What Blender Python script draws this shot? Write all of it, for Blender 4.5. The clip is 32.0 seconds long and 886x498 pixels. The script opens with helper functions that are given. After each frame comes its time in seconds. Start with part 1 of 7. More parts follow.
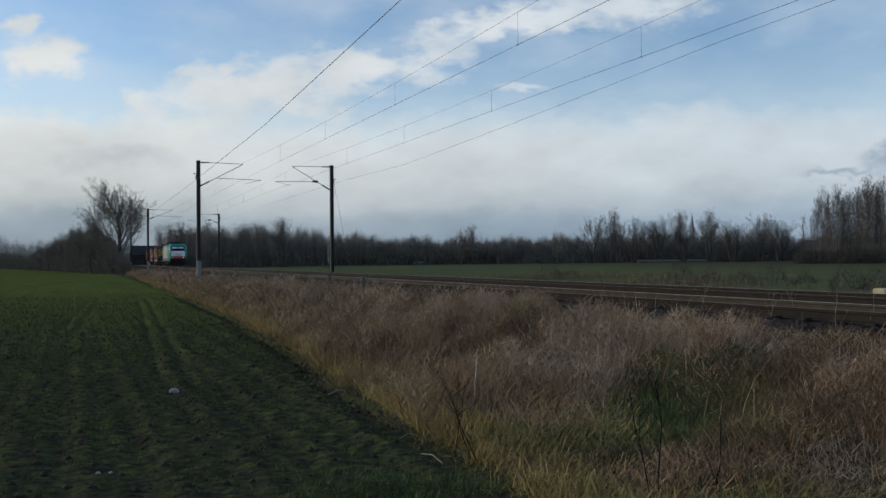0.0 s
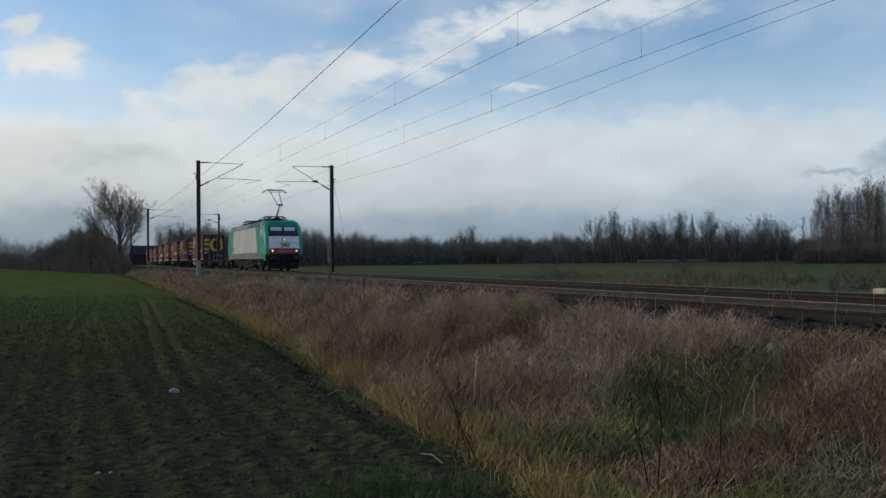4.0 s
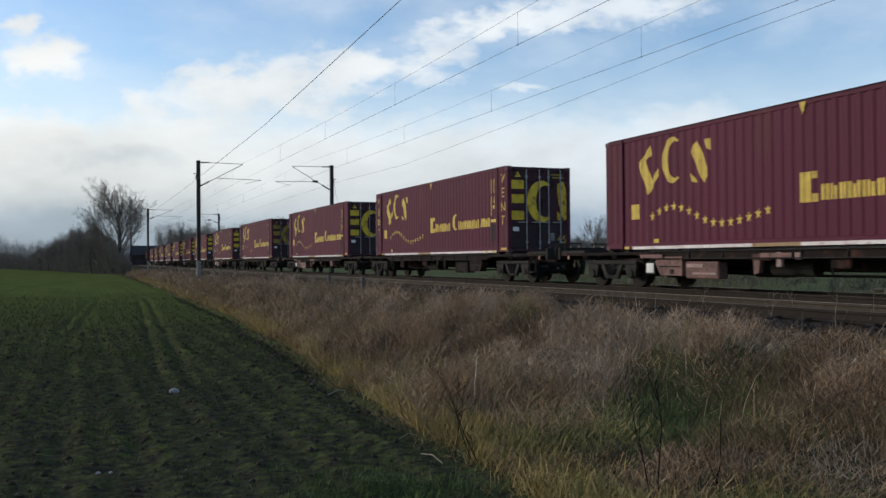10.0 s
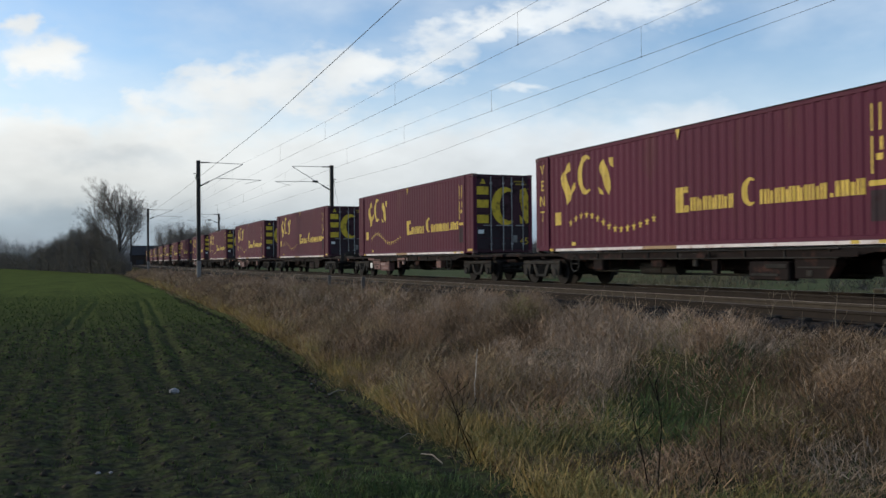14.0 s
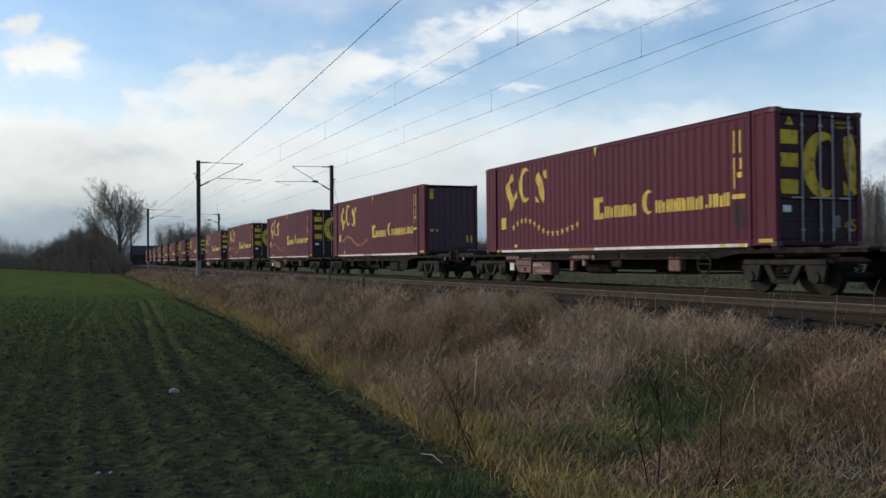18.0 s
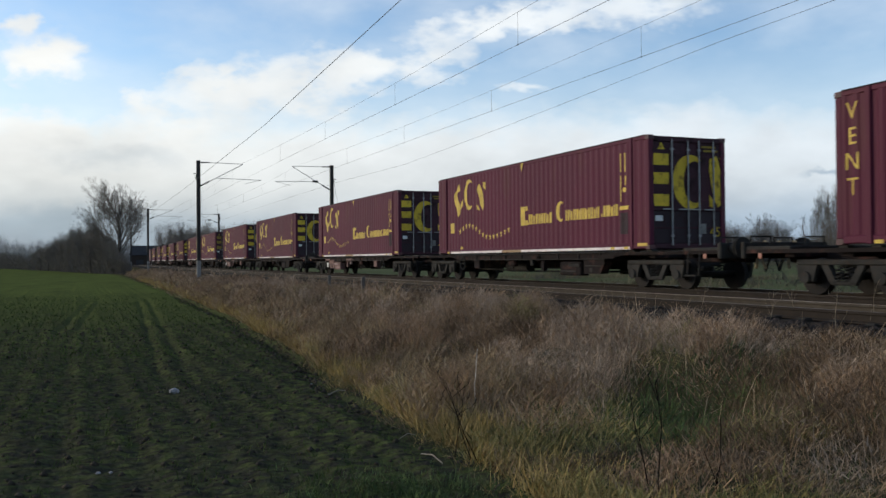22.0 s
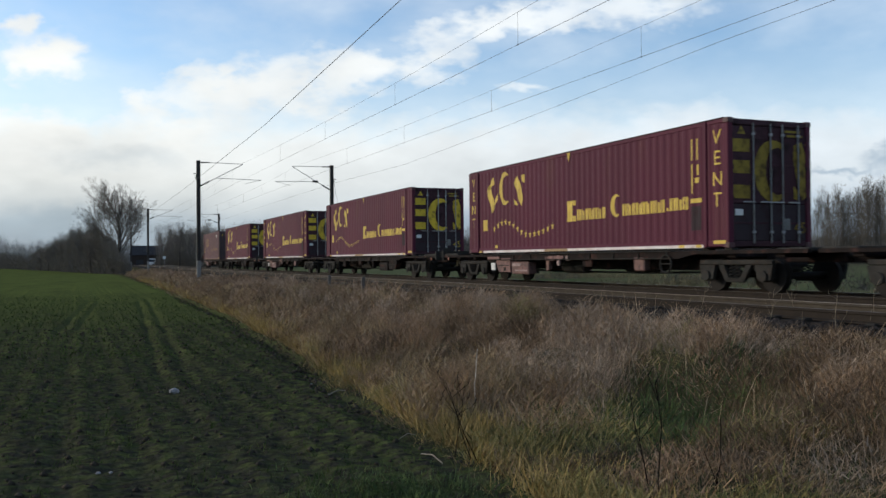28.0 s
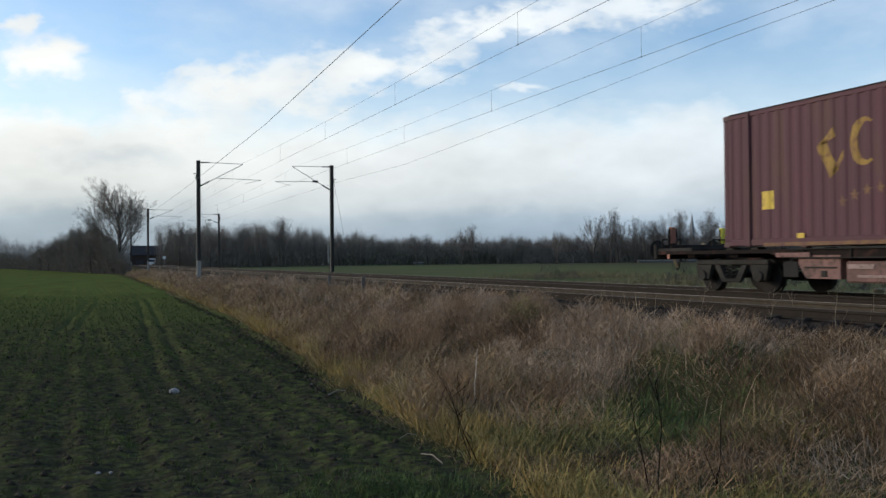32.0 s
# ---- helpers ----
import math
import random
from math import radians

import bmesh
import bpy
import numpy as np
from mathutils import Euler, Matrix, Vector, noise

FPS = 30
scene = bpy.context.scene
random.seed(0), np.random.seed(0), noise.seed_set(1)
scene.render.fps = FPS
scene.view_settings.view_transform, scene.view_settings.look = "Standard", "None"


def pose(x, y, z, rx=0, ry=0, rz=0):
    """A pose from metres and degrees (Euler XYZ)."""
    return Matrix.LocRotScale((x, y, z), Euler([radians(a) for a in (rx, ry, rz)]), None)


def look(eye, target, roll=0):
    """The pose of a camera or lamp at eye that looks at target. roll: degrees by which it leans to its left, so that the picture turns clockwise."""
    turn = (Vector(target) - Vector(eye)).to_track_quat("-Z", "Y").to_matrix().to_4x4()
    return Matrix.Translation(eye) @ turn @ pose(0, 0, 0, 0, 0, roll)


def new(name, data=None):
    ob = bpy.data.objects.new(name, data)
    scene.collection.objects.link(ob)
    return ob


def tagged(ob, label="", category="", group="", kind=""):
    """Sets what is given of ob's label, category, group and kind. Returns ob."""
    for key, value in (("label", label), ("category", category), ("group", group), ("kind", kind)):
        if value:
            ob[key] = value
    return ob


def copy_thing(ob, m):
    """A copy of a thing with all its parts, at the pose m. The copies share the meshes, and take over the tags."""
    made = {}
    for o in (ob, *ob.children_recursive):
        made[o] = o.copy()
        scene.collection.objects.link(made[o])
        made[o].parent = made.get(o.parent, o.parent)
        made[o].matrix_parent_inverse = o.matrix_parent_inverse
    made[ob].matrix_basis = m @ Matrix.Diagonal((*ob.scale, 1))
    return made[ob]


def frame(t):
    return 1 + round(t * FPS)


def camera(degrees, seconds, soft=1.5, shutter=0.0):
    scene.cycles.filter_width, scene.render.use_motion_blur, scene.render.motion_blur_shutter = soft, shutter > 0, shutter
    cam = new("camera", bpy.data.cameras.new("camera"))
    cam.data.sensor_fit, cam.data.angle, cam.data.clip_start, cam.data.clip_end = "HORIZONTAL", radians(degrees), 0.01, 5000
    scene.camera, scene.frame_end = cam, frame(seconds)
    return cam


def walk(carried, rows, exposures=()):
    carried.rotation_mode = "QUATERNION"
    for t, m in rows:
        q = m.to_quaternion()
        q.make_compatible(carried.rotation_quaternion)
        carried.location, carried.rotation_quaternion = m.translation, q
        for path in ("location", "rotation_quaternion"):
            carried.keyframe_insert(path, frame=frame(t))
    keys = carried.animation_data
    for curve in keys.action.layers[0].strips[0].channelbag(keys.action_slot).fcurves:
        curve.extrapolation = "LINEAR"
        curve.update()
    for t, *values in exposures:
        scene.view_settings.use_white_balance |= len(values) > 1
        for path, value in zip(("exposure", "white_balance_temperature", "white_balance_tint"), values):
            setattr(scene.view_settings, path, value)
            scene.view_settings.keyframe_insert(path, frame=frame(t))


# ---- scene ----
EYE = (0.0, 0.0, 1.65)
PITCH, ROLL = 0.675, -0.486
cam = camera(53.6, 32.0, soft=1.5, shutter=0.08)
AIM = (0.0, math.cos(radians(PITCH)), 1.65 + math.sin(radians(PITCH)))
walk(cam, [(0.0, look(EYE, AIM, ROLL)), (32.0, look(EYE, AIM, ROLL))],
     exposures=[(0.0, -0.35, 6420, 9), (3.0, -0.33, 6420, 9), (6.0, -0.29, 6420, 9), (9.0, -0.05, 6470, 10), (14.0, -0.04, 6560, 10), (24.0, 0.02, 6600, 10), (32.0, 0.05, 6600, 9)])

# ---- plan of the line: s runs away along the track, lat across it, away from the camera ----
AZ = radians(-22.8945)
DX, DY = math.sin(AZ), math.cos(AZ)
NX, NY = DY, -DX
BEND, S0, S1 = 2.02e-4, 45.0, 120.0
RAIL = 0.87            # top of rail
FAR, NEAR = 14.53, 10.95   # centre lines of the two tracks


def bend(s):
    if s < S0:
        return 0.0
    if s < S1:
        return BEND * (s - S0) ** 2
    return BEND * (S1 - S0) ** 2 + 2 * BEND * (S1 - S0) * (s - S1)


def slope(s):
    return 0.0 if s < S0 else 2 * BEND * (min(s, S1) - S0)


def place(s, lat, z=0.0):
    o = lat + bend(s)
    return Vector((NX * o + DX * s, NY * o + DY * s, z))


def on_track(s, lat, z=0.0, turn=0.0):
    """A pose whose +x looks along the line towards the camera's side, the way the train runs."""
    k = slope(s)
    hx, hy = -(DX + k * NX), -(DY + k * NY)
    p = place(s, lat, z)
    return pose(p.x, p.y, p.z, 0, 0, math.degrees(math.atan2(hy, hx)) + turn)


# ---- world and sun ----
SUN_EL, SUN_AZ = radians(16), radians(-78)     # azimuth from +y towards +x


def build_world():
    w = bpy.data.worlds.new("winter_sky")
    scene.world = w
    w.use_nodes = True
    nt = w.node_tree
    nt.nodes.clear()
    N = nt.nodes.new
    out, bg = N("ShaderNodeOutputWorld"), N("ShaderNodeBackground")
    bg.inputs["Strength"].default_value = 0.1
    nt.links.new(bg.outputs[0], out.inputs[0])
    sky = N("ShaderNodeTexSky")
    sky.sky_type = 'NISHITA'
    sky.sun_disc = False
    sky.sun_elevation, sky.sun_rotation = SUN_EL, SUN_AZ
    sky.air_density, sky.dust_density, sky.ozone_density = 1.0, 0.6, 2.0
    tc = N("ShaderNodeTexCoord")
    sep = N("ShaderNodeSeparateXYZ")
    nt.links.new(tc.outputs["Generated"], sep.inputs[0])

    def math_(op, a, b=None, clamp=False):
        m = N("ShaderNodeMath")
        m.operation, m.use_clamp = op, clamp
        for i, v in enumerate((a, b)):
            if v is None:
                continue
            if isinstance(v, (int, float)):
                m.inputs[i].default_value = v
            else:
                nt.links.new(v, m.inputs[i])
        return m.outputs[0]

    def step(v, a, b):
        m = N("ShaderNodeMapRange")
        m.interpolation_type = 'SMOOTHSTEP'
        nt.links.new(v, m.inputs[0])
        m.inputs[1].default_value, m.inputs[2].default_value = a, b
        return m.outputs[0]

    def vec(op, a, b):
        m = N("ShaderNodeVectorMath")
        m.operation = op
        nt.links.new(a, m.inputs[0])
        m.inputs[1].default_value = b
        return m

    # front of the sky as a plane: x over y, z over y
    ahead = math_('MAXIMUM', sep.outputs["Y"], 0.05)
    flat = N("ShaderNodeCombineXYZ")
    nt.links.new(math_('DIVIDE', sep.outputs["X"], ahead), flat.inputs[0])
    nt.links.new(math_('DIVIDE', sep.outputs["Z"], ahead), flat.inputs[2])

    def noise_(scale, stretch, detail, off, rough=0.5, source=None, colour=False):
        m = N("ShaderNodeMapping")
        m.inputs["Scale"].default_value, m.inputs["Location"].default_value = stretch, off
        m.inputs["Rotation"].default_value = (0, radians(9), 0)
        nt.links.new(source or tc.outputs["Generated"], m.inputs[0])
        n = N("ShaderNodeTexNoise")
        n.inputs["Scale"].default_value, n.inputs["Detail"].default_value, n.inputs["Roughness"].default_value = scale, detail, rough
        nt.links.new(m.outputs[0], n.inputs["Vector"])
        return n.outputs["Color" if colour else "Fac"]

    el = sep.outputs["Z"]
    n1 = noise_(5.0, (1, 1, 2.4), 4, (0.3, 1.7, 0.2))
    n2 = noise_(13.0, (1, 1, 2.0), 4, (2.3, 0.7, 1.2))
    rough = math_('ADD', math_('MULTIPLY', math_('SUBTRACT', n1, 0.5), 1.3), math_('MULTIPLY', math_('SUBTRACT', n2, 0.5), 1.1))
    # the outlines of the clouds wander at three sizes
    warped = flat.outputs[0]
    for scale, size, off in ((9.0, 0.075, (4.1, 0.3, 2.2)), (24.0, 0.060, (1.3, 2.7, 0.4)), (70.0, 0.014, (0.2, 5.7, 3.4))):
        c = N("ShaderNodeVectorMath")
        c.operation = 'MULTIPLY_ADD'
        nt.links.new(noise_(scale, (1, 1, 1.7), 3, off, 0.55, flat.outputs[0], True), c.inputs[0])
        c.inputs[1].default_value = (size, 0, size * 0.55)
        shift = vec('SUBTRACT', warped, (size * 0.5, 0, size * 0.275))
        nt.links.new(shift.outputs[0], c.inputs[2])
        warped = c.outputs[0]
    wsep = N("ShaderNodeSeparateXYZ")
    nt.links.new(warped, wsep.inputs[0])
    # the low bank of stratus, its top a little lower in the middle
    bank = math_('MULTIPLY', step(math_('ADD', wsep.outputs["Z"], math_('MULTIPLY', rough, 0.03)), 0.205, 0.120), 0.97)

    # cumulus: (x over y, z over y), half widths, slope in degrees, weight, softness
    clouds = [((-0.455, 0.232), 0.052, 0.030, 2, 1.0, 0.55), ((-0.482, 0.276), 0.028, 0.010, 14, 0.9, 0.8), ((-0.297, 0.219), 0.030, 0.013, 22, 0.75, 0.8), ((-0.270, 0.200), 0.035, 0.014, 8, 0.8, 0.8),
              ((-0.215, 0.197), 0.100, 0.030, 13, 0.95, 0.75), ((-0.345, 0.183), 0.040, 0.013, -10, 0.85, 0.8), ((-0.085, 0.218), 0.080, 0.027, 10, 1.0, 0.7), ((-0.005, 0.226), 0.045, 0.019, 14, 0.9, 0.8), ((-0.150, 0.172), 0.036, 0.012, -4, 0.85, 0.8),
              ((0.075, 0.270), 0.100, 0.018, 6, 1.0, 0.6), ((0.135, 0.272), 0.030, 0.012, 0, 0.7, 0.8), ((0.235, 0.286), 0.070, 0.022, 6, 0.95, 0.7), ((0.092, 0.194), 0.042, 0.0065, 3, 0.75, 0.9),
              ((0.006, 0.198), 0.020, 0.010, 0, 0.6, 0.9), ((0.280, 0.148), 0.075, 0.020, 3, 0.6, 0.9), ((-0.300, 0.140), 0.080, 0.022, -6, 0.9, 0.8), ((-0.460, 0.140), 0.090, 0.030, -4, 0.95, 0.8)]

    def puff(centre, rx, rz, slope, wgt, soft):
        ca, sa = math.cos(radians(slope)), math.sin(radians(slope))
        a = vec('SUBTRACT', warped, (centre[0], 0, centre[1]))
        b = N("ShaderNodeCombineXYZ")
        for i, row in ((0, (ca / rx, 0, sa / rx)), (2, (-sa / rz, 0, ca / rz))):
            nt.links.new(vec('DOT_PRODUCT', a.outputs[0], row).outputs["Value"], b.inputs[i])
        ln = N("ShaderNodeVectorMath")
        ln.operation = 'LENGTH'
        nt.links.new(b.outputs[0], ln.inputs[0])
        return math_('MULTIPLY', step(ln.outputs["Value"], 1.20 + soft * 0.90, 0.72 - soft * 0.70), wgt)

    def over(a, b):
        return math_('SUBTRACT', 1.0, math_('MULTIPLY', math_('SUBTRACT', 1.0, a), math_('SUBTRACT', 1.0, b)))

    total = bank
    heap = puff(*clouds[0])
    for row in clouds[1:]:
        heap = over(heap, puff(*row))
    wisp = noise_(22.0, (1, 1, 2.0), 4, (3.1, 1.1, 0.6), 0.5, flat.outputs[0])
    total = over(total, math_('MULTIPLY', heap, step(math_('ADD', wisp, math_('MULTIPLY', heap, 0.32)), 0.43, 0.84)))
    # thin veil all over, also behind the camera, denser lower down
    veil = math_('MULTIPLY', step(rough, -0.45, 0.75), 0.46)
    haze = math_('MULTIPLY', step(math_('ADD', el, math_('MULTIPLY', rough, -0.05)), 0.26, 0.11), 0.52)
    total = math_('MAXIMUM', math_('MAXIMUM', total, haze), veil, True)
    # cloud colour: whiter high up, grey-blue near the horizon
    tint = N("ShaderNodeValToRGB")
    nt.links.new(math_('ADD', el, math_('MULTIPLY', rough, 0.016)), tint.inputs[0])
    cr = tint.color_ramp
    cr.elements[0].position, cr.elements[0].color = 0.0, (0.30, 0.37, 0.46, 1)
    cr.elements[1].position, cr.elements[1].color = 1.0, (0.62, 0.68, 0.76, 1)
    for pos_, c in ((0.026, (0.36, 0.44, 0.53)), (0.044, (0.46, 0.54, 0.62)), (0.058, (0.60, 0.655, 0.70)), (0.085, (0.79, 0.825, 0.84)), (0.15, (0.92, 0.95, 0.96))):
        e = cr.elements.new(pos_)
        e.color = (*c, 1)
    # a few darker cloudlets
    shade = puff((0.510, 0.118), 0.028, 0.012, 22, 0.85, 0.8)
    for row in (((0.445, 0.097), 0.032, 0.0035, 8, 0.7, 0.9), ((-0.380, 0.118), 0.060, 0.012, -6, 0.30, 0.9), ((-0.460, 0.045), 0.110, 0.014, -2, 0.55, 0.9), ((0.10, 0.040), 0.16, 0.010, 0, 0.45, 0.9), ((0.40, 0.050), 0.10, 0.018, 4, 0.35, 0.9)):
        shade = over(shade, puff(*row))
    grey = N("ShaderNodeMix")
    grey.data_type = 'RGBA'
    nt.links.new(shade, grey.inputs[0])
    nt.links.new(tint.outputs[0], grey.inputs[6])
    grey.inputs[7].default_value = (0.34, 0.44, 0.54, 1)
    glow = N("ShaderNodeVectorMath")
    glow.operation = 'DOT_PRODUCT'
    nt.links.new(tc.outputs["Generated"], glow.inputs[0])
    glow.inputs[1].default_value = (math.sin(SUN_AZ) * math.cos(SUN_EL), math.cos(SUN_AZ) * math.cos(SUN_EL), math.sin(SUN_EL))
    bright = math_('MULTIPLY', math_('ADD', 0.92, math_('MULTIPLY', step(glow.outputs["Value"], 0.60, 1.0), 0.04)), 10.9)
    cloud = N("ShaderNodeVectorMath")
    cloud.operation = 'SCALE'
    side = N("ShaderNodeMix")
    side.data_type = 'RGBA'
    nt.links.new(step(math_('DIVIDE', sep.outputs["X"], ahead), -0.45, 0.45), side.inputs[0])
    side.inputs[6].default_value, side.inputs[7].default_value = (1.01, 1.0, 0.975, 1), (0.945, 1.0, 1.065, 1)
    hue = N("ShaderNodeMix")
    hue.data_type, hue.blend_type = 'RGBA', 'MULTIPLY'
    hue.inputs[0].default_value = 1.0
    nt.links.new(grey.outputs[2], hue.inputs[6])
    nt.links.new(side.outputs[2], hue.inputs[7])
    nt.links.new(hue.outputs[2], cloud.inputs[0])
    nt.links.new(math_('MULTIPLY', bright, math_('ADD', 0.975, math_('MULTIPLY', math_('ADD', math_('SUBTRACT', n1, 0.5), math_('SUBTRACT', n2, 0.5)), 0.30))), cloud.inputs["Scale"])
    blue = N("ShaderNodeMix")
    blue.data_type, blue.blend_type = 'RGBA', 'MULTIPLY'
    blue.inputs[0].default_value = 1.0
    nt.links.new(sky.outputs[0], blue.inputs[6])
    blue.inputs[7].default_value = (SKY_GAIN * 0.975, SKY_GAIN * 1.03, SKY_GAIN * 1.10, 1)
    mix = N("ShaderNodeMix")
    mix.data_type = 'RGBA'
    nt.links.new(total, mix.inputs[0])
    nt.links.new(blue.outputs[2], mix.inputs[6])
    nt.links.new(cloud.outputs[0], mix.inputs[7])
    nt.links.new(mix.outputs[2], bg.inputs["Color"])


SKY_GAIN = 1.85
build_world()
sun = new("sun", bpy.data.lights.new("sun", 'SUN'))
sun.data.energy, sun.data.angle, sun.data.color = 1.75, radians(9), (1.0, 0.86, 0.68)
SUNWARD = Vector((math.sin(SUN_AZ) * math.cos(SUN_EL), math.cos(SUN_AZ) * math.cos(SUN_EL), math.sin(SUN_EL)))
sun.matrix_world = look(SUNWARD * 50, (0, 0, 0))


# ---- materials ----
def mat(name, c1, c2=None, rough=0.7, metal=0.0, scale=3.0, fine=40.0, stain=None, stain_amount=0.3, bump=0.15, bump_scale=30.0,
        stretch=(1, 1, 1), island=None, spec=0.4, coat=0.0):
    """Two tones mixed by coarse and fine noise, a stain, a bump; island: a ramp of tones by piece."""
    m = bpy.data.materials.new(name)
    m.use_nodes = True
    nt = m.node_tree
    b = nt.nodes["Principled BSDF"]
    N, Lk = nt.nodes.new, nt.links.new
    tc = N("ShaderNodeTexCoord")
    mp = N("ShaderNodeMapping")
    mp.inputs["Scale"].default_value = stretch
    Lk(tc.outputs["Object"], mp.inputs[0])

    def noise_(s, detail=4):
        n = N("ShaderNodeTexNoise")
        n.inputs["Scale"].default_value, n.inputs["Detail"].default_value = s, detail
        Lk(mp.outputs[0], n.inputs["Vector"])
        return n.outputs["Fac"]

    def mix_(f, a, b_, kind='MIX'):
        x = N("ShaderNodeMix")
        x.data_type, x.blend_type = 'RGBA', kind
        for i, v in ((0, f), (6, a), (7, b_)):
            if isinstance(v, (int, float)):
                x.inputs[i].default_value = v
            elif isinstance(v, tuple):
                x.inputs[i].default_value = (*v[:3], 1)
            else:
                Lk(v, x.inputs[i])
        return x.outputs[2]

    def ramp(f, lo, hi):
        r = N("ShaderNodeMapRange")
        r.inputs[1].default_value, r.inputs[2].default_value = lo, hi
        Lk(f, r.inputs[0])
        return r.outputs[0]

    c2 = c2 or tuple(v * 0.75 for v in c1)
    if island:
        geo = N("ShaderNodeNewGeometry")
        rp = N("ShaderNodeValToRGB")
        Lk(geo.outputs["Random Per Island"], rp.inputs[0])
        rp.color_ramp.elements[0].color = (*island[0], 1)
        rp.color_ramp.elements[1].color = (*island[-1], 1)
        for i, c in enumerate(island[1:-1]):
            e = rp.color_ramp.elements.new((i + 1) / (len(island) - 1))
            e.color = (*c, 1)
        col = mix_(ramp(noise_(scale), 0.40, 0.62), rp.outputs[0], mix_(0.6, rp.outputs[0], c2))
        col = mix_(ramp(noise_(scale * 4.3), 0.45, 0.7), col, mix_(0.45, col, c2))
    else:
        col = mix_(ramp(noise_(scale), 0.35, 0.68), c1, c2)
        info = N("ShaderNodeObjectInfo")
        r = N("ShaderNodeMapRange")
        Lk(info.outputs["Random"], r.inputs[0])
        r.inputs[3].default_value, r.inputs[4].default_value = 0.9, 1.08
        hs = N("ShaderNodeHueSaturation")
        Lk(r.outputs[0], hs.inputs["Value"])
        Lk(col, hs.inputs["Color"])
        col = hs.outputs[0]
        col = mix_(ramp(noise_(fine, 3), 0.3, 0.8), col, mix_(0.35, col, c2))
    if stain:
        col = mix_(ramp(noise_(scale * 2.7, 6), 0.62 - stain_amount * 0.3, 0.75), col, stain)
    Lk(col, b.inputs["Base Color"])
    b.inputs["Roughness"].default_value, b.inputs["Metallic"].default_value = rough, metal
    b.inputs["Specular IOR Level"].default_value = spec
    b.inputs["Coat Weight"].default_value = coat
    if bump:
        bn = N("ShaderNodeBump")
        bn.inputs["Strength"].default_value, bn.inputs["Distance"].default_value = bump, 0.02
        Lk(noise_(bump_scale, 5), bn.inputs["Height"])
        Lk(bn.outputs[0], b.inputs["Normal"])
    return m


def lamp_mat(name, c, strength):
    m = bpy.data.materials.new(name)
    m.use_nodes = True
    b = m.node_tree.nodes["Principled BSDF"]
    b.inputs["Base Color"].default_value = (*c, 1)
    b.inputs["Emission Color"].default_value = (*c, 1)
    b.inputs["Emission Strength"].default_value = strength
    return m


MAROON = mat("maroon_paint", (0.088, 0.0113, 0.0310), (0.073, 0.0104, 0.0270), 0.65, scale=0.5, fine=14, stain=(0.085, 0.022, 0.028), stain_amount=0.1, bump=0.05, stretch=(1, 1, 0.25), spec=0.2)
FADED = mat("faded_brown_paint", (0.100, 0.037, 0.048), (0.080, 0.033, 0.042), 0.75, scale=0.6, fine=14, stain=(0.10, 0.05, 0.04), stain_amount=0.3, bump=0.08, stretch=(1, 1, 0.3))
DOOR = mat("dark_door_paint", (0.070, 0.030, 0.036), (0.048, 0.026, 0.032), 0.7, scale=0.9, stain=(0.020, 0.013, 0.013), bump=0.05, spec=0.08)
NAVY = mat("navy_door_paint", (0.050, 0.037, 0.041), (0.040, 0.030, 0.033), 0.7, scale=1.2, stain=(0.035, 0.016, 0.018), bump=0.05, spec=0.08)
PURPLE = mat("plain_purple_end", (0.055, 0.018, 0.032), (0.042, 0.015, 0.026), 0.55, scale=1.2, bump=0.05)
BROWN_END = mat("weathered_brown_end", (0.075, 0.045, 0.045), (0.05, 0.035, 0.035), 0.75, scale=1.4, stain=(0.10, 0.06, 0.04), bump=0.1)
YELLOW = mat("yellow_marking", (0.62, 0.44, 0.060), (0.50, 0.345, 0.05), 0.6, scale=3, stain=(0.35, 0.24, 0.06), bump=0.03)
YELLOW_DIM = mat("dirty_yellow_marking", (0.72, 0.50, 0.05), (0.54, 0.37, 0.045), 0.65, scale=2.2, stain=(0.10, 0.06, 0.03), stain_amount=0.3, bump=0.03, spec=0.1)
YELLOW_FADE = mat("faded_yellow_marking", (0.20, 0.115, 0.045), (0.14, 0.07, 0.045), 0.75, scale=2.5, stain=(0.095, 0.038, 0.043), stain_amount=0.7, bump=0.03)
WHITE = mat("white_band", (0.72, 0.68, 0.66), (0.60, 0.54, 0.52), 0.6, scale=2.0, stain=(0.35, 0.2, 0.16), bump=0.03)
TAN_BAND = mat("tan_worn_band", (0.36, 0.25, 0.13), (0.26, 0.17, 0.09), 0.7, scale=4, stain=(0.16, 0.07, 0.05), bump=0.03)
CASTING = mat("casting_steel", (0.10, 0.03, 0.035), (0.06, 0.03, 0.03), 0.6, scale=8, bump=0.1)
ROD = mat("galvanised_rod", (0.33, 0.325, 0.32), (0.23, 0.225, 0.22), 0.45, 0.2, scale=5, bump=0.02)
GRIME = mat("grimy_steel", (0.046, 0.044, 0.040), (0.026, 0.025, 0.023), 0.9, 0.0, scale=3, stain=(0.05, 0.036, 0.028), bump=0.2, spec=0.08)
WHEELS = mat("wheel_steel", (0.024, 0.021, 0.019), (0.016, 0.014, 0.013), 0.75, 0.1, scale=4, bump=0.1, spec=0.12)
SOLE = mat("rust_red_frame", (0.020, 0.015, 0.014), (0.013, 0.010, 0.0095), 0.8, scale=1.2, stain=(0.070, 0.034, 0.027), stain_amount=0.25, bump=0.12, spec=0.08)
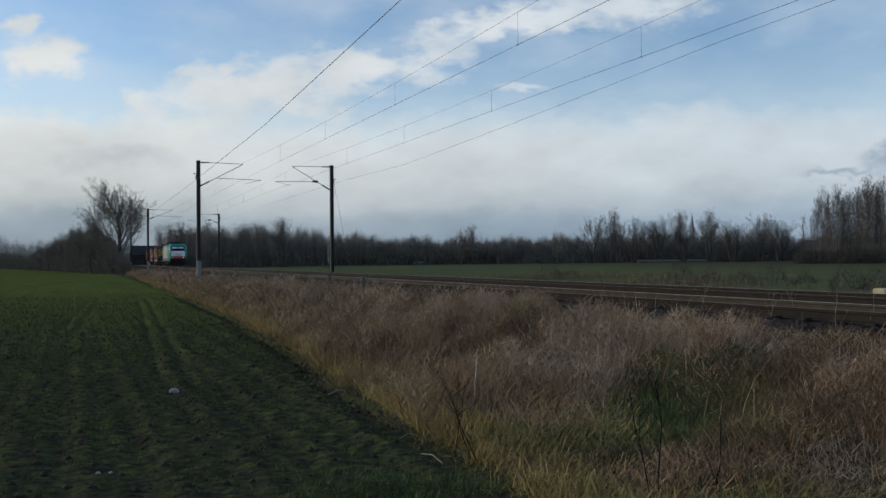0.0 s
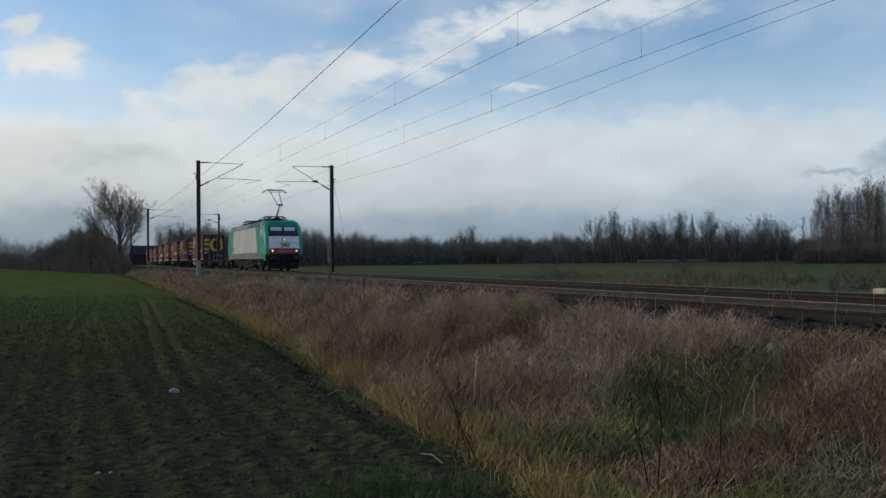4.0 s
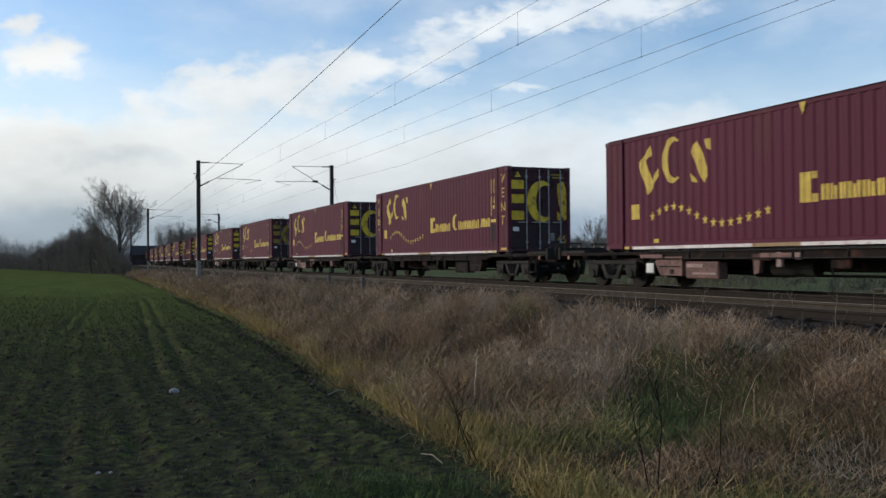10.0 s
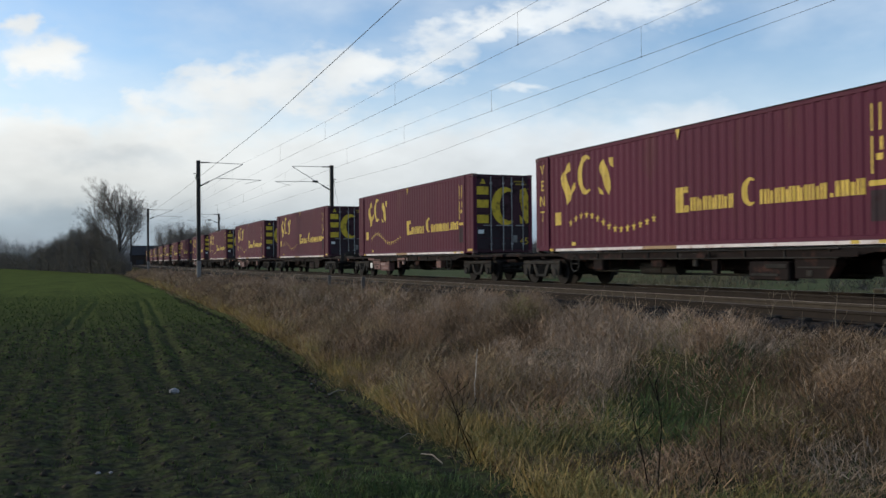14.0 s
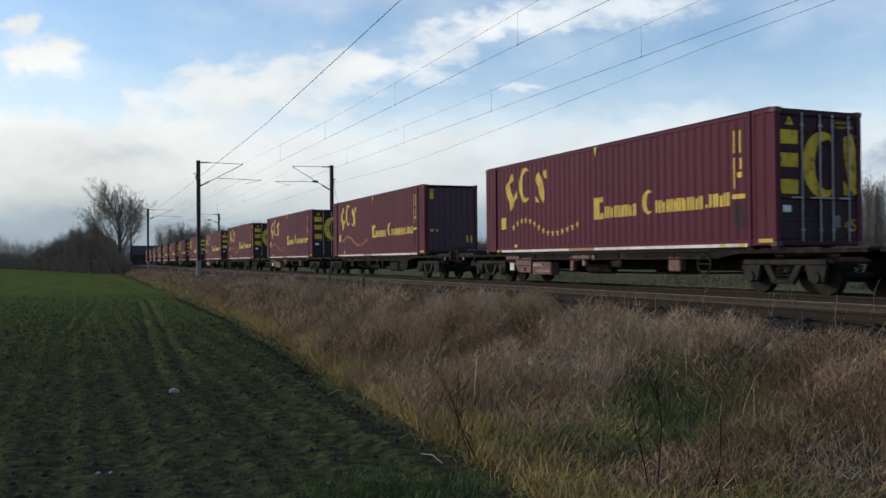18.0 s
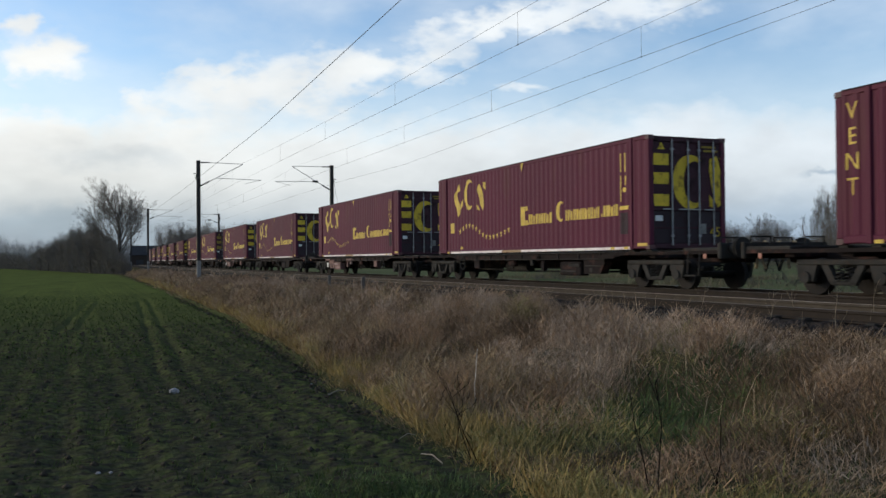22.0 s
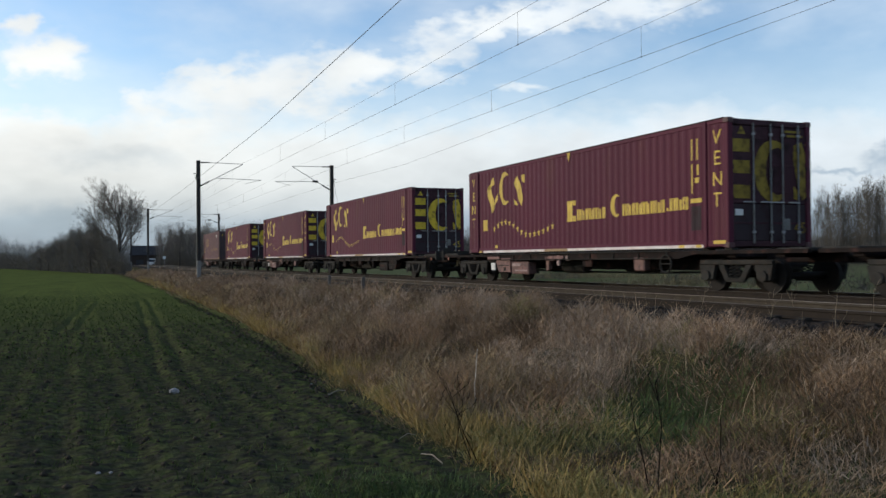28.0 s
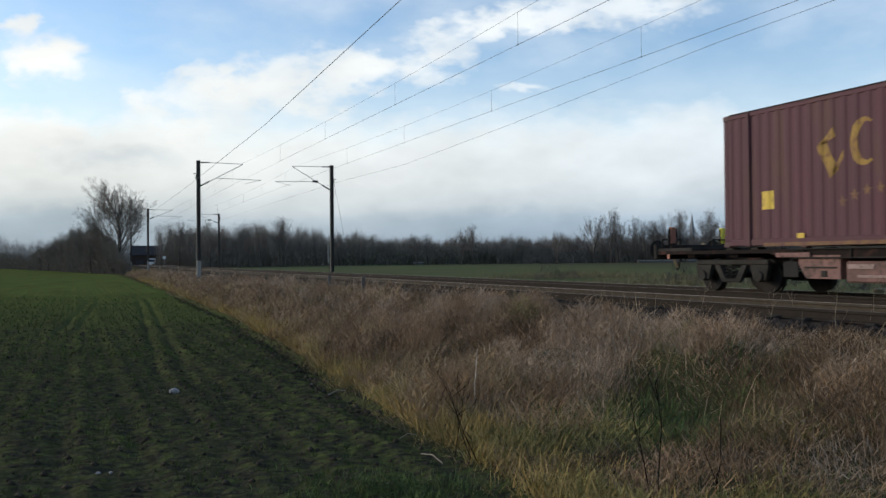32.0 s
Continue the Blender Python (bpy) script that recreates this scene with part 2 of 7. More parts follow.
PALE_PINK = mat("pale_pinkish_paint", (0.34, 0.24, 0.22), (0.24, 0.17, 0.155), 0.8, scale=4, stain=(0.10, 0.07, 0.06), bump=0.1)
PINK = mat("faded_pink_box", (0.225, 0.118, 0.104), (0.125, 0.070, 0.060), 0.8, scale=3.0, stain=(0.05, 0.035, 0.03), bump=0.1)
DISC = mat("white_enamel", (0.75, 0.75, 0.72), rough=0.4, bump=0.02)
TEAL = mat("turquoise_green_paint", (0.014, 0.285, 0.190), (0.012, 0.24, 0.16), 0.5, scale=1.2, fine=20, stain=(0.02, 0.15, 0.11), stain_amount=0.12, bump=0.02, spec=0.2)
CREAM = mat("dirty_white_paint", (0.42, 0.415, 0.375), (0.345, 0.34, 0.305), 0.5, scale=0.7, fine=9, stain=(0.235, 0.225, 0.195), stain_amount=0.35, bump=0.02, stretch=(1, 1, 0.2), coat=0.1)
STREAK = mat("grey_dirt_streak", (0.25, 0.245, 0.22), (0.19, 0.185, 0.165), 0.6, scale=2.5, fine=12, stain=(0.36, 0.355, 0.32), stain_amount=0.5, bump=0.0, stretch=(1, 1, 0.2))
ROOF_LIGHT = mat("pale_grey_roof_paint", (0.135, 0.14, 0.155), (0.105, 0.108, 0.12), 0.5, scale=1.2, stain=(0.07, 0.065, 0.06), stain_amount=0.25, bump=0.04)
LOCO_GREY = mat("grey_skirt_paint", (0.115, 0.115, 0.105), (0.085, 0.085, 0.078), 0.55, scale=1.5, stain=(0.09, 0.08, 0.07), bump=0.05)
ROOF_GREY = mat("roof_grey_paint", (0.075, 0.078, 0.085), (0.052, 0.053, 0.058), 0.75, scale=1.5, stain=(0.05, 0.045, 0.04), bump=0.05)
FACE_WHITE = mat("cab_white_paint", (0.76, 0.76, 0.755), (0.68, 0.68, 0.68), 0.35, scale=2.0, stain=(0.4, 0.4, 0.4), stain_amount=0.1, bump=0.02, coat=0.2)
FACE_RED = mat("cab_red_paint", (0.42, 0.02, 0.04), (0.36, 0.02, 0.035), 0.35, scale=2.0, bump=0.02)
GLASS = mat("cab_glass", (0.018, 0.022, 0.026), (0.014, 0.018, 0.02), 0.08, scale=1, bump=0.0, spec=0.7)
BLIND = mat("pale_sun_blind", (0.60, 0.62, 0.64), (0.54, 0.56, 0.58), 0.6, scale=2, bump=0.02)
RUBBER = mat("black_rubber", (0.015, 0.015, 0.015), rough=0.6, bump=0.02)
BLACK = mat("black_paint", (0.02, 0.02, 0.02), (0.03, 0.028, 0.026), 0.8, scale=3, bump=0.05, spec=0.1)
NUMBER = mat("dark_number_paint", (0.04, 0.05, 0.05), rough=0.5, bump=0.0)
HEADLAMP = lamp_mat("warm_headlamp", (1.0, 0.76, 0.38), 0.95)
TAIL_RED = mat("orange_red_plate", (0.34, 0.12, 0.075), (0.26, 0.13, 0.09), 0.5, scale=6, bump=0.0)
LIME = mat("yellow_lamp_body", (0.65, 0.58, 0.05), rough=0.4, bump=0.0)
MAST = mat("dark_painted_steel", (0.028, 0.028, 0.03), (0.04, 0.034, 0.03), 0.6, 0.2, scale=2, stain=(0.07, 0.045, 0.03), bump=0.1)
PALE = mat("pale_weathered_concrete", (0.24, 0.235, 0.225), (0.17, 0.165, 0.155), 0.85, scale=4, stain=(0.15, 0.13, 0.11), bump=0.2)
ARM = mat("galvanised_tube", (0.28, 0.28, 0.29), (0.20, 0.20, 0.205), 0.5, 0.4, scale=4, bump=0.05)
PORCELAIN = mat("insulator_glass", (0.05, 0.055, 0.05), rough=0.25, bump=0.0)
WIRE = mat("copper_wire_dark", (0.12, 0.125, 0.13), rough=0.6, metal=0.0, bump=0.0)
RAILS = mat("worn_rail_steel", (0.12, 0.105, 0.095), (0.08, 0.072, 0.065), 0.62, 0.3, scale=3, bump=0.03, spec=0.2)
# sunlight on a rail's side, put into a paler rust colour
RAIL_SUNLIT = mat("sunlit_rail_side", (0.080, 0.066, 0.050), (0.055, 0.045, 0.035), 0.8, scale=5, bump=0.2, spec=0.08)
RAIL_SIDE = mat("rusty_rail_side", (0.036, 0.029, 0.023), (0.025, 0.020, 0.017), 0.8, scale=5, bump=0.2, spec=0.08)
SLEEPER = mat("grey_sleeper", (0.030, 0.025, 0.021), (0.021, 0.018, 0.015), 0.85, scale=4, stain=(0.05, 0.04, 0.035), bump=0.25, spec=0.05)
BALLAST = mat("brown_ballast", (0.023, 0.0195, 0.016), (0.0135, 0.0115, 0.0095), 0.9, scale=5, fine=22, stain=(0.042, 0.034, 0.028), stain_amount=0.15, bump=0.9, bump_scale=24, spec=0.03)
STONE = mat("ballast_stone", (0.09, 0.075, 0.065), (0.06, 0.05, 0.045), 0.9, scale=6, island=[(0.020, 0.016, 0.012), (0.034, 0.027, 0.021), (0.055, 0.046, 0.038)], bump=0.2, spec=0.05)
BARK = mat("winter_bark", (0.045, 0.038, 0.032), (0.03, 0.026, 0.022), 0.9, scale=2, island=[(0.0460, 0.0403, 0.0345), (0.0713, 0.0621, 0.0529)], bump=0.0)
TWIGS = mat("bare_twigs", (0.12, 0.105, 0.09), (0.09, 0.08, 0.07), 0.9, scale=0.5, island=[(0.0840, 0.0756, 0.0700), (0.1200, 0.1080, 0.1000), (0.1620, 0.1440, 0.1313)], bump=0.0)
# paler and greyer than real twigs: haze of distance painted in
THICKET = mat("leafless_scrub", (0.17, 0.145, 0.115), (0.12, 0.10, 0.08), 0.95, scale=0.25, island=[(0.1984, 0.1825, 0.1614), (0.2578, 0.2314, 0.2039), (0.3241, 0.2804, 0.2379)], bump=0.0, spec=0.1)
EVERGREEN = mat("dark_evergreen", (0.018, 0.028, 0.016), (0.012, 0.02, 0.012), 0.9, scale=1, island=[(0.03, 0.045, 0.025), (0.055, 0.075, 0.04)], bump=0.0)

POPLAR = mat("poplar_bark", (0.17, 0.15, 0.12), (0.12, 0.105, 0.085), 0.9, scale=1.5, island=[(0.0660, 0.0625, 0.0567), (0.1020, 0.0950, 0.0837), (0.1380, 0.1275, 0.1121)], bump=0.0, spec=0.1)
BRUSH = mat("dark_leafless_brush", (0.075, 0.068, 0.055), (0.05, 0.046, 0.038), 0.95, scale=0.3, island=[(0.0675, 0.0630, 0.0510), (0.1125, 0.1020, 0.0810), (0.1650, 0.1440, 0.1110)], bump=0.0, spec=0.03)
# distance haze is mixed into these greyer twig tones
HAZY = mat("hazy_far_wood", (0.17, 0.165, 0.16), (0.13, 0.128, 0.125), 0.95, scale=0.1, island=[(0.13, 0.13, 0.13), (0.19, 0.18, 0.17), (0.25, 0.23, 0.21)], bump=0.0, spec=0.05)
# brighter copy of the rail steel: sky glint painted into the colour
RAIL_GLINT = mat("glinting_rail_steel", (0.40, 0.33, 0.25), (0.30, 0.25, 0.19), 0.45, 0.5, scale=3, bump=0.03)
SCRUB = mat("dark_scrub", (0.19, 0.165, 0.145), (0.13, 0.115, 0.10), 0.95, scale=0.25, island=[(0.105, 0.094, 0.080), (0.15, 0.132, 0.110), (0.20, 0.172, 0.140)], bump=0.0, spec=0.05)
YELLOW_DIRTY = mat("grimy_yellow_marking", (0.34, 0.24, 0.045), (0.22, 0.155, 0.036), 0.75, scale=2.2, stain=(0.045, 0.03, 0.022), stain_amount=0.5, bump=0.03, spec=0.08)
HOSE = mat("tan_brake_hose", (0.30, 0.23, 0.13), (0.20, 0.15, 0.09), 0.7, scale=6, bump=0.05)
YELLOW_WORN = mat("worn_yellow_marking", (0.36, 0.23, 0.05), (0.26, 0.15, 0.045), 0.75, scale=2.5, stain=(0.11, 0.045, 0.043), stain_amount=0.45, bump=0.03)


# ---- mesh building ----
class Mesh:
    """A small collector of vertices and faces."""

    def __init__(self):
        self.v, self.f = [], []

    def add(self, verts, faces, m=None):
        n = len(self.v)
        self.v += [tuple(m @ Vector(p)) if m else tuple(p) for p in verts]
        self.f += [tuple(i + n for i in q) for q in faces]
        return self

    def box(self, c, s, b=0.0, m=None):
        hx, hy, hz = (k / 2 for k in s)
        b = min(b, hx * 0.9, hy * 0.9, hz * 0.9)
        if b <= 0:
            vs = [(c[0] + i * hx, c[1] + j * hy, c[2] + k * hz) for i in (-1, 1) for j in (-1, 1) for k in (-1, 1)]
            return self.add(vs, [(0, 1, 3, 2), (4, 6, 7, 5), (0, 4, 5, 1), (2, 3, 7, 6), (0, 2, 6, 4), (1, 5, 7, 3)], m)
        vs, idx = [], {}
        for i in (-1, 1):
            for j in (-1, 1):
                for k in (-1, 1):
                    for ax in range(3):
                        d = [hx - b, hy - b, hz - b]
                        d[ax] = (hx, hy, hz)[ax]
                        idx[i, j, k, ax] = len(vs)
                        vs.append((c[0] + i * d[0], c[1] + j * d[1], c[2] + k * d[2]))
        fs = []
        S = ((-1, -1), (1, -1), (1, 1), (-1, 1))
        for ax in range(3):
            o1, o2 = (ax + 1) % 3, (ax + 2) % 3
            for sg in (-1, 1):
                q = []
                for a, e in S:
                    t = [0, 0, 0]
                    t[ax], t[o1], t[o2] = sg, a, e
                    q.append(idx[(*t, ax)])
                fs.append(tuple(q if sg > 0 else q[::-1]))
            for a, e in S:
                t0, t1 = [0, 0, 0], [0, 0, 0]
                t0[ax], t1[ax] = -1, 1
                t0[o1] = t1[o1] = a
                t0[o2] = t1[o2] = e
                q = (idx[(*t0, o1)], idx[(*t1, o1)], idx[(*t1, o2)], idx[(*t0, o2)])
                fs.append(q if a * e > 0 else q[::-1])
        for i in (-1, 1):
            for j in (-1, 1):
                for k in (-1, 1):
                    q = tuple(idx[i, j, k, ax] for ax in range(3))
                    fs.append(q if i * j * k > 0 else q[::-1])
        return self.add(vs, fs, m)

    def tube(self, p0, p1, r0, r1=None, n=8, cap=True, m=None):
        r1 = r0 if r1 is None else r1
        p0, p1 = Vector(p0), Vector(p1)
        d = (p1 - p0)
        if d.length < 1e-6:
            return self
        d.normalize()
        a = d.orthogonal().normalized()
        b = d.cross(a)
        vs = []
        for p, r in ((p0, r0), (p1, r1)):
            for i in range(n):
                t = 2 * math.pi * i / n
                vs.append(p + a * (r * math.cos(t)) + b * (r * math.sin(t)))
        fs = [(i, (i + 1) % n, n + (i + 1) % n, n + i) for i in range(n)]
        if cap:
            fs += [tuple(range(n))[::-1], tuple(range(n, 2 * n))]
        return self.add(vs, fs, m)

    def path(self, pts, r, n=6):
        for a, b in zip(pts[:-1], pts[1:]):
            self.tube(a, b, r, r, n)
        return self

    def coil(self, x, y, z, r, rise, turns, thick, n=5):
        """One continuous helical spring."""
        steps = int(turns * 10)
        vs, fs = [], []
        for i in range(steps + 1):
            a = 2 * math.pi * i / 10
            for k in range(n):
                b = 2 * math.pi * k / n
                q = r + thick * math.cos(b)
                vs.append((x + q * math.cos(a), y + q * math.sin(a), z + rise * i / steps + thick * math.sin(b)))
        for i in range(steps):
            for k in range(n):
                j = (k + 1) % n
                fs.append((i * n + k, i * n + j, (i + 1) * n + j, (i + 1) * n + k))
        fs += [tuple(range(n))[::-1], tuple(range(steps * n, steps * n + n))]
        return self.add(vs, fs)

    def prism(self, poly, axis, a, b, m=None):
        """A polygon in the two other axes, drawn out along one axis from a to b."""
        def p3(q, t):
            o = list(q)
            o.insert(axis, t)
            return o
        n = len(poly)
        vs = [p3(q, a) for q in poly] + [p3(q, b) for q in poly]
        fs = [(i, (i + 1) % n, n + (i + 1) % n, n + i) for i in range(n)] + [tuple(range(n))[::-1], tuple(range(n, 2 * n))]
        return self.add(vs, fs, m)

    def data(self, name, material, smooth=False):
        me = bpy.data.meshes.new(name)
        me.from_pydata([tuple(p) for p in self.v], [], self.f)
        bm = bmesh.new()
        bm.from_mesh(me)
        if smooth:
            bmesh.ops.remove_doubles(bm, verts=bm.verts, dist=0.0005)
        bmesh.ops.recalc_face_normals(bm, faces=bm.faces)
        bm.to_mesh(me)
        bm.free()
        if smooth is True:
            me.polygons.foreach_set("use_smooth", [True] * len(me.polygons))
        me.materials.append(material)
        return me


def part(name, mesh, material, parent, label="", smooth=False):
    ob = new(name, mesh if isinstance(mesh, bpy.types.Mesh) else mesh.data(name, material, smooth))
    ob.parent = parent
    if label:
        tagged(ob, label)
    return ob


def thing(name, m=None):
    ob = new(name)
    ob.empty_display_size = 0.2
    if m is not None:
        ob.matrix_world = m
    return ob


def big(name, verts, faces, material):
    """A mesh straight from arrays."""
    me = bpy.data.meshes.new(name)
    me.from_pydata(verts.tolist() if hasattr(verts, "tolist") else verts, [], faces.tolist() if hasattr(faces, "tolist") else faces)
    me.materials.append(material)
    return me


def letters(name, text, size, material, m, depth=0.004, narrow=1.0):
    """Words in the built-in font, as a mesh."""
    cu = bpy.data.curves.new(name, 'FONT')
    cu.body, cu.size, cu.extrude, cu.align_x, cu.align_y = text, size, depth, 'CENTER', 'CENTER'
    tmp = new(name, cu)
    bpy.context.view_layer.update()
    me = bpy.data.meshes.new_from_object(tmp.evaluated_get(bpy.context.evaluated_depsgraph_get()))
    bpy.data.objects.remove(tmp)
    me.transform(m @ Matrix.Diagonal((narrow, 1, 1, 1)))
    me.materials.clear()
    me.materials.append(material)
    return me


# ---- ground ----
def edge_lat(s):
    """Where the ploughed field ends and the rough grass begins."""
    k = max(0.0, s - 5.0)
    return 2.7 + 2.6 * (1 - math.exp(-k / 24.0)) + 0.10 * noise.noise(Vector((s * 0.7, 3.1, 0))) + 0.16 * noise.noise(Vector((s * 0.17, 7.7, 0)))


def ground_z(lat, s):
    e = edge_lat(s)
    if lat < e:
        z = 0.0
        if -14 < lat and -5 < s < 70:
            z += 0.016 * noise.noise(Vector((lat * 1.3, s * 0.5, 1.0))) + 0.022 * noise.noise(Vector((lat * 4.1, s * 3.4, 4.0)))
            if s < 24:
                z += 0.026 * noise.noise(Vector((lat * 8.5, s * 10.5, 8.0))) + 0.022 * noise.noise(Vector((lat * 4.0, s * 7.0, 2.0)))
            z += (0.010 if s < 22 else 0.006) * math.sin(lat * 2 * math.pi / 0.62) + 0.008 * math.sin(lat * 2 * math.pi / 0.31) * (s < 30)
        if 4 < s < 60:      # wheel ruts
            u = lat - 0.055 * (s - 15)
            z -= 0.050 * min(1.0, max(0.0, (s - 11.5) / 3.5)) * (math.exp(-((u - 1.25) / 0.09) ** 2) + math.exp(-((u - 1.64) / 0.09) ** 2))
            if s > 22:
                z -= 0.045 * (math.exp(-((u + 0.75) / 0.09) ** 2) + math.exp(-((u + 0.36) / 0.09) ** 2))
        z -= (0.02 + 0.05 * min(1.0, max(0.0, (s - 8.0) / 5.0))) * math.exp(-((lat - e + 0.16) / 0.18) ** 2)      # furrow at the edge
        return z
    k = min(1.0, (lat - e) / 4.0)
    z = 0.50 * k * k * (3 - 2 * k) + k * (0.14 * noise.noise(Vector((lat * 0.8, s * 0.6, 9.0))) + 0.15 * noise.noise(Vector((lat * 1.9, s * 1.7, 5.0))))
    z -= 0.34 * math.exp(-((lat - 5.6) / 1.1) ** 2 - ((s - 7.2) / 2.0) ** 2)   # a green hollow
    if lat > 17.6:
        z = 0.30 * max(0.0, 1 - (lat - 17.6) / 3.0)
    return z


def build_ground():
    lats = [-3500, -1500, -700, -300, -140, -70, -40, -26] + list(np.arange(-18, -7, 0.155)) + list(np.arange(-7, 4.9, 0.062)) + list(np.arange(5.0, 9.0, 0.2)) + \
        [10, 12, 14, 16, 17.5, 18.2, 19, 20, 20.7, 24, 30, 45, 70, 110, 200, 400, 900, 2000, 4500]
    ss = [-3500, -1500, -600, -200, -60, -20, -8, -2] + [0, 1, 2] + list(np.arange(3, 16, 0.075)) + list(np.arange(16, 24, 0.15)) + list(np.arange(24, 40, 0.5)) + \
        [42, 46, 50, 55, 60, 70, 80, 95, 110, 130, 160, 200, 260, 340, 500, 900, 1800, 4500]
    vs = []
    for s in ss:
        for la in lats:
            o = bend(s) if abs(la) < 60 else 0.0
            vs.append((NX * (la + o) + DX * s, NY * (la + o) + DY * s, ground_z(la, s)))
    n = len(lats)
    fs = [(i * n + j, i * n + j + 1, (i + 1) * n + j + 1, (i + 1) * n + j) for i in range(len(ss) - 1) for j in range(n - 1)]
    me = big("ground", vs, fs, FIELD)
    me.polygons.foreach_set("use_smooth", [True] * len(me.polygons))
    ob = new("ground", me)
    tagged(ob, "dark ploughed field with young winter wheat, meadow beyond the line", kind="structure")
    return ob


def field_material():
    """Dark soil with a thin green film of seedlings drilled in lines along the track; meadow beyond the line."""
    m = bpy.data.materials.new("field_soil")
    m.use_nodes = True
    nt = m.node_tree
    b = nt.nodes["Principled BSDF"]
    N, Lk = nt.nodes.new, nt.links.new
    tc = N("ShaderNodeTexCoord")
    rot = N("ShaderNodeMapping")
    rot.inputs["Rotation"].default_value = (0, 0, AZ)
    Lk(tc.outputs["Object"], rot.inputs[0])
    sep = N("ShaderNodeSeparateXYZ")
    Lk(rot.outputs[0], sep.inputs[0])

    def noise_(scale, detail, stretch):
        mp = N("ShaderNodeMapping")
        mp.inputs["Scale"].default_value = stretch
        Lk(rot.outputs[0], mp.inputs[0])
        n = N("ShaderNodeTexNoise")
        n.inputs["Scale"].default_value, n.inputs["Detail"].default_value = scale, detail
        Lk(mp.outputs[0], n.inputs["Vector"])
        return n.outputs["Fac"]

    def rng(v, a, b_, lo=0.0, hi=1.0):
        r = N("ShaderNodeMapRange")
        for i, x in enumerate((a, b_, lo, hi)):
            r.inputs[i + 1].default_value = x
        Lk(v, r.inputs[0])
        return r.outputs[0]

    def mix_(f, a, c):
        x = N("ShaderNodeMix")
        x.data_type = 'RGBA'
        for i, v in ((0, f), (6, a), (7, c)):
            if isinstance(v, tuple):
                x.inputs[i].default_value = (*v, 1)
            elif isinstance(v, float):
                x.inputs[i].default_value = v
            else:
                Lk(v, x.inputs[i])
        return x.outputs[2]

    def mul(a, c):
        k = N("ShaderNodeMath")
        k.operation, k.use_clamp = 'MULTIPLY', True
        for i, v in enumerate((a, c)):
            if isinstance(v, float):
                k.inputs[i].default_value = v
            else:
                Lk(v, k.inputs[i])
        return k.outputs[0]

    soil = mix_(rng(noise_(13.0, 8, (1, 1, 1)), 0.38, 0.66), (0.024, 0.0228, 0.0172), (0.048, 0.0455, 0.0335))
    wave = N("ShaderNodeMath")
    wave.operation = 'SINE'
    sc = N("ShaderNodeMath")
    sc.operation = 'MULTIPLY'
    Lk(sep.outputs["X"], sc.inputs[0])
    sc.inputs[1].default_value = 2 * math.pi / 0.31
    Lk(sc.outputs[0], wave.inputs[0])
    rows = rng(wave.outputs[0], -0.6, 0.9, 0.75, 1.0)
    cover = mul(rows, mul(rng(noise_(7.5, 10, (0.8, 1.3, 1)), 0.40, 0.78), rng(noise_(0.55, 4, (1, 0.6, 1)), 0.28, 0.60, 0.25, 0.9)))
    far = mul(rng(sep.outputs["Y"], 12.0, 55.0, 0.0, 0.95), rng(noise_(0.30, 5, (1.6, 0.35, 1)), 0.30, 0.70, 0.55, 1.0))
    mx = N("ShaderNodeMath")
    mx.operation, mx.use_clamp = 'ADD', True
    Lk(cover, mx.inputs[0])
    Lk(far, mx.inputs[1])
    green = mix_(noise_(3.0, 4, (1, 0.5, 1)), (0.080, 0.102, 0.030), (0.135, 0.162, 0.043))
    crop = mix_(far, green, mix_(noise_(0.8, 5, (1, 0.4, 1)), (0.072, 0.090, 0.029), (0.116, 0.138, 0.040)))
    field = mix_(mx.outputs[0], soil, crop)
    meadow = mix_(rng(noise_(0.10, 9, (1, 2.5, 1)), 0.35, 0.65), (0.082, 0.104, 0.046), (0.118, 0.116, 0.064))
    bank = mix_(noise_(4.0, 5, (1, 1, 1)), (0.085, 0.065, 0.038), (0.055, 0.056, 0.024))
    f1 = rng(sep.outputs["X"], 4.6, 5.6)
    f2 = rng(sep.outputs["X"], 17.8, 22.0)
    fallow = mix_(noise_(0.05, 6, (1, 3, 1)), (0.060, 0.058, 0.036), (0.088, 0.082, 0.050))
    meadow = mix_(rng(sep.outputs["X"], 70.0, 150.0), meadow, fallow)
    col = mix_(f2, mix_(f1, field, bank), meadow)
    Lk(col, b.inputs["Base Color"])
    b.inputs["Roughness"].default_value, b.inputs["Specular IOR Level"].default_value = 1.0, 0.0
    bn = N("ShaderNodeBump")
    bn.inputs["Strength"].default_value, bn.inputs["Distance"].default_value = 0.7, 0.05
    Lk(noise_(14.0, 6, (1, 1, 1)), bn.inputs["Height"])
    Lk(bn.outputs[0], b.inputs["Normal"])
    return m


FIELD = field_material()
build_ground()


def line_points(lo, hi):
    return [s for s in (-650, -400, -200, -100, -50, -20, -8) if s >= lo] + list(np.arange(0, 60, 4.0)) + [s for s in (60, 70, 80, 90, 100, 110, 120, 140, 170, 220, 300, 450, 700) if s <= hi]


def along(section, lo=-650, hi=700):
    """A cross-section of (lat, z) drawn out along the line."""
    ss = line_points(lo, hi)
    n = len(section)
    vs = [tuple(place(s, la, z)) for s in ss for la, z in section]
    fs = [(i * n + j, i * n + (j + 1) % n, (i + 1) * n + (j + 1) % n, (i + 1) * n + j) for i in range(len(ss) - 1) for j in range(n)]
    m = Mesh()
    m.v, m.f = vs, fs
    return m


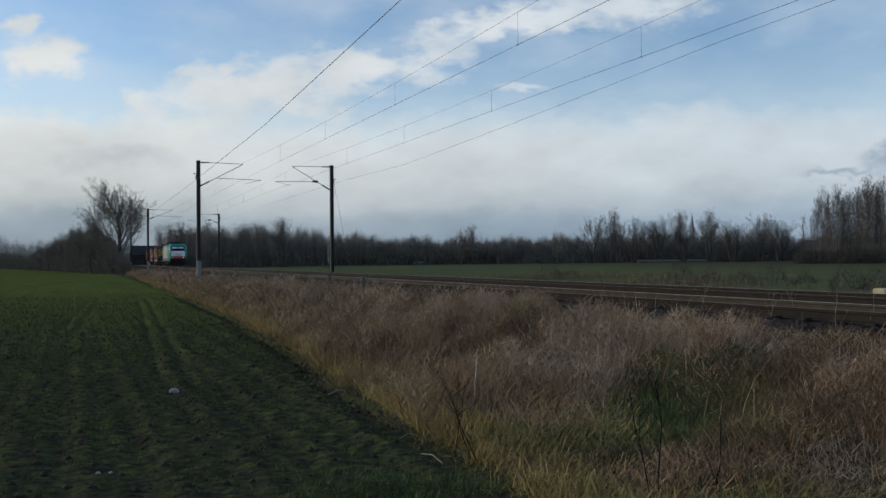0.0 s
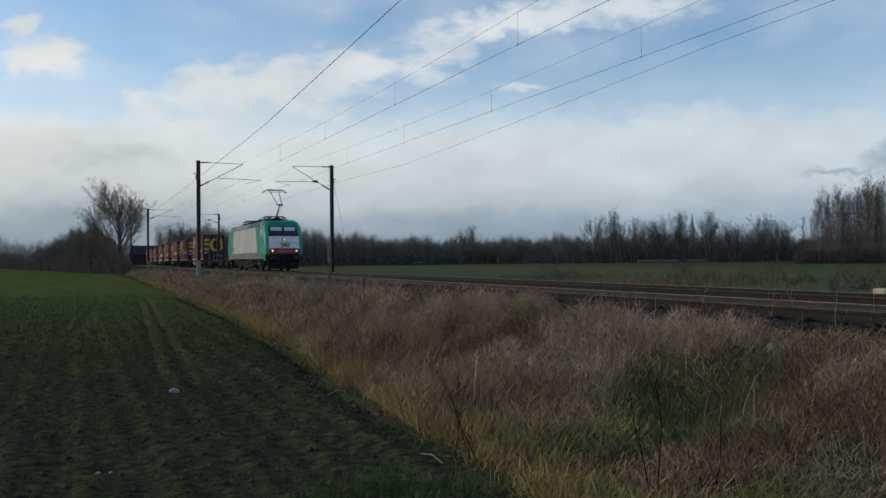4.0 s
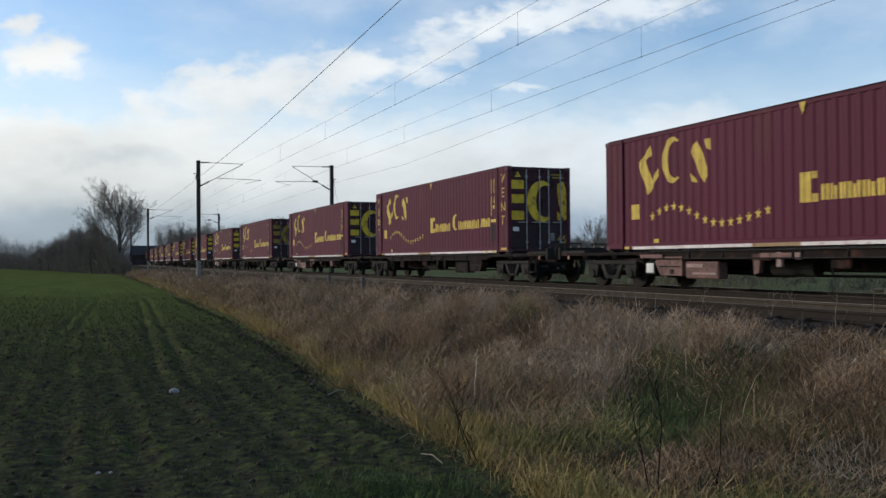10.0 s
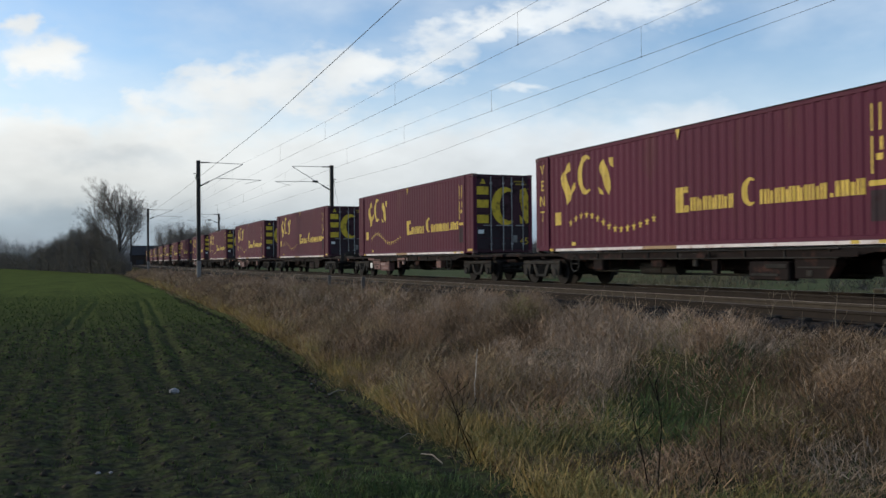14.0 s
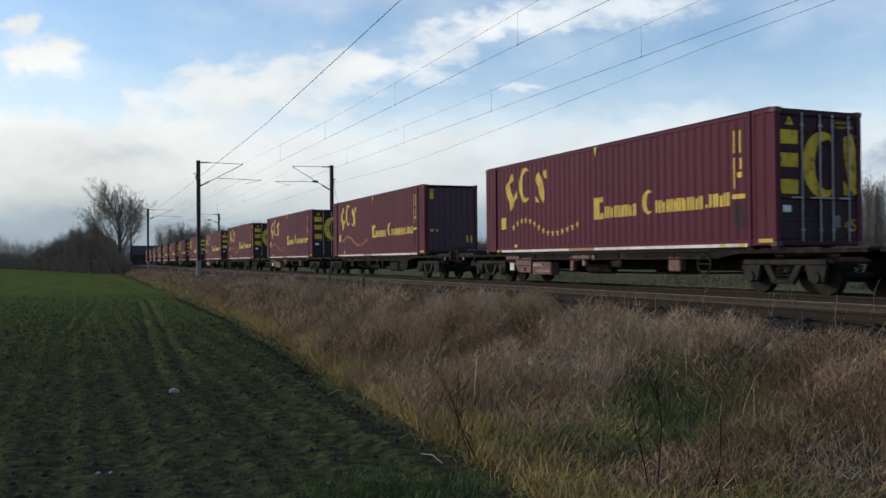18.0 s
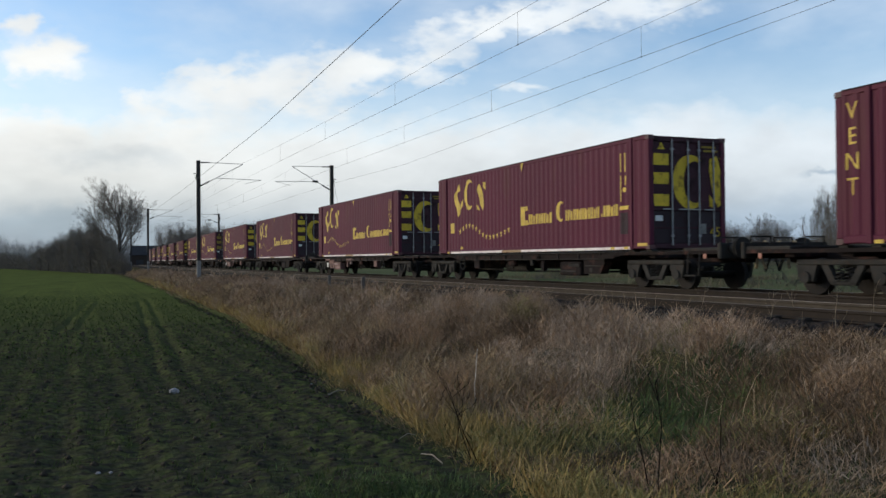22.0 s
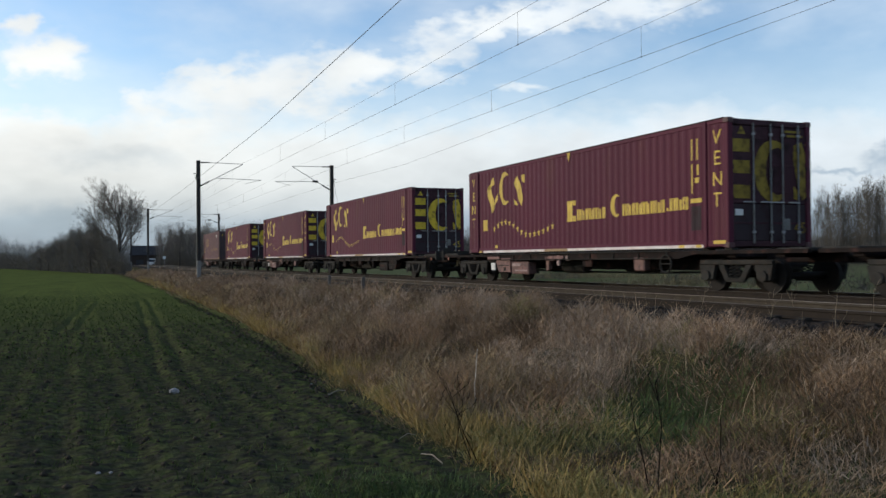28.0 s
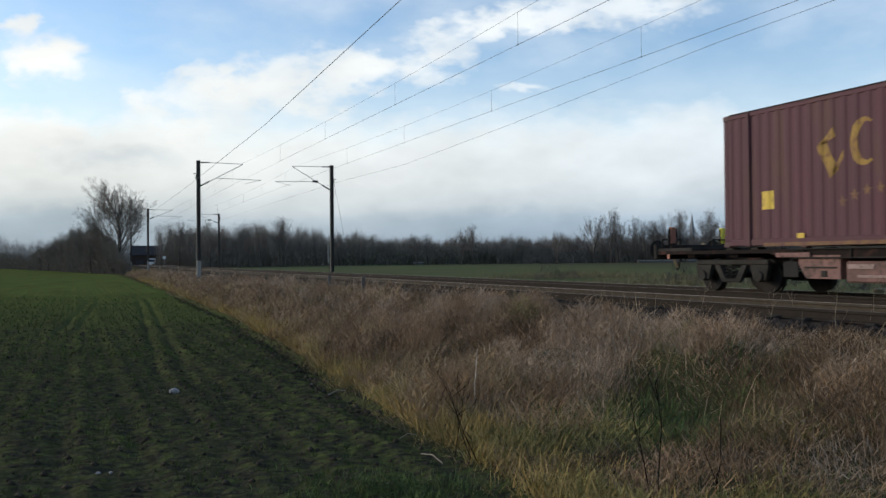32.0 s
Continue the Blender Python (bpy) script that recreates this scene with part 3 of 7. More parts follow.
bed = new("ballast_bed", along([(8.15, 0.0), (8.35, 0.34), (9.15, RAIL - 0.20), (12.5, RAIL - 0.17), (12.8, RAIL - 0.24), (13.0, RAIL - 0.17), (16.3, RAIL - 0.20), (17.3, 0.25), (17.6, 0.0)]).data("ballast_bed", BALLAST))
tagged(bed, "dark brown stone ballast under two tracks", kind="structure")


def build_track(centre, name):
    t = thing(name, pose(*place(0, centre, 0)))
    inv = t.matrix_world.inverted()
    for side in (-1, 1):
        c = centre + side * 0.75
        m = along([(c - 0.036, RAIL - 0.002), (c - 0.036, RAIL - 0.04), (c - 0.01, RAIL - 0.05), (c - 0.01, RAIL - 0.14), (c - 0.07, RAIL - 0.155), (c - 0.07, RAIL - 0.17),
                   (c + 0.07, RAIL - 0.17), (c + 0.07, RAIL - 0.155), (c + 0.01, RAIL - 0.14), (c + 0.01, RAIL - 0.05), (c + 0.036, RAIL - 0.04), (c + 0.036, RAIL - 0.002)])
        m.v = [tuple(inv @ Vector(p)) for p in m.v]
        # the near track's farther rail gets the painted sunlit side
        r = part("rail", m, RAIL_SUNLIT if side > 0 and centre == NEAR else RAIL_SIDE, t, "rusted steel rail")
        h = along([(c - 0.034, RAIL - 0.004), (c - 0.03, RAIL), (c + 0.03, RAIL), (c + 0.034, RAIL - 0.004)])
        h.v = [tuple(inv @ Vector(p)) for p in h.v]
        # farther rail of each track carries the painted glint
        part("rail_head", h, RAIL_GLINT if side > 0 else RAILS, r, "worn running surface of the rail")
    sl = Mesh().box((0, 0, 0), (0.26, 2.5, 0.20), 0.03).data("sleeper", SLEEPER)
    clips = [Mesh().box((0, y, 0.105), (0.15, 0.34, 0.03), 0.008).data("rail_clip", GRIME) for y in (-0.75, 0.75)]
    rnd = random.Random(4)
    for i in range(110):
        s = -2 + i * 0.6
        o = new("sleeper", sl)
        o.parent = t
        o.matrix_world = on_track(s, centre + rnd.uniform(-0.02, 0.02), RAIL - 0.265 + rnd.uniform(-0.01, 0.01), rnd.uniform(-0.6, 0.6))
        if i < 60:
            for me in clips:
                c = new("rail_clip", me)
                c.parent = o
    return tagged(t, "straight steel railway track on sleepers and ballast", "railway track", "railway tracks")


build_track(FAR, "railway_track")
build_track(NEAR, "railway_track")


# ---- overhead line ----
def mast_of(s, lat, reach, top, low, pale_base, name="catenary_mast"):
    """An H-section mast with a bracket; reach: how far and which way the bracket goes, along lat."""
    t = thing(name, on_track(s, lat, 0.0))
    sg = 1 if reach > 0 else -1          # +y local is towards larger lat
    body = Mesh()
    for y in (-0.11, 0.11):
        body.box((0, y, top / 2), (0.24, 0.02, top), 0.004)
    body.box((0, 0, top / 2), (0.018, 0.20, top))
    part("mast_post", body, MAST, t)
    if pale_base:
        part("mast_footing", Mesh().box((0, 0, 0.85), (0.27, 0.27, 1.7), 0.03), PALE, t, "pale concrete footing")
    y0, y1 = sg * 0.12, reach
    zt = top - 0.12
    part("top_tube", Mesh().tube((0, y0 + sg * 0.55, zt), (0, y1, zt - 0.03), 0.019), ARM, t)
    ins = Mesh()
    for k in range(7):
        ins.tube((0, y0 + sg * (0.06 + k * 0.07), zt), (0, y0 + sg * (0.10 + k * 0.07), zt), 0.062, 0.035, 10)
    ins.tube((0, y0, zt), (0, y0 + sg * 0.58, zt), 0.03)
    part("top_insulator", ins, PORCELAIN, t)
    za = low
    d = Vector((0, y1 - y0, zt - 0.05 - za))
    a = Vector((0, y0, za))
    part("bracket_tube", Mesh().tube(a + d * 0.22, a + d, 0.021), ARM, t)
    ins = Mesh()
    for k in range(7):
        ins.tube(a + d * (0.02 + k * 0.027), a + d * (0.035 + k * 0.027), 0.075, 0.04, 10)
    ins.tube(a, a + d * 0.23, 0.032)
    part("bracket_insulator", ins, PORCELAIN, t)
    mid = a + d * 0.36
    if reach < 0:
        cl = Mesh()
        for k in range(6):
            cl.tube(mid + Vector((0, sg * (k * 0.07 - 0.1), 0.0)), mid + Vector((0, sg * (k * 0.07 - 0.06), 0.0)), 0.10, 0.06, 10)
        cl.box(tuple(mid), (0.10, 0.16, 0.16), 0.02)
        part("strain_insulator", cl, PORCELAIN, t)
    far_end = Vector((0, reach * 1.42, mid.z - 0.06))
    part("registration_tube", Mesh().tube(mid, far_end, 0.018), ARM, t)
    part("steady_arm", Mesh().path([far_end, far_end + Vector((0, -sg * 0.45, -0.10)), far_end + Vector((0, -sg * 1.1, -0.28))], 0.013), ARM, t)
    ob = Mesh()
    for k in range(4):
        ob.tube((0, -sg * (0.12 + 0.02), za + 0.45 + k * 0.07), (0, -sg * (0.12 + 0.02), za + 0.49 + k * 0.07), 0.09, 0.05, 10)
    ob.tube((0, -sg * 0.12, za + 0.8), (0, -sg * 0.30, za + 0.8), 0.03)
    part("feeder_insulator", ob, PORCELAIN, t)
    return tagged(t, "dark steel overhead line mast with tube bracket beside the track", "mast", "overhead line masts")


MASTS = [(59.4, 7.6, 2.9, 8.30, 6.62, True), (113.5, 7.6, 2.9, 8.2, 6.9, True), (170.0, 7.2, 2.9, 8.2, 6.9, True), (6.0, 7.6, 2.9, 8.3, 6.9, True),
         (61.8, 17.3, -2.9, 8.55, 6.75, False), (123.0, 17.3, -2.9, 8.2, 6.9, False), (6.5, 17.3, -2.9, 8.5, 7.0, False)]
for row in MASTS:
    mast_of(*row)
m1 = thing("mast_sign", on_track(61.7, 17.05, 0))
part("plate", Mesh().box((0, -0.06, 2.1), (0.05, 0.12, 1.3), 0.01), PALE, m1)
part("clamp", Mesh().box((0, 0.05, 2.1), (0.26, 0.12, 0.06), 0.01).box((0, 0.05, 0.05), (0.12, 0.12, 0.1), 0.01).box((0, 0.0, 0.75), (0.05, 0.05, 1.5), 0.01), MAST, m1)
tagged(m1, "pale weathered plate strapped to a dark mast", "sign")


def wire(name, pts, r, label):
    m = Mesh()
    for a, b in zip(pts[:-1], pts[1:]):
        m.tube(a, b, r, r, 5, False)
    return tagged(new(name, m.data(name, WIRE)), label, "wire", "overhead wires")


def spans(lat, z_low, z_high, masts, off=0.0):
    """A wire hung between masts: high at each, low midway."""
    pts = []
    for a, b in zip(masts[:-1], masts[1:]):
        for k in range(16):
            u = k / 16
            pts.append(place(a + (b - a) * u, lat + off * (1 - 2 * u), z_low + (z_high - z_low) * (2 * u - 1) ** 2))
    pts.append(place(masts[-1], lat, z_high))
    return pts


POSTS = [-104.0, -48.0, 6.0, 60.5, 114.0, 170.0, 226.0]
CONTACT = 7.25
for lat in (NEAR - 0.2, FAR + 0.1):
    wire("contact_wire", spans(lat, CONTACT, CONTACT, POSTS), 0.0064, "dark copper contact wire over the track")
    wire("messenger_wire", spans(lat, 8.02, 8.38, POSTS), 0.0048, "thin dark messenger wire above the contact wire")
    dr = thing("dropper_set", pose(*place(33, lat, CONTACT)))
    for a, b in zip(POSTS[:-1], POSTS[1:]):
        for k in range(5):
            u = (4.8 + 9.5 * k) / 54.5
            s = a + (b - a) * u
            if not -20 < s < 120:
                continue
            zt = 8.02 + 0.36 * (2 * u - 1) ** 2
            o = place(s, lat, 0) - place(33, lat, 0)
            part("dropper", Mesh().tube(o, o + Vector((0, 0, zt - CONTACT)), 0.0042, n=5).box(tuple(o), (0.03, 0.016, 0.04), 0.004), WIRE, dr)
    tagged(dr, "thin dropper wires joining messenger and contact wire", "wire", "dropper wires")


def straight(name, rows, r, label):
    return wire(name, [place(*q) for q in rows], r, label)


straight("feeder_wire", [(-60, 7.2, 8.6), (6, 7.25, 8.15), (19.6, 7.25, 7.87), (36, 7.3, 7.25), (59.4, 7.35, 6.95), (113.5, 7.3, 7.1), (170, 7.0, 7.2)], 0.0105, "dark feeder wire on the outer side of the masts")
straight("feeder_wire", [(-60, 17.5, 8.6), (6, 17.55, 8.2), (20.5, 17.55, 7.98), (34, 17.58, 7.5), (46.8, 17.6, 7.13), (61.8, 17.6, 7.3), (114, 17.6, 7.3), (170, 17.3, 7.3)], 0.0064, "dark feeder wire on the outer side of the masts")
straight("stay_wire", [(61.8, 17.45, 7.4), (60.2, 18.0, 2.0), (59.6, 18.2, 0.0)], 0.010, "thin stay wire running down from a mast")


# ---- small things beside the track ----
STAKE = mat("weathered_stake_wood", (0.13, 0.115, 0.10), (0.09, 0.08, 0.07), 0.9, scale=6, bump=0.2)


def stake(s, lat, h, w, label):
    o = new("marker_stake", Mesh().prism([(-w / 2, -w / 2), (w / 2, -w / 2), (w / 2, w / 2), (-w / 2, w / 2)], 2, 0, h * 0.94).box((0, 0, h * 0.95), (w * 1.15, w * 1.15, h * 0.1), 0.01).data("marker_stake", STAKE))
    o.matrix_world = on_track(s, lat, ground_z(lat, s) - 0.05)
    tagged(o, label, "stake", "stakes beside the track")


stake(28.5, 7.9, 0.74, 0.085, "weathered grey stake in the grass beside the ballast")
stake(24.8, 7.9, 0.70, 0.095, "weathered grey stake in the grass beside the ballast")
kb = new("marker_block", Mesh().box((0, 0, 0.2), (0.34, 0.22, 0.40), 0.03).data("marker_block", mat("pale_yellow_concrete", (0.5, 0.42, 0.26), (0.4, 0.33, 0.2), 0.8, scale=5)))
kb.matrix_world = on_track(14.2, 16.6, RAIL - 0.35)
tagged(kb, "pale yellow concrete marker block beside the far rail", "marker")


# ---- containers ----
LEN, WID, HGT = 13.716, 2.42, 2.896
HL, HW = LEN / 2, WID / 2


def corrugated(length, z0, z1, pitch=0.278, depth=0.023):
    """A trapezoid-ribbed sheet in x-z, outer plane at y = 0, ribs going to +depth."""
    n = int(length / pitch)
    p = length / n
    xs = []
    for i in range(n):
        a = -length / 2 + i * p
        xs += [(a, 0), (a + p * 0.30, 0), (a + p * 0.50, depth), (a + p * 0.80, depth)]
    xs.append((length / 2, 0))
    vs = [(x, y, z) for z in (z0, z1) for x, y in xs]
    k = len(xs)
    return vs, [(i, i + 1, k + i + 1, k + i) for i in range(k - 1)]


def star_poly(cx, cz, r):
    return [(cx + (r if i % 2 == 0 else r * 0.42) * math.sin(i * math.pi / 5), cz + (r if i % 2 == 0 else r * 0.42) * math.cos(i * math.pi / 5)) for i in range(10)]


def moon_quads(cx, cz, rx, rz, w, n=20):
    """A moon-shaped crescent, thick in its middle and pointed at its ends, as quads in (x, z)."""
    q = []
    for i in range(n):
        c = []
        for a in (55 + 250 * i / n, 55 + 250 * (i + 1) / n):
            t = math.radians(a)
            k = w * max(0.12, math.sin((a - 55) / 250 * math.pi)) ** 0.6
            c += [(cx + rx * math.cos(t), cz + rz * math.sin(t)), (cx + (rx - k) * math.cos(t), cz + (rz - k) * math.sin(t))]
        q.append([c[0], c[2], c[3], c[1]])
    return q


SIDE_RIBS, SIDE_PITCH, SIDE_DEPTH = int((LEN - 0.30) / 0.278), (LEN - 0.30) / int((LEN - 0.30) / 0.278), 0.023


def rib_depth(x):
    """How deep the ribbed side lies at x behind its outer plane."""
    u = ((x + (LEN - 0.30) / 2) / SIDE_PITCH) % 1.0
    return SIDE_DEPTH * (0 if u < 0.30 else (u - 0.30) / 0.20 if u < 0.50 else 1 if u < 0.80 else (1 - u) / 0.20)


def follow_ribs(me):
    """Cuts a flat painted shape in x-z at the bends of the near side and lays it on the sheet."""
    bm = bmesh.new()
    bm.from_mesh(me)
    lo, hi = min(v.co.x for v in bm.verts), max(v.co.x for v in bm.verts)
    for i in range(-1, SIDE_RIBS + 1):
        for k in (0.0, 0.30, 0.50, 0.80):
            x = -(LEN - 0.30) / 2 + (i + k) * SIDE_PITCH
            if lo < x < hi:
                bmesh.ops.bisect_plane(bm, geom=bm.verts[:] + bm.edges[:] + bm.faces[:], plane_co=(x, 0, 0), plane_no=(1, 0, 0))
    for v in bm.verts:
        v.co.y = -(HW - 0.008 - rib_depth(v.co.x)) - 0.004
    bm.to_mesh(me)
    bm.free()
    return me


def painted(name, polys, material):
    """Painted shapes that follow the ribs."""
    vs, fs = [], []
    for p in polys:
        fs.append(tuple(range(len(vs), len(vs) + len(p))))
        vs += [(x, 0.0, z) for x, z in p]
    return follow_ribs(big(name, vs, fs, material))


def decal(polys, y, out):
    """Thin painted shapes in x-z standing just proud of a flat rail."""
    m = Mesh()
    for p in polys:
        m.prism([q for q in p], 1, y, y + out)
    return m


def rect(x0, x1, z0, z1):
    return [(x0, z0), (x1, z0), (x1, z1), (x0, z1)]


def a2x(a):
    return HL - a


def build_container(vent, end, paint=None, marks=None, faded=False, dirty=False):
    paint, marks = paint or MAROON, marks or YELLOW
    c = thing("shipping_container")
    for sg, nm in ((-1, "side_wall"), (1, "side_wall")):
        vs, fs = corrugated(LEN - 0.30, 0.17, HGT - 0.09)
        m = Mesh().add([(x, sg * (HW - 0.008 - y), z) for x, y, z in vs], fs)
        part(nm, m, paint, c)
        part("top_rail", Mesh().box((0, sg * (HW - 0.05), HGT - 0.055), (LEN - 0.3, 0.09, 0.10), 0.015), paint, c)
        r = part("bottom_rail", Mesh().box((0, sg * (HW - 0.05), 0.10), (LEN - 0.3, 0.10, 0.15), 0.02), paint, c)
        part("white_band", Mesh().box((0.25, sg * (HW + 0.003), 0.045), (LEN - 1.9, 0.012, 0.075), 0.003), marks if faded else WHITE, r, "" if faded else "worn white band along the bottom rail")
        if not faded:
            part("worn_band", Mesh().box((a2x(7.5), sg * (HW + 0.006), 0.045), (1.35, 0.012, 0.078), 0.003), TAN_BAND, r, "tan worn stretch of the band")
            for a in (12.75, 1.62, 1.0):
                part("lashing_mark", Mesh().box((a2x(a), sg * (HW + 0.006), 0.05), (0.20, 0.014, 0.07), 0.02), YELLOW, r)
        for x in (-HL + 0.76, HL - 0.76):
            part("intermediate_post", Mesh().box((x, sg * (HW + 0.004), HGT / 2), (0.13, 0.05, HGT - 0.02), 0.015), paint, c)
        for x in (-HL + 0.08, HL - 0.08):
            part("corner_post", Mesh().box((x, sg * (HW - 0.08), HGT / 2), (0.16, 0.155, HGT - 0.23), 0.02), paint if x < 0 or not faded else BROWN_END, c)
            for z in (0.06, HGT - 0.06):
                part("corner_casting", Mesh().box((x, sg * (HW - 0.085), z), (0.178, 0.172, 0.118), 0.012).tube((x, sg * (HW - 0.01), z), (x, sg * (HW + 0.003), z), 0.035, n=8), CASTING, c)
    roof = Mesh()
    vs, fs = corrugated(LEN - 0.3, -HW + 0.06, HW - 0.06, 0.209, 0.02)
    roof.add([(x, z, HGT - 0.012 - y) for x, y, z in vs], fs)
    part("roof", roof, paint, c)
    # thin black strips stand in for the shadow line under the roof edge
    for sg in (-1, 1):
        part("roof_edge", Mesh().box((0, sg * (HW - 0.045), HGT + 0.004), (LEN - 0.3, 0.09, 0.024), 0.004), BLACK, c, "dark strip drawn for the shadow line at the roof edge")
    part("floor_frame", Mesh().box((0, 0, 0.10), (LEN - 0.2, WID - 0.2, 0.12), 0.02), GRIME, c)
    rear = Mesh()
    vs, fs = corrugated(WID - 0.3, 0.15, HGT - 0.1, 0.25, 0.045)
    rear.add([(-HL + 0.02 + y, x, z) for x, y, z in vs], fs)
    part("rear_wall", rear, paint, c)
    x = HL
    if end == "doors" or end == "brown":
        dm = DOOR if end == "doors" else BROWN_END
        part("door_header", Mesh().box((x - 0.06, 0, HGT - 0.09), (0.11, WID - 0.33, 0.14), 0.02), dm, c)
        part("door_sill", Mesh().box((x - 0.06, 0, 0.085), (0.11, WID - 0.33, 0.13), 0.02), dm, c)
        for sg in (-1, 1):
            d = part("door", Mesh().box((x - 0.06, sg * 0.535, 1.86), (0.05, 1.05, 1.74), 0.01), dm, c)
            part("lower_panel", Mesh().box((x - 0.06, sg * 0.535, 0.57), (0.052, 1.05, 0.82), 0.01), NAVY if end == "doors" else dm, d)
            for z in (2.45, 1.86, 1.25, 0.55):
                part("rib", Mesh().box((x - 0.034, sg * 0.535, z), (0.02, 0.98, 0.05), 0.006), dm, d)
            for y in ((0.0, 0.50) if sg < 0 else (0.35, 0.81)):
                rod = part("lock_rod", Mesh().tube((x + 0.01, sg * y, 0.10), (x + 0.01, sg * y, HGT - 0.10), 0.02, n=8), BROWN_END if end != "doors" else PALE if dirty else ROD, d, "galvanised lock rod")
                if end == "doors":
                    part("rod_handle", Mesh().box((x + 0.03, sg * y - 0.14, 1.02), (0.02, 0.34, 0.035), 0.006), ROD, rod)
                    for z in (0.35, 2.55):
                        part("rod_bracket", Mesh().box((x + 0.015, sg * y, z), (0.03, 0.10, 0.06), 0.008), ROD, rod)
            for z in (0.4, 1.1, 1.8, 2.5):
                part("hinge", Mesh().tube((x - 0.01, sg * 1.07, z - 0.06), (x - 0.01, sg * 1.07, z + 0.06), 0.022, n=6), dm, d)
    else:
        vs, fs = corrugated(WID - 0.34, 0.15, HGT - 0.12, 0.25, 0.03)
        part("front_wall", Mesh().add([(x - 0.012 - y, xx, z) for xx, y, z in vs], fs), PURPLE, c, "plain dark purple end wall")

    def on_end(polys, material, nm, lab):
        m = Mesh()
        for p in polys:
            m.prism([(y, z) for y, z in p], 0, x - 0.033, x - 0.020)
        part(nm, m, material, c, lab)
    if end == "doors":
        ym = YELLOW_DIRTY if dirty else YELLOW_DIM
        for z0, z1 in ((2.14, 2.43), (1.66, 1.95), (1.10, 1.40)):
            on_end([rect(-1.06, -0.58, z0, z1)], ym, "logo_bar", "large yellow painted bar")
        on_end(moon_quads(0.10, 1.73, 0.56, 0.70, 0.34), ym, "logo_crescent", "large yellow painted crescent")
        for poly in ([(0.70, 2.02), (0.72, 2.34), (0.94, 2.42), (1.03, 2.18), (1.17, 1.62), (1.15, 1.22), (0.96, 1.08), (0.84, 1.32)], [(1.04, 2.40), (1.18, 2.34), (1.18, 2.04), (1.09, 2.14)], [(0.70, 1.12), (0.82, 1.08), (0.84, 1.26), (0.70, 1.40)]):
            on_end([poly], ym, "logo_block", "large yellow painted block")
        on_end([[(-0.92, 2.54), (-0.70, 2.54), (-0.81, 2.72)]], ym, "warning_triangle", "small yellow triangle")
        for y0_, z0 in ((0.45, 2.62), (0.52, 2.52)):
            on_end([rect(y0_, y0_ + 0.45, z0, z0 + 0.05)], YELLOW_DIRTY, "code_bar", "small dim yellow lettering bar")
        on_end([rect(-1.0, -0.78, 0.72, 0.86)], DISC, "data_plate", "small white data plate")
        me = letters("size_number", "45", 0.36, ym, Matrix.Translation((x - 0.028, 0.88, 0.44)) @ Matrix(((0, 0, 1, 0), (1, 0, 0, 0), (0, 1, 0, 0), (0, 0, 0, 1))))
        part("size_number", me, ym, c, "yellow number 45")
        on_end([rect(0.42, 0.58, 0.40, 0.66)], PALE, "data_plate", "small grey data plate")
    elif end == "plain":
        on_end([rect(-0.95, -0.70, 2.3, 2.7), rect(-0.95, -0.6, 0.95, 1.05), rect(0.7, 0.95, 0.5, 0.8)], YELLOW_DIM, "warning_labels", "small yellow labels")
    else:
        on_end([rect(0.10, 0.24, 2.42, 2.58)], DISC, "data_plate", "small white plate")
        on_end([rect(0.55, 0.9, 0.62, 0.72), rect(-0.9, -0.8, 2.40, 2.55)], YELLOW_DIM, "warning_labels", "small dirty yellow labels")

    y0, o = -HW - 0.001, -0.004
    # a tall leaning angle, a crescent and a leaning lozenge with two dots
    def lean(pts):
        return [(a2x(a), z) for a, z in pts]
    logo = [("logo_bar", [lean([(12.24, 2.16), (11.98, 2.34), (11.60, 1.58), (11.84, 1.36)]), lean([(12.24, 2.17), (11.74, 2.60), (11.68, 2.36), (11.99, 2.22)]), lean([(11.83, 1.37), (11.42, 1.82), (11.44, 2.02), (11.70, 1.66)])]),
            ("logo_crescent", moon_quads(a2x(10.86), 2.15, 0.40, 0.56, 0.23)),
            ("logo_block", [lean([(10.16, 2.24), (10.10, 2.42), (9.96, 2.50), (9.86, 2.38), (9.60, 1.86), (9.60, 1.64), (9.72, 1.50), (9.82, 1.62)])]),
            ("logo_block", [lean([(9.72, 2.50), (9.50, 2.50), (9.50, 2.22), (9.62, 2.30)])]), ("logo_block", [lean([(10.20, 1.76), (10.06, 1.66), (9.94, 1.52), (10.14, 1.56)])])]
    if faded:
        logo = [(nm, [[(a2x(10.05) + (u - a2x(10.95)) * 0.80, 1.74 + (v - 1.95) * 0.80) for u, v in q] for q in polys]) for nm, polys in logo]
    for nm, polys in logo:
        part(nm, painted(nm, polys, YELLOW_WORN if faded else marks), None, c, "yellow painted shape")
    # chain of stars
    st = []
    for i in range(15):
        u = i / 14
        a = 11.68 - 3.95 * u - (1.2 if faded else 0.0)
        st.append(star_poly(a2x(a), 0.79 + 0.23 * math.sin(0.11 + 7.3 * u if u < 0.63 else 4.71 + (u - 0.63) / 0.37 * 1.5), 0.125))
    for q in st:
        part("star", painted("star", [q], marks), None, c, "yellow star of a wavy row")
    # a line of writing as bars
    def bar_run(a0, a1, n, z0, z1):
        w = (a0 - a1) / n
        for i in range(n):
            q = a0 - i * w
            part("lettering_bar", painted("lettering_bar", [rect(a2x(q - w * 0.05), a2x(q - w * 0.42), z0, z1), rect(a2x(q - w * 0.53), a2x(q - w * 0.90), z0, z1 - 0.05 * (i % 2))], marks), None, c)
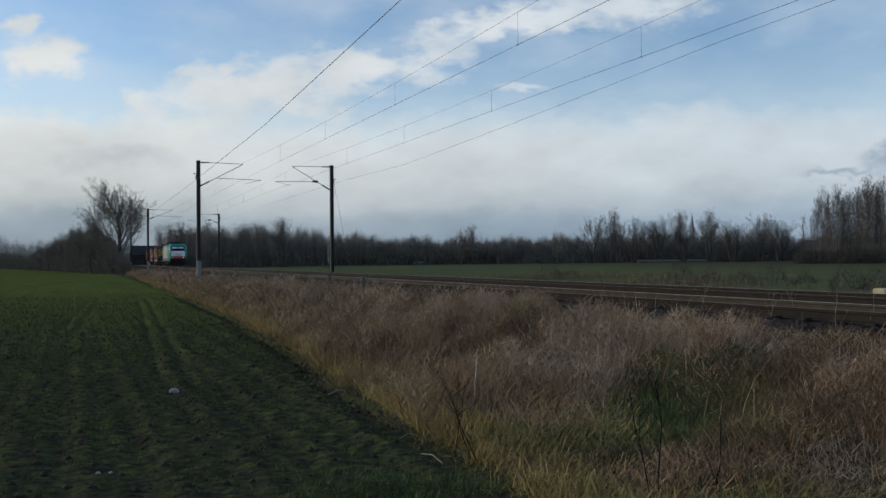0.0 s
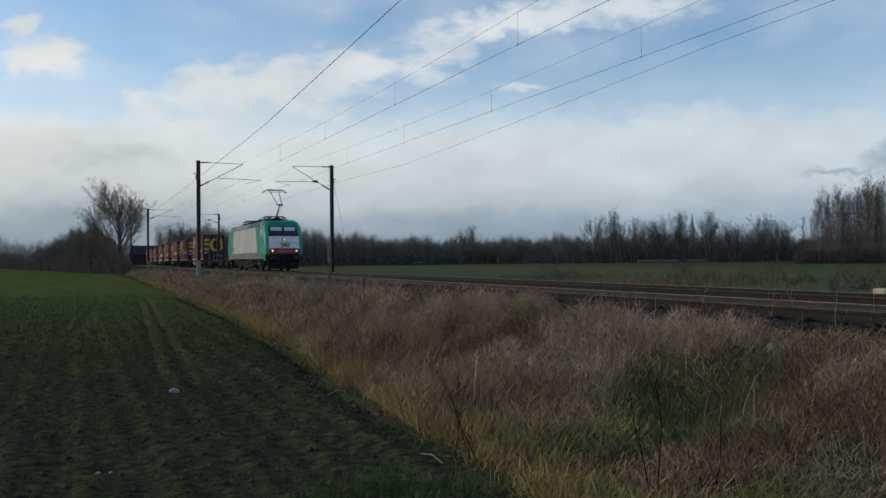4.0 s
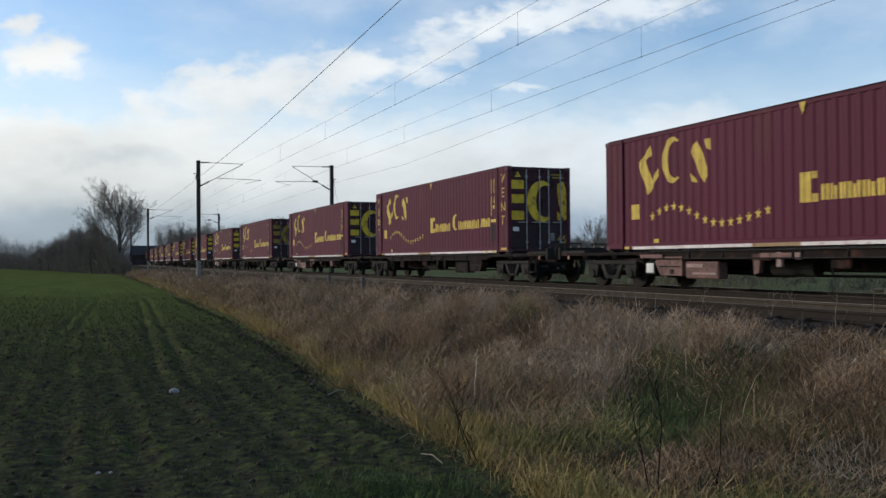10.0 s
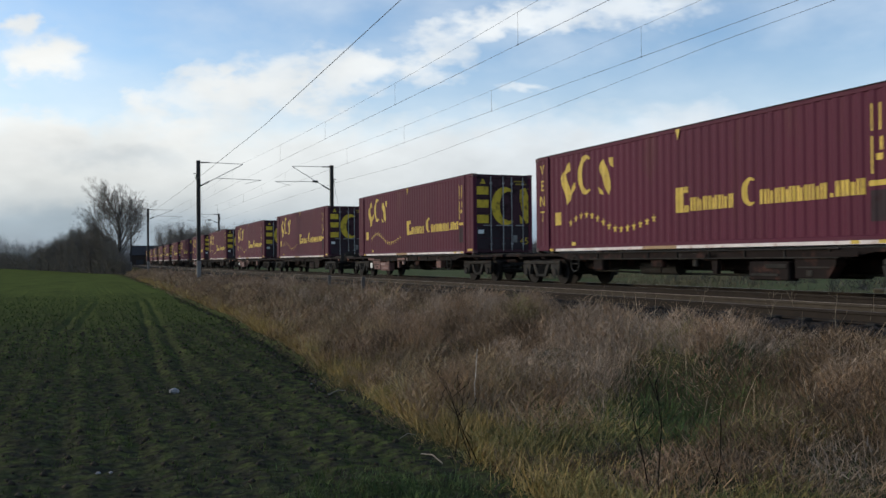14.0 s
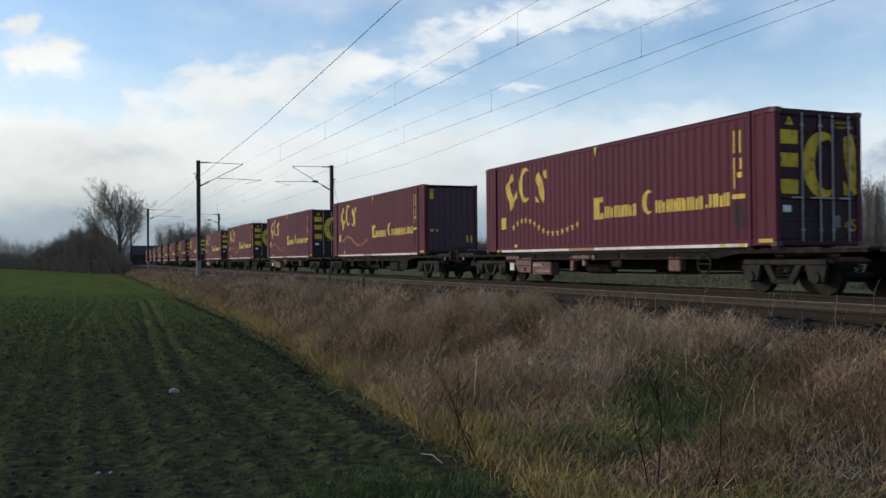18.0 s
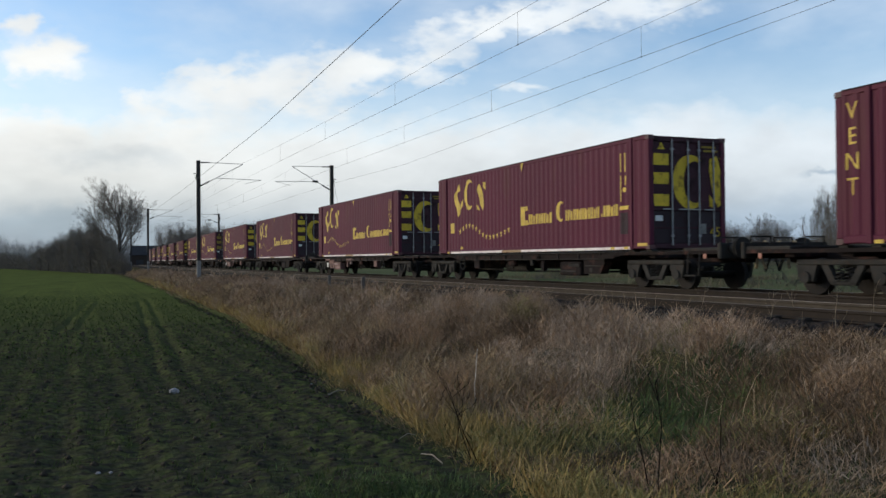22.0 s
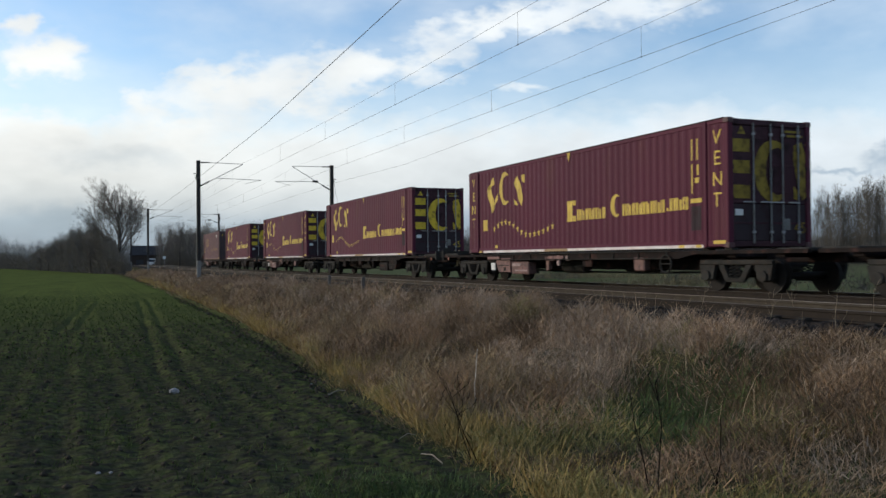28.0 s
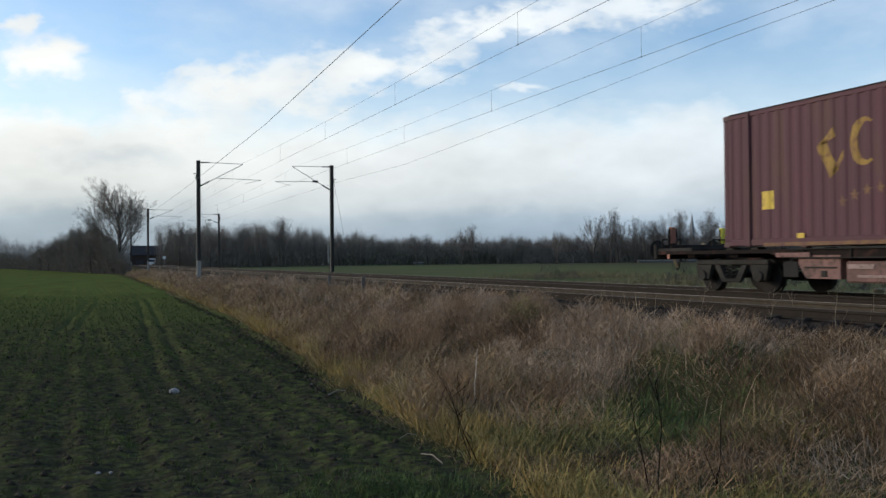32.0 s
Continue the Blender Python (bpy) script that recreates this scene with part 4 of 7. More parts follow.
    part("lettering_bar", painted("lettering_bar", [rect(a2x(6.84), a2x(6.56), 0.86, 1.46), rect(a2x(6.54), a2x(6.40), 0.86, 1.02), rect(a2x(6.54), a2x(6.42), 1.32, 1.46)], marks), None, c, "tall yellow lettering bar")
    bar_run(6.32, 4.84, 7, 0.88, 1.19)
    part("lettering_bar", painted("lettering_bar", moon_quads(a2x(4.36), 1.19, 0.24, 0.31, 0.15), marks), None, c, "tall yellow lettering bar")
    bar_run(4.06, 2.26, 9, 0.90, 1.21)
    part("lettering_bar", painted("lettering_bar", [rect(a2x(2.22), a2x(2.12), 0.92, 1.00)], marks), None, c)
    bar_run(2.08, 1.38, 3, 0.92, 1.22)
    small = [rect(a2x(12.58), a2x(12.24), 0.78, 1.16), rect(a2x(0.50), a2x(0.10), 0.09, 0.17), rect(a2x(11.6), a2x(11.4), 0.16, 0.26)]
    if not faded:
        small += [rect(a2x(1.32), a2x(0.90), 1.06, 1.16), rect(a2x(1.25), a2x(1.21), 2.06, 2.55), rect(a2x(1.09), a2x(1.04), 2.06, 2.55), rect(a2x(1.25), a2x(1.21), 1.28, 1.96),
                  rect(a2x(1.15), a2x(1.00), 1.52, 1.64), rect(a2x(1.08), a2x(1.00), 1.70, 1.94), [(a2x(6.83), 2.86), (a2x(6.65), 2.86), (a2x(6.74), 2.60)]]
        part("repair_patch", painted("repair_patch", [rect(a2x(1.28), a2x(0.92), 0.42, 0.98)], NAVY), None, c, "dark square patch")
    else:
        part("label_sheet", painted("label_sheet", [rect(a2x(2.22), a2x(1.95), 2.24, 2.56)], DISC), None, c, "white paper label")
    for q in small:
        flat_ = min(v for _, v in q) < 0.2 or max(v for _, v in q) > HGT - 0.15
        part("label_mark", decal([q], y0, o) if flat_ else painted("label_mark", [q], YELLOW), YELLOW, c, "small yellow label")
    if vent:
        up = Matrix(((1, 0, 0, 0), (0, 0, -1, 0), (0, 1, 0, 0), (0, 0, 0, 1)))
        for a in (0.38, 13.33):
            vs, fs = [], []
            for i, ch in enumerate("VENT"):
                me = letters("word_vent", ch, 0.46, YELLOW, Matrix.Translation((a2x(a), 0, 2.48 - i * 0.47)) @ up, 0.0)
                n = len(vs)
                vs += [tuple(q.co) for q in me.vertices]
                fs += [tuple(k + n for k in pl.vertices) for pl in me.polygons]
            part("word_vent", follow_ribs(big("word_vent", vs, fs, YELLOW)), None, c, "yellow letters VENT one below the other")
    lab = {"doors": "maroon corrugated steel container with yellow markings on a flat wagon", "plain": "maroon corrugated container with a plain dark purple end",
           "brown": "faded brown corrugated container with worn yellow markings, last of the train"}[end]
    return tagged(c, lab, "container", "containers of the train")


# ---- wagons ----
def build_bogie(w, bx):
    g = part("bogie", Mesh().box((bx, 0, 0.62), (0.5, 1.7, 0.16), 0.03).box((bx, 0, 0.50), (1.5, 0.3, 0.12), 0.03), GRIME, w)
    for sg in (-1, 1):
        y = sg * 1.02
        f = Mesh()
        f.box((bx, y, 0.66), (2.3, 0.10, 0.11), 0.02)
        for k in (-1, 1):
            f.prism([(bx + k * 0.35, 0.60), (bx + k * 0.52, 0.60), (bx + k * 0.30, 0.25), (bx + k * 0.14, 0.25)], 1, y - 0.045, y + 0.045)
            f.prism([(bx + k * 0.62, 0.60), (bx + k * 1.16, 0.60), (bx + k * 1.08, 0.28), (bx + k * 0.72, 0.28)], 1, y - 0.05, y + 0.05)
            f.tube((bx + k * 0.9, y - 0.08, 0.36), (bx + k * 0.9, y + sg * 0.10, 0.36), 0.13, 0.12, 10)
        f.box((bx, y, 0.26), (0.62, 0.09, 0.09), 0.02)
        part("side_frame", f, GRIME, g, "grimy bogie side frame")
        for k in (-0.1, 0.1):
            part("spring", Mesh().coil(bx + k, y, 0.30, 0.065, 0.28, 4, 0.016), GRIME, g)
        for k in (-0.9, 0.9):
            wh = Mesh().tube((bx + k, sg * 0.69, 0.365), (bx + k, sg * 0.80, 0.365), 0.365, 0.36, 24).tube((bx + k, sg * 0.66, 0.365), (bx + k, sg * 0.69, 0.365), 0.39, 0.385, 24).tube((bx + k, sg * 0.80, 0.365), (bx + k, sg * 0.86, 0.365), 0.12, 0.09, 12)
            part("wheel", wh, WHEELS, g)
    for k in (-0.9, 0.9):
        part("axle", Mesh().tube((bx + k, -0.7, 0.365), (bx + k, 0.7, 0.365), 0.08, n=10), WHEELS, g)


def build_wagon(plain=False):
    boxes, pale = (SOLE, GRIME) if plain else (PINK, PALE_PINK)
    w = thing("container_wagon")
    for sg in (-1, 1):
        y = sg * 1.10
        m = Mesh()
        m.prism([(-9.05, 0.93), (9.45, 0.93), (9.45, 0.85), (5.6, 0.85), (5.0, 0.74), (-5.0, 0.74), (-5.6, 0.85), (-9.05, 0.85)], 1, y - 0.06, y + 0.06)
        sill = part("side_sill", m, SOLE, w, "rusty red side sill")
        fl = Mesh()
        for z in (0.925, 0.75):
            fl.box((0, y + sg * 0.07, z), (9.7, 0.10, 0.025), 0.004)
        for i in range(9):
            fl.box((-4.6 + i * 1.15, y + sg * 0.06, 0.83), (0.03, 0.07, 0.16), 0.004)
        part("sill_flange", fl, GRIME, sill)
        for a in (6.2, 2.0):
            part("sill_label", Mesh().box((HL - a, sg * 1.225, 0.81), (0.9, 0.012, 0.09), 0.003), boxes, sill, "worn painted data panel")
        bx = part("brake_box", Mesh().box((3.0, sg * 1.04, 0.48), (1.15, 0.30, 0.40), 0.03), boxes, w, "faded brake gear box")
        part("box_lid", Mesh().box((3.22, sg * 1.20, 0.58), (0.6, 0.02, 0.09), 0.006).box((2.9, sg * 1.20, 0.40), (0.8, 0.02, 0.05), 0.006), pale, bx)
        bx = part("brake_box", Mesh().prism([(3.72, 0.80), (4.75, 0.80), (4.75, 0.62), (4.55, 0.34), (3.72, 0.34)], 1, sg * 0.92, sg * 1.17), boxes, w, "faded brake gear box")
        part("box_rib", Mesh().box((4.2, sg * 1.18, 0.56), (0.8, 0.02, 0.03), 0.004).box((4.1, sg * 1.18, 0.44), (0.14, 0.02, 0.12), 0.004), GRIME, bx)
        part("bracket_box", Mesh().box((-3.45, sg * 1.06, 0.62), (0.45, 0.22, 0.36), 0.03), boxes, w, "small faded bracket box")
        part("bracket", Mesh().box((1.15, sg * 1.10, 0.78), (0.55, 0.12, 0.16), 0.02), boxes, w, "faded bracket under the sill")
        part("bracket", Mesh().prism([(1.38, 0.70), (1.18, 0.70), (1.22, 0.44), (1.36, 0.40)], 1, sg * 1.02, sg * 1.14), boxes, w, "faded bracket under the sill")
        part("pale_post", Mesh().box((0.62, sg * 1.12, 0.72), (0.16, 0.10, 0.32), 0.02), pale, w, "stub post under the sill")
        part("pale_post", Mesh().box((0.12, sg * 1.12, 0.79), (0.17, 0.10, 0.16), 0.02), pale, w, "stub post under the sill")
        part("bracket", Mesh().box((-0.9, sg * 1.04, 0.66), (0.5, 0.15, 0.26), 0.03).tube((-0.72, sg * 1.1, 0.82), (-0.72, sg * 1.1, 0.40), 0.02, n=6), SOLE, w)
        part("end_plate", Mesh().box((8.9, sg * 1.17, 0.80), (0.10, 0.02, 0.11), 0.004), TAIL_RED, w, "small red and white end plate")
        if not plain:
            part("label_plate", Mesh().box((4.96, sg * 1.18, 0.52), (0.30, 0.02, 0.24), 0.006), DISC, w, "white enamel plate")
            part("plate_frame", Mesh().box((4.96, sg * 1.165, 0.52), (0.40, 0.02, 0.32), 0.006).box((4.96, sg * 1.14, 0.74), (0.05, 0.03, 0.26)), BLACK, w)
        ring = [(-4.6 + 0.22 * math.cos(t), sg * 1.2, 0.62 + 0.22 * math.sin(t)) for t in np.linspace(0, 2 * math.pi, 17)]
        part("hand_wheel", Mesh().path(ring, 0.022, 6).path([(-4.38, sg * 1.2, 0.62), (-4.82, sg * 1.2, 0.62)], 0.015).tube((-4.6, sg * 1.0, 0.62), (-4.6, sg * 1.2, 0.62), 0.02), GRIME, w, "grimy brake hand wheel")
        for x in (-HL + 0.1, -HL + 0.85, HL - 0.85, HL - 0.1):
            part("container_spigot", Mesh().box((x, sg * 1.05, 0.955), (0.22, 0.2, 0.055), 0.01), GRIME, w)
        bf = part("buffer", Mesh().tube((9.4, sg * 0.875, 0.98), (9.62, sg * 0.875, 0.98), 0.10, n=12).tube((9.5, sg * 0.875, 0.98), (9.74, sg * 0.875, 0.98), 0.065, n=12), GRIME, w)
        part("buffer_head", Mesh().tube((9.72, sg * 0.875, 0.98), (9.76, sg * 0.875, 0.98), 0.24, 0.22, 18), GRIME, bf)
    deck = Mesh()
    for x in (-8.2, -6.75, -4.4, -2.2, 0.0, 2.2, 4.4, 6.75, 8.2):
        deck.box((x, 0, 0.84), (0.28, 2.1, 0.16), 0.02)
    deck.box((0, 0, 0.78), (18.2, 0.34, 0.26), 0.02)
    part("cross_frame", deck, SOLE, w, "rust-red cross members")
    part("end_platform", Mesh().box((8.75, 0, 0.95), (1.35, 2.3, 0.10), 0.02).box((9.4, 0, 0.92), (0.12, 2.4, 0.36), 0.02), GRIME, w)
    part("end_platform", Mesh().box((-8.6, 0, 0.92), (0.9, 2.2, 0.08), 0.02), GRIME, w)
    for y in (-1, 1):
        part("end_rail", Mesh().path([(9.3, y * 1.05, 1.0), (9.3, y * 1.05, 1.22), (9.3, y * 0.5, 1.22), (9.3, y * 0.5, 1.0)], 0.018), GRIME, w)
    # air tanks, pipes and brake rods hanging under the frame
    part("air_tank", Mesh().tube((-2.4, -0.35, 0.52), (-0.9, -0.35, 0.52), 0.19, n=14), GRIME, w)
    part("air_tank", Mesh().tube((0.4, 0.3, 0.52), (1.6, 0.3, 0.52), 0.17, n=14), GRIME, w)
    part("brake_rod", Mesh().path([(-5.6, -0.1, 0.42), (-2.0, -0.15, 0.36), (2.4, -0.15, 0.36), (5.6, -0.1, 0.42)], 0.03).path([(-2.0, -0.15, 0.36), (-2.0, -0.15, 0.66)], 0.03).path([(2.4, -0.15, 0.36), (2.4, -0.15, 0.66)], 0.03), GRIME, w)
    part("centre_sill", Mesh().box((0, 0, 0.60), (11.2, 0.5, 0.30), 0.03), SOLE, w)
    part("drawgear", Mesh().box((9.55, 0, 0.95), (0.25, 0.10, 0.12), 0.02).tube((9.6, 0, 0.95), (9.75, 0, 0.75), 0.035).path([(9.5, 0.3, 0.85), (9.65, 0.32, 0.45), (9.76, 0.3, 0.7)], 0.025), GRIME, w)
    for y in (-0.42, 0.42):
        part("brake_hose", Mesh().path([(9.42, y, 1.02), (9.55, y, 1.12), (9.66, y, 0.98), (9.70, y * 0.9, 0.72), (9.62, y * 0.8, 0.52)], 0.035, 6), HOSE, w, "tan rubber brake hose")
    part("short_coupling", Mesh().tube((-9.0, 0, 0.85), (-9.22, 0, 0.85), 0.12, n=10), GRIME, w)
    part("step", Mesh().path([(8.3, -1.15, 0.9), (8.3, -1.2, 0.35), (8.7, -1.2, 0.35), (8.7, -1.15, 0.9)], 0.018).box((8.5, -1.2, 0.35), (0.42, 0.2, 0.025)), GRIME, w)
    for x in (-6.85, 6.85):
        build_bogie(w, x)
    return tagged(w, "grimy low container flat wagon with rust-red sills", "wagon", "wagons of the train")


# ---- the locomotive ----
def build_loco():
    L = thing("locomotive")
    # middle of the body, in panels from front to rear
    for sg in (-1, 1):
        panels = [(-6.35, -2.82), (-2.78, 5.35)]
        for i, (a, b) in enumerate(panels):
            top_a, top_b = a, b
            pl = [(a, 1.42), (b, 1.42), (top_b, 3.42), (top_a, 3.42)]
            if i == 1:
                pl = [(a, 1.42), (5.95, 1.42), (4.95, 3.42), (a, 3.42)]
            if i == 0:
                pl = [(-6.45, 1.42), (b, 1.42), (b, 3.42), (-5.65, 3.42)]
            part("side_panel", Mesh().prism(pl, 1, sg * 1.44, sg * 1.489), CREAM, L, "dirty off-white side panel")
        part("panel_joint", Mesh().box((-2.8, sg * 1.46, 2.42), (0.05, 0.05, 2.0)), LOCO_GREY, L)
        part("corner_panel", Mesh().prism([(5.97, 1.42), (6.75, 1.42), (6.75, 3.42), (4.97, 3.42)], 1, sg * 1.44, sg * 1.487), TEAL, L, "turquoise slanted panel")
        part("corner_panel", Mesh().prism([(-6.75, 1.42), (-6.47, 1.42), (-5.67, 3.42), (-6.75, 3.42)], 1, sg * 1.44, sg * 1.487), TEAL, L, "turquoise slanted panel")
        sk = part("side_skirt", Mesh().box((0, sg * 1.455, 1.17), (13.5, 0.075, 0.48), 0.01), LOCO_GREY, L, "dirty grey lower skirt")
        for x in (-4.9, -0.6, 3.1, 5.9, -2.2):
            part("jacking_pocket", Mesh().box((x, sg * 1.493, 1.22), (0.24, 0.012, 0.17), 0.003), BLACK, sk)
        txt = Mesh()
        for i in range(14):
            txt.box((-0.2 + i * 0.16 + 0.05 * (i // 5), sg * 1.494, 1.27), (0.10, 0.006, 0.07))
        part("data_bars", txt, PALE, sk, "small pale lettering bars")
        for a, b, mt in ((-6.6, -2.83, ROOF_LIGHT), (-2.79, 1.38, ROOF_LIGHT), (1.42, 6.15, ROOF_GREY)):
            part("roof_edge", Mesh().prism([(sg * 1.485, 3.44), (sg * 1.47, 3.50), (sg * 1.16, 3.83), (sg * 1.10, 3.83), (sg * 1.40, 3.44)], 0, a, b), mt, L, "grey sloping roof edge")
        part("rain_gutter", Mesh().box((-0.2, sg * 1.475, 3.43), (12.7, 0.05, 0.035), 0.008), BLACK, L)
        for x, w, z in ((-2.74, 0.22, 1.45), (1.3, 0.10, 2.75), (1.75, 0.16, 2.2), (2.5, 0.07, 2.9)):
            part("water_streak", Mesh().prism([(x - w / 2, 3.41), (x + w / 2, 3.41), (x + w * 0.3, z + 0.5), (x + w * 0.08, z), (x - w * 0.1, z), (x - w * 0.28, z + 0.6)], 1, sg * 1.489, sg * 1.4905), STREAK, L, "grey dirt streak down the side")
    part("roof", Mesh().box((-0.2, 0, 3.74), (12.6, 2.3, 0.10), 0.02).box((0, 0, 1.02), (17.2, 2.7, 0.16), 0.02), ROOF_GREY, L)
    inner = Mesh().box((0, 0, 2.3), (13.4, 2.80, 2.2))
    part("inner_wall", inner, BLACK, L)

    for sg in (1, -1):
        build_cab(L, sg)
    # roof gear
    for x, y in ((-1.30, -0.6), (-0.62, -0.6), (-0.25, -0.5), (1.35, -0.6), (1.62, -0.7), (1.85, -0.55), (2.05, -0.72), (2.2, -0.6), (2.42, -0.7), (2.6, -0.45), (2.85, -0.66), (3.0, -0.4), (-0.9, 0.5), (0.6, 0.5), (2.2, 0.5)):
        ins = Mesh()
        for k in range(4):
            ins.tube((x, y, 3.80 + k * 0.075), (x, y, 3.845 + k * 0.075), 0.085, 0.05, 9)
        ins.tube((x, y, 3.78), (x, y, 4.12), 0.035, n=7)
        part("roof_insulator", ins, PORCELAIN, L)
    part("roof_bus_bar", Mesh().path([(-1.55, -0.6, 3.98), (-1.30, -0.6, 4.14), (-1.0, -0.6, 3.98), (-0.62, -0.6, 4.16), (-0.4, -0.55, 4.0)], 0.05).path([(1.85, -0.55, 4.12), (2.2, -0.6, 4.18), (2.6, -0.45, 4.08), (3.3, -0.4, 4.16)], 0.05).path([(-0.9, 0.5, 4.12), (2.2, 0.5, 4.12)], 0.03), BLACK, L, "black bent bus bar")
    part("roof_box", Mesh().box((-0.15, -0.5, 3.98), (0.20, 0.2, 0.24), 0.03), BLACK, L)
    part("roof_box", Mesh().box((-0.6, 0.1, 3.84), (4.2, 1.5, 0.16), 0.05).box((2.6, 0.1, 3.86), (0.9, 1.3, 0.18), 0.05), ROOF_LIGHT, L)
    for a, b in ((-6.35, -2.35), (3.1, 5.5)):
        p, n = Mesh(), b - a
        for y in (-0.55, 0.55):
            p.path([(a + 0.1, y, 4.06), (b - 0.3, y, 4.06)], 0.045)
            p.path([(a, y * 0.35, 4.14), (a + n * 0.62, y * 0.4, 4.20), (b - 0.1, y * 0.5, 4.16)], 0.04)
            p.path([(a - 0.05, y * 0.8, 4.22), (a + n * 0.55, y * 0.7, 4.26), (b - 0.3, y * 0.75, 4.14)], 0.03)
            p.path([(a + n * 0.3, y, 4.06), (a + n * 0.5, y * 0.4, 4.22), (a + n * 0.8, y * 0.9, 4.10)], 0.028)
            for k in (0.08, 0.5, 0.88):
                p.tube((a + n * k, y, 3.78), (a + n * k, y, 4.06), 0.07, 0.055, 8)
        for x in (a + 0.1, a + n * 0.45, b - 0.35):
            p.path([(x, -0.6, 4.06), (x, 0.6, 4.06)], 0.045)
        for x in (a + n * 0.62, a + n * 0.78):
            p.path([(x, -0.95, 4.14), (x, -0.65, 4.27), (x, 0.65, 4.27), (x, 0.95, 4.14)], 0.035)
        part("folded_pantograph", p, BLACK, L, "folded black pantograph")
    p = Mesh()
    for y in (-0.5, 0.5):
        p.path([(5.0, y, 4.0), (6.4, y, 4.0)], 0.04)
        for x in (5.15, 6.25):
            p.tube((x, y, 3.78), (x, y, 4.0), 0.07, 0.055, 8)
    part("pantograph_base", p.path([(5.7, -0.5, 4.02), (5.7, 0.5, 4.02)], 0.045), BLACK, L, "black pantograph base")
    pan = part("raised_pantograph", Mesh().tube((5.7, 0, 4.05), (7.25, 0, 5.05), 0.055, 0.045, 10).tube((5.5, -0.3, 4.05), (5.8, 0.3, 4.05), 0.05), BLACK, L, "raised black pantograph touching the contact wire")
    part("upper_arm", Mesh().tube((7.25, -0.18, 5.05), (5.25, -0.32, 6.18), 0.028).tube((7.25, 0.18, 5.05), (5.25, 0.32, 6.18), 0.028).tube((7.25, -0.25, 5.05), (7.25, 0.25, 5.05), 0.05).tube((7.4, 0, 5.0), (7.15, 0, 5.1), 0.06), BLACK, pan)
    part("balance_rod", Mesh().tube((5.9, 0.1, 4.05), (7.4, 0.1, 4.95), 0.012, n=5), ARM, pan)
    for dx in (-0.28, 0.28):
        part("contact_strip", Mesh().path([(5.2 + dx, y, 6.34 - 0.22 * max(0, abs(y) - 0.6) / 0.35) for y in (-0.95, -0.78, -0.6, 0, 0.6, 0.78, 0.95)], 0.028), BLACK, pan)
    head = Mesh().path([(5.25, -0.5, 6.18), (5.25, 0.5, 6.18)], 0.025)
    for y in (-0.42, 0.42):
        head.path([(4.92, y, 6.33), (5.48, y, 6.33)], 0.02).path([(5.25, y, 6.18), (5.2, y, 6.33)], 0.02)
    part("head_frame", head, BLACK, pan)
    # numbers on the side
    up = Matrix(((1, 0, 0, 0), (0, 0, -1, 0), (0, 1, 0, 0), (0, 0, 0, 1)))
    part("side_number", letters("side_number", "2903", 0.62, NUMBER, Matrix.Translation((-6.05, -1.492, 1.78)) @ up, 0.002), NUMBER, L, "dark running number 2903")
    # bogies
    for bx in (-5.2, 5.2):
        g = part("bogie", Mesh().box((bx, 0, 0.62), (3.6, 1.6, 0.3), 0.05), GRIME, L)
        for sg in (-1, 1):
            f = Mesh().prism([(bx - 1.95, 0.92), (bx + 1.95, 0.92), (bx + 1.85, 0.66), (bx + 0.7, 0.60), (bx + 0.55, 0.42), (bx - 0.55, 0.42), (bx - 0.7, 0.60), (bx - 1.85, 0.66)], 1, sg * 1.05, sg * 1.20)
            for k in (-1.3, 1.3):
                f.box((bx + k, sg * 1.18, 0.58), (0.42, 0.22, 0.34), 0.05)
                f.tube((bx + k - 0.3, sg * 1.15, 0.55), (bx + k - 0.3, sg * 1.15, 0.9), 0.10, n=10).tube((bx + k + 0.3, sg * 1.15, 0.55), (bx + k + 0.3, sg * 1.15, 0.9), 0.10, n=10)
            f.tube((bx - 0.6, sg * 1.22, 0.8), (bx + 0.6, sg * 1.22, 0.66), 0.06, n=8)
            part("side_frame", f, GRIME, g)
            for k in (-1.3, 1.3):
                part("wheel", Mesh().tube((bx + k, sg * 0.69, 0.6), (bx + k, sg * 0.83, 0.6), 0.60, 0.595, 32).tube((bx + k, sg * 0.66, 0.6), (bx + k, sg * 0.69, 0.6), 0.63, 0.62, 32).tube((bx + k, sg * 0.83, 0.6), (bx + k, sg * 0.9, 0.6), 0.2, 0.16, 14), WHEELS, g)
            part("sand_pipe", Mesh().path([(bx + 2.05, sg * 1.1, 0.9), (bx + 2.0, sg * 0.95, 0.4), (bx + 1.95, sg * 0.8, 0.15)], 0.03), GRIME, g)
        for k in (-1.3, 1.3):
            part("axle", Mesh().tube((bx + k, -0.7, 0.6), (bx + k, 0.7, 0.6), 0.1, n=10), WHEELS, g)
    part("underframe_box", Mesh().box((0.9, 0, 0.66), (2.0, 2.5, 0.5), 0.05), BLACK, L, "dark underfloor transformer box")
    part("underframe_box", Mesh().box((0, 0, 0.72), (15.0, 1.5, 0.6), 0.05), BLACK, L)
    part("underframe_box", Mesh().box((-1.2, 0, 0.62), (1.6, 2.4, 0.46), 0.05), GRIME, L)
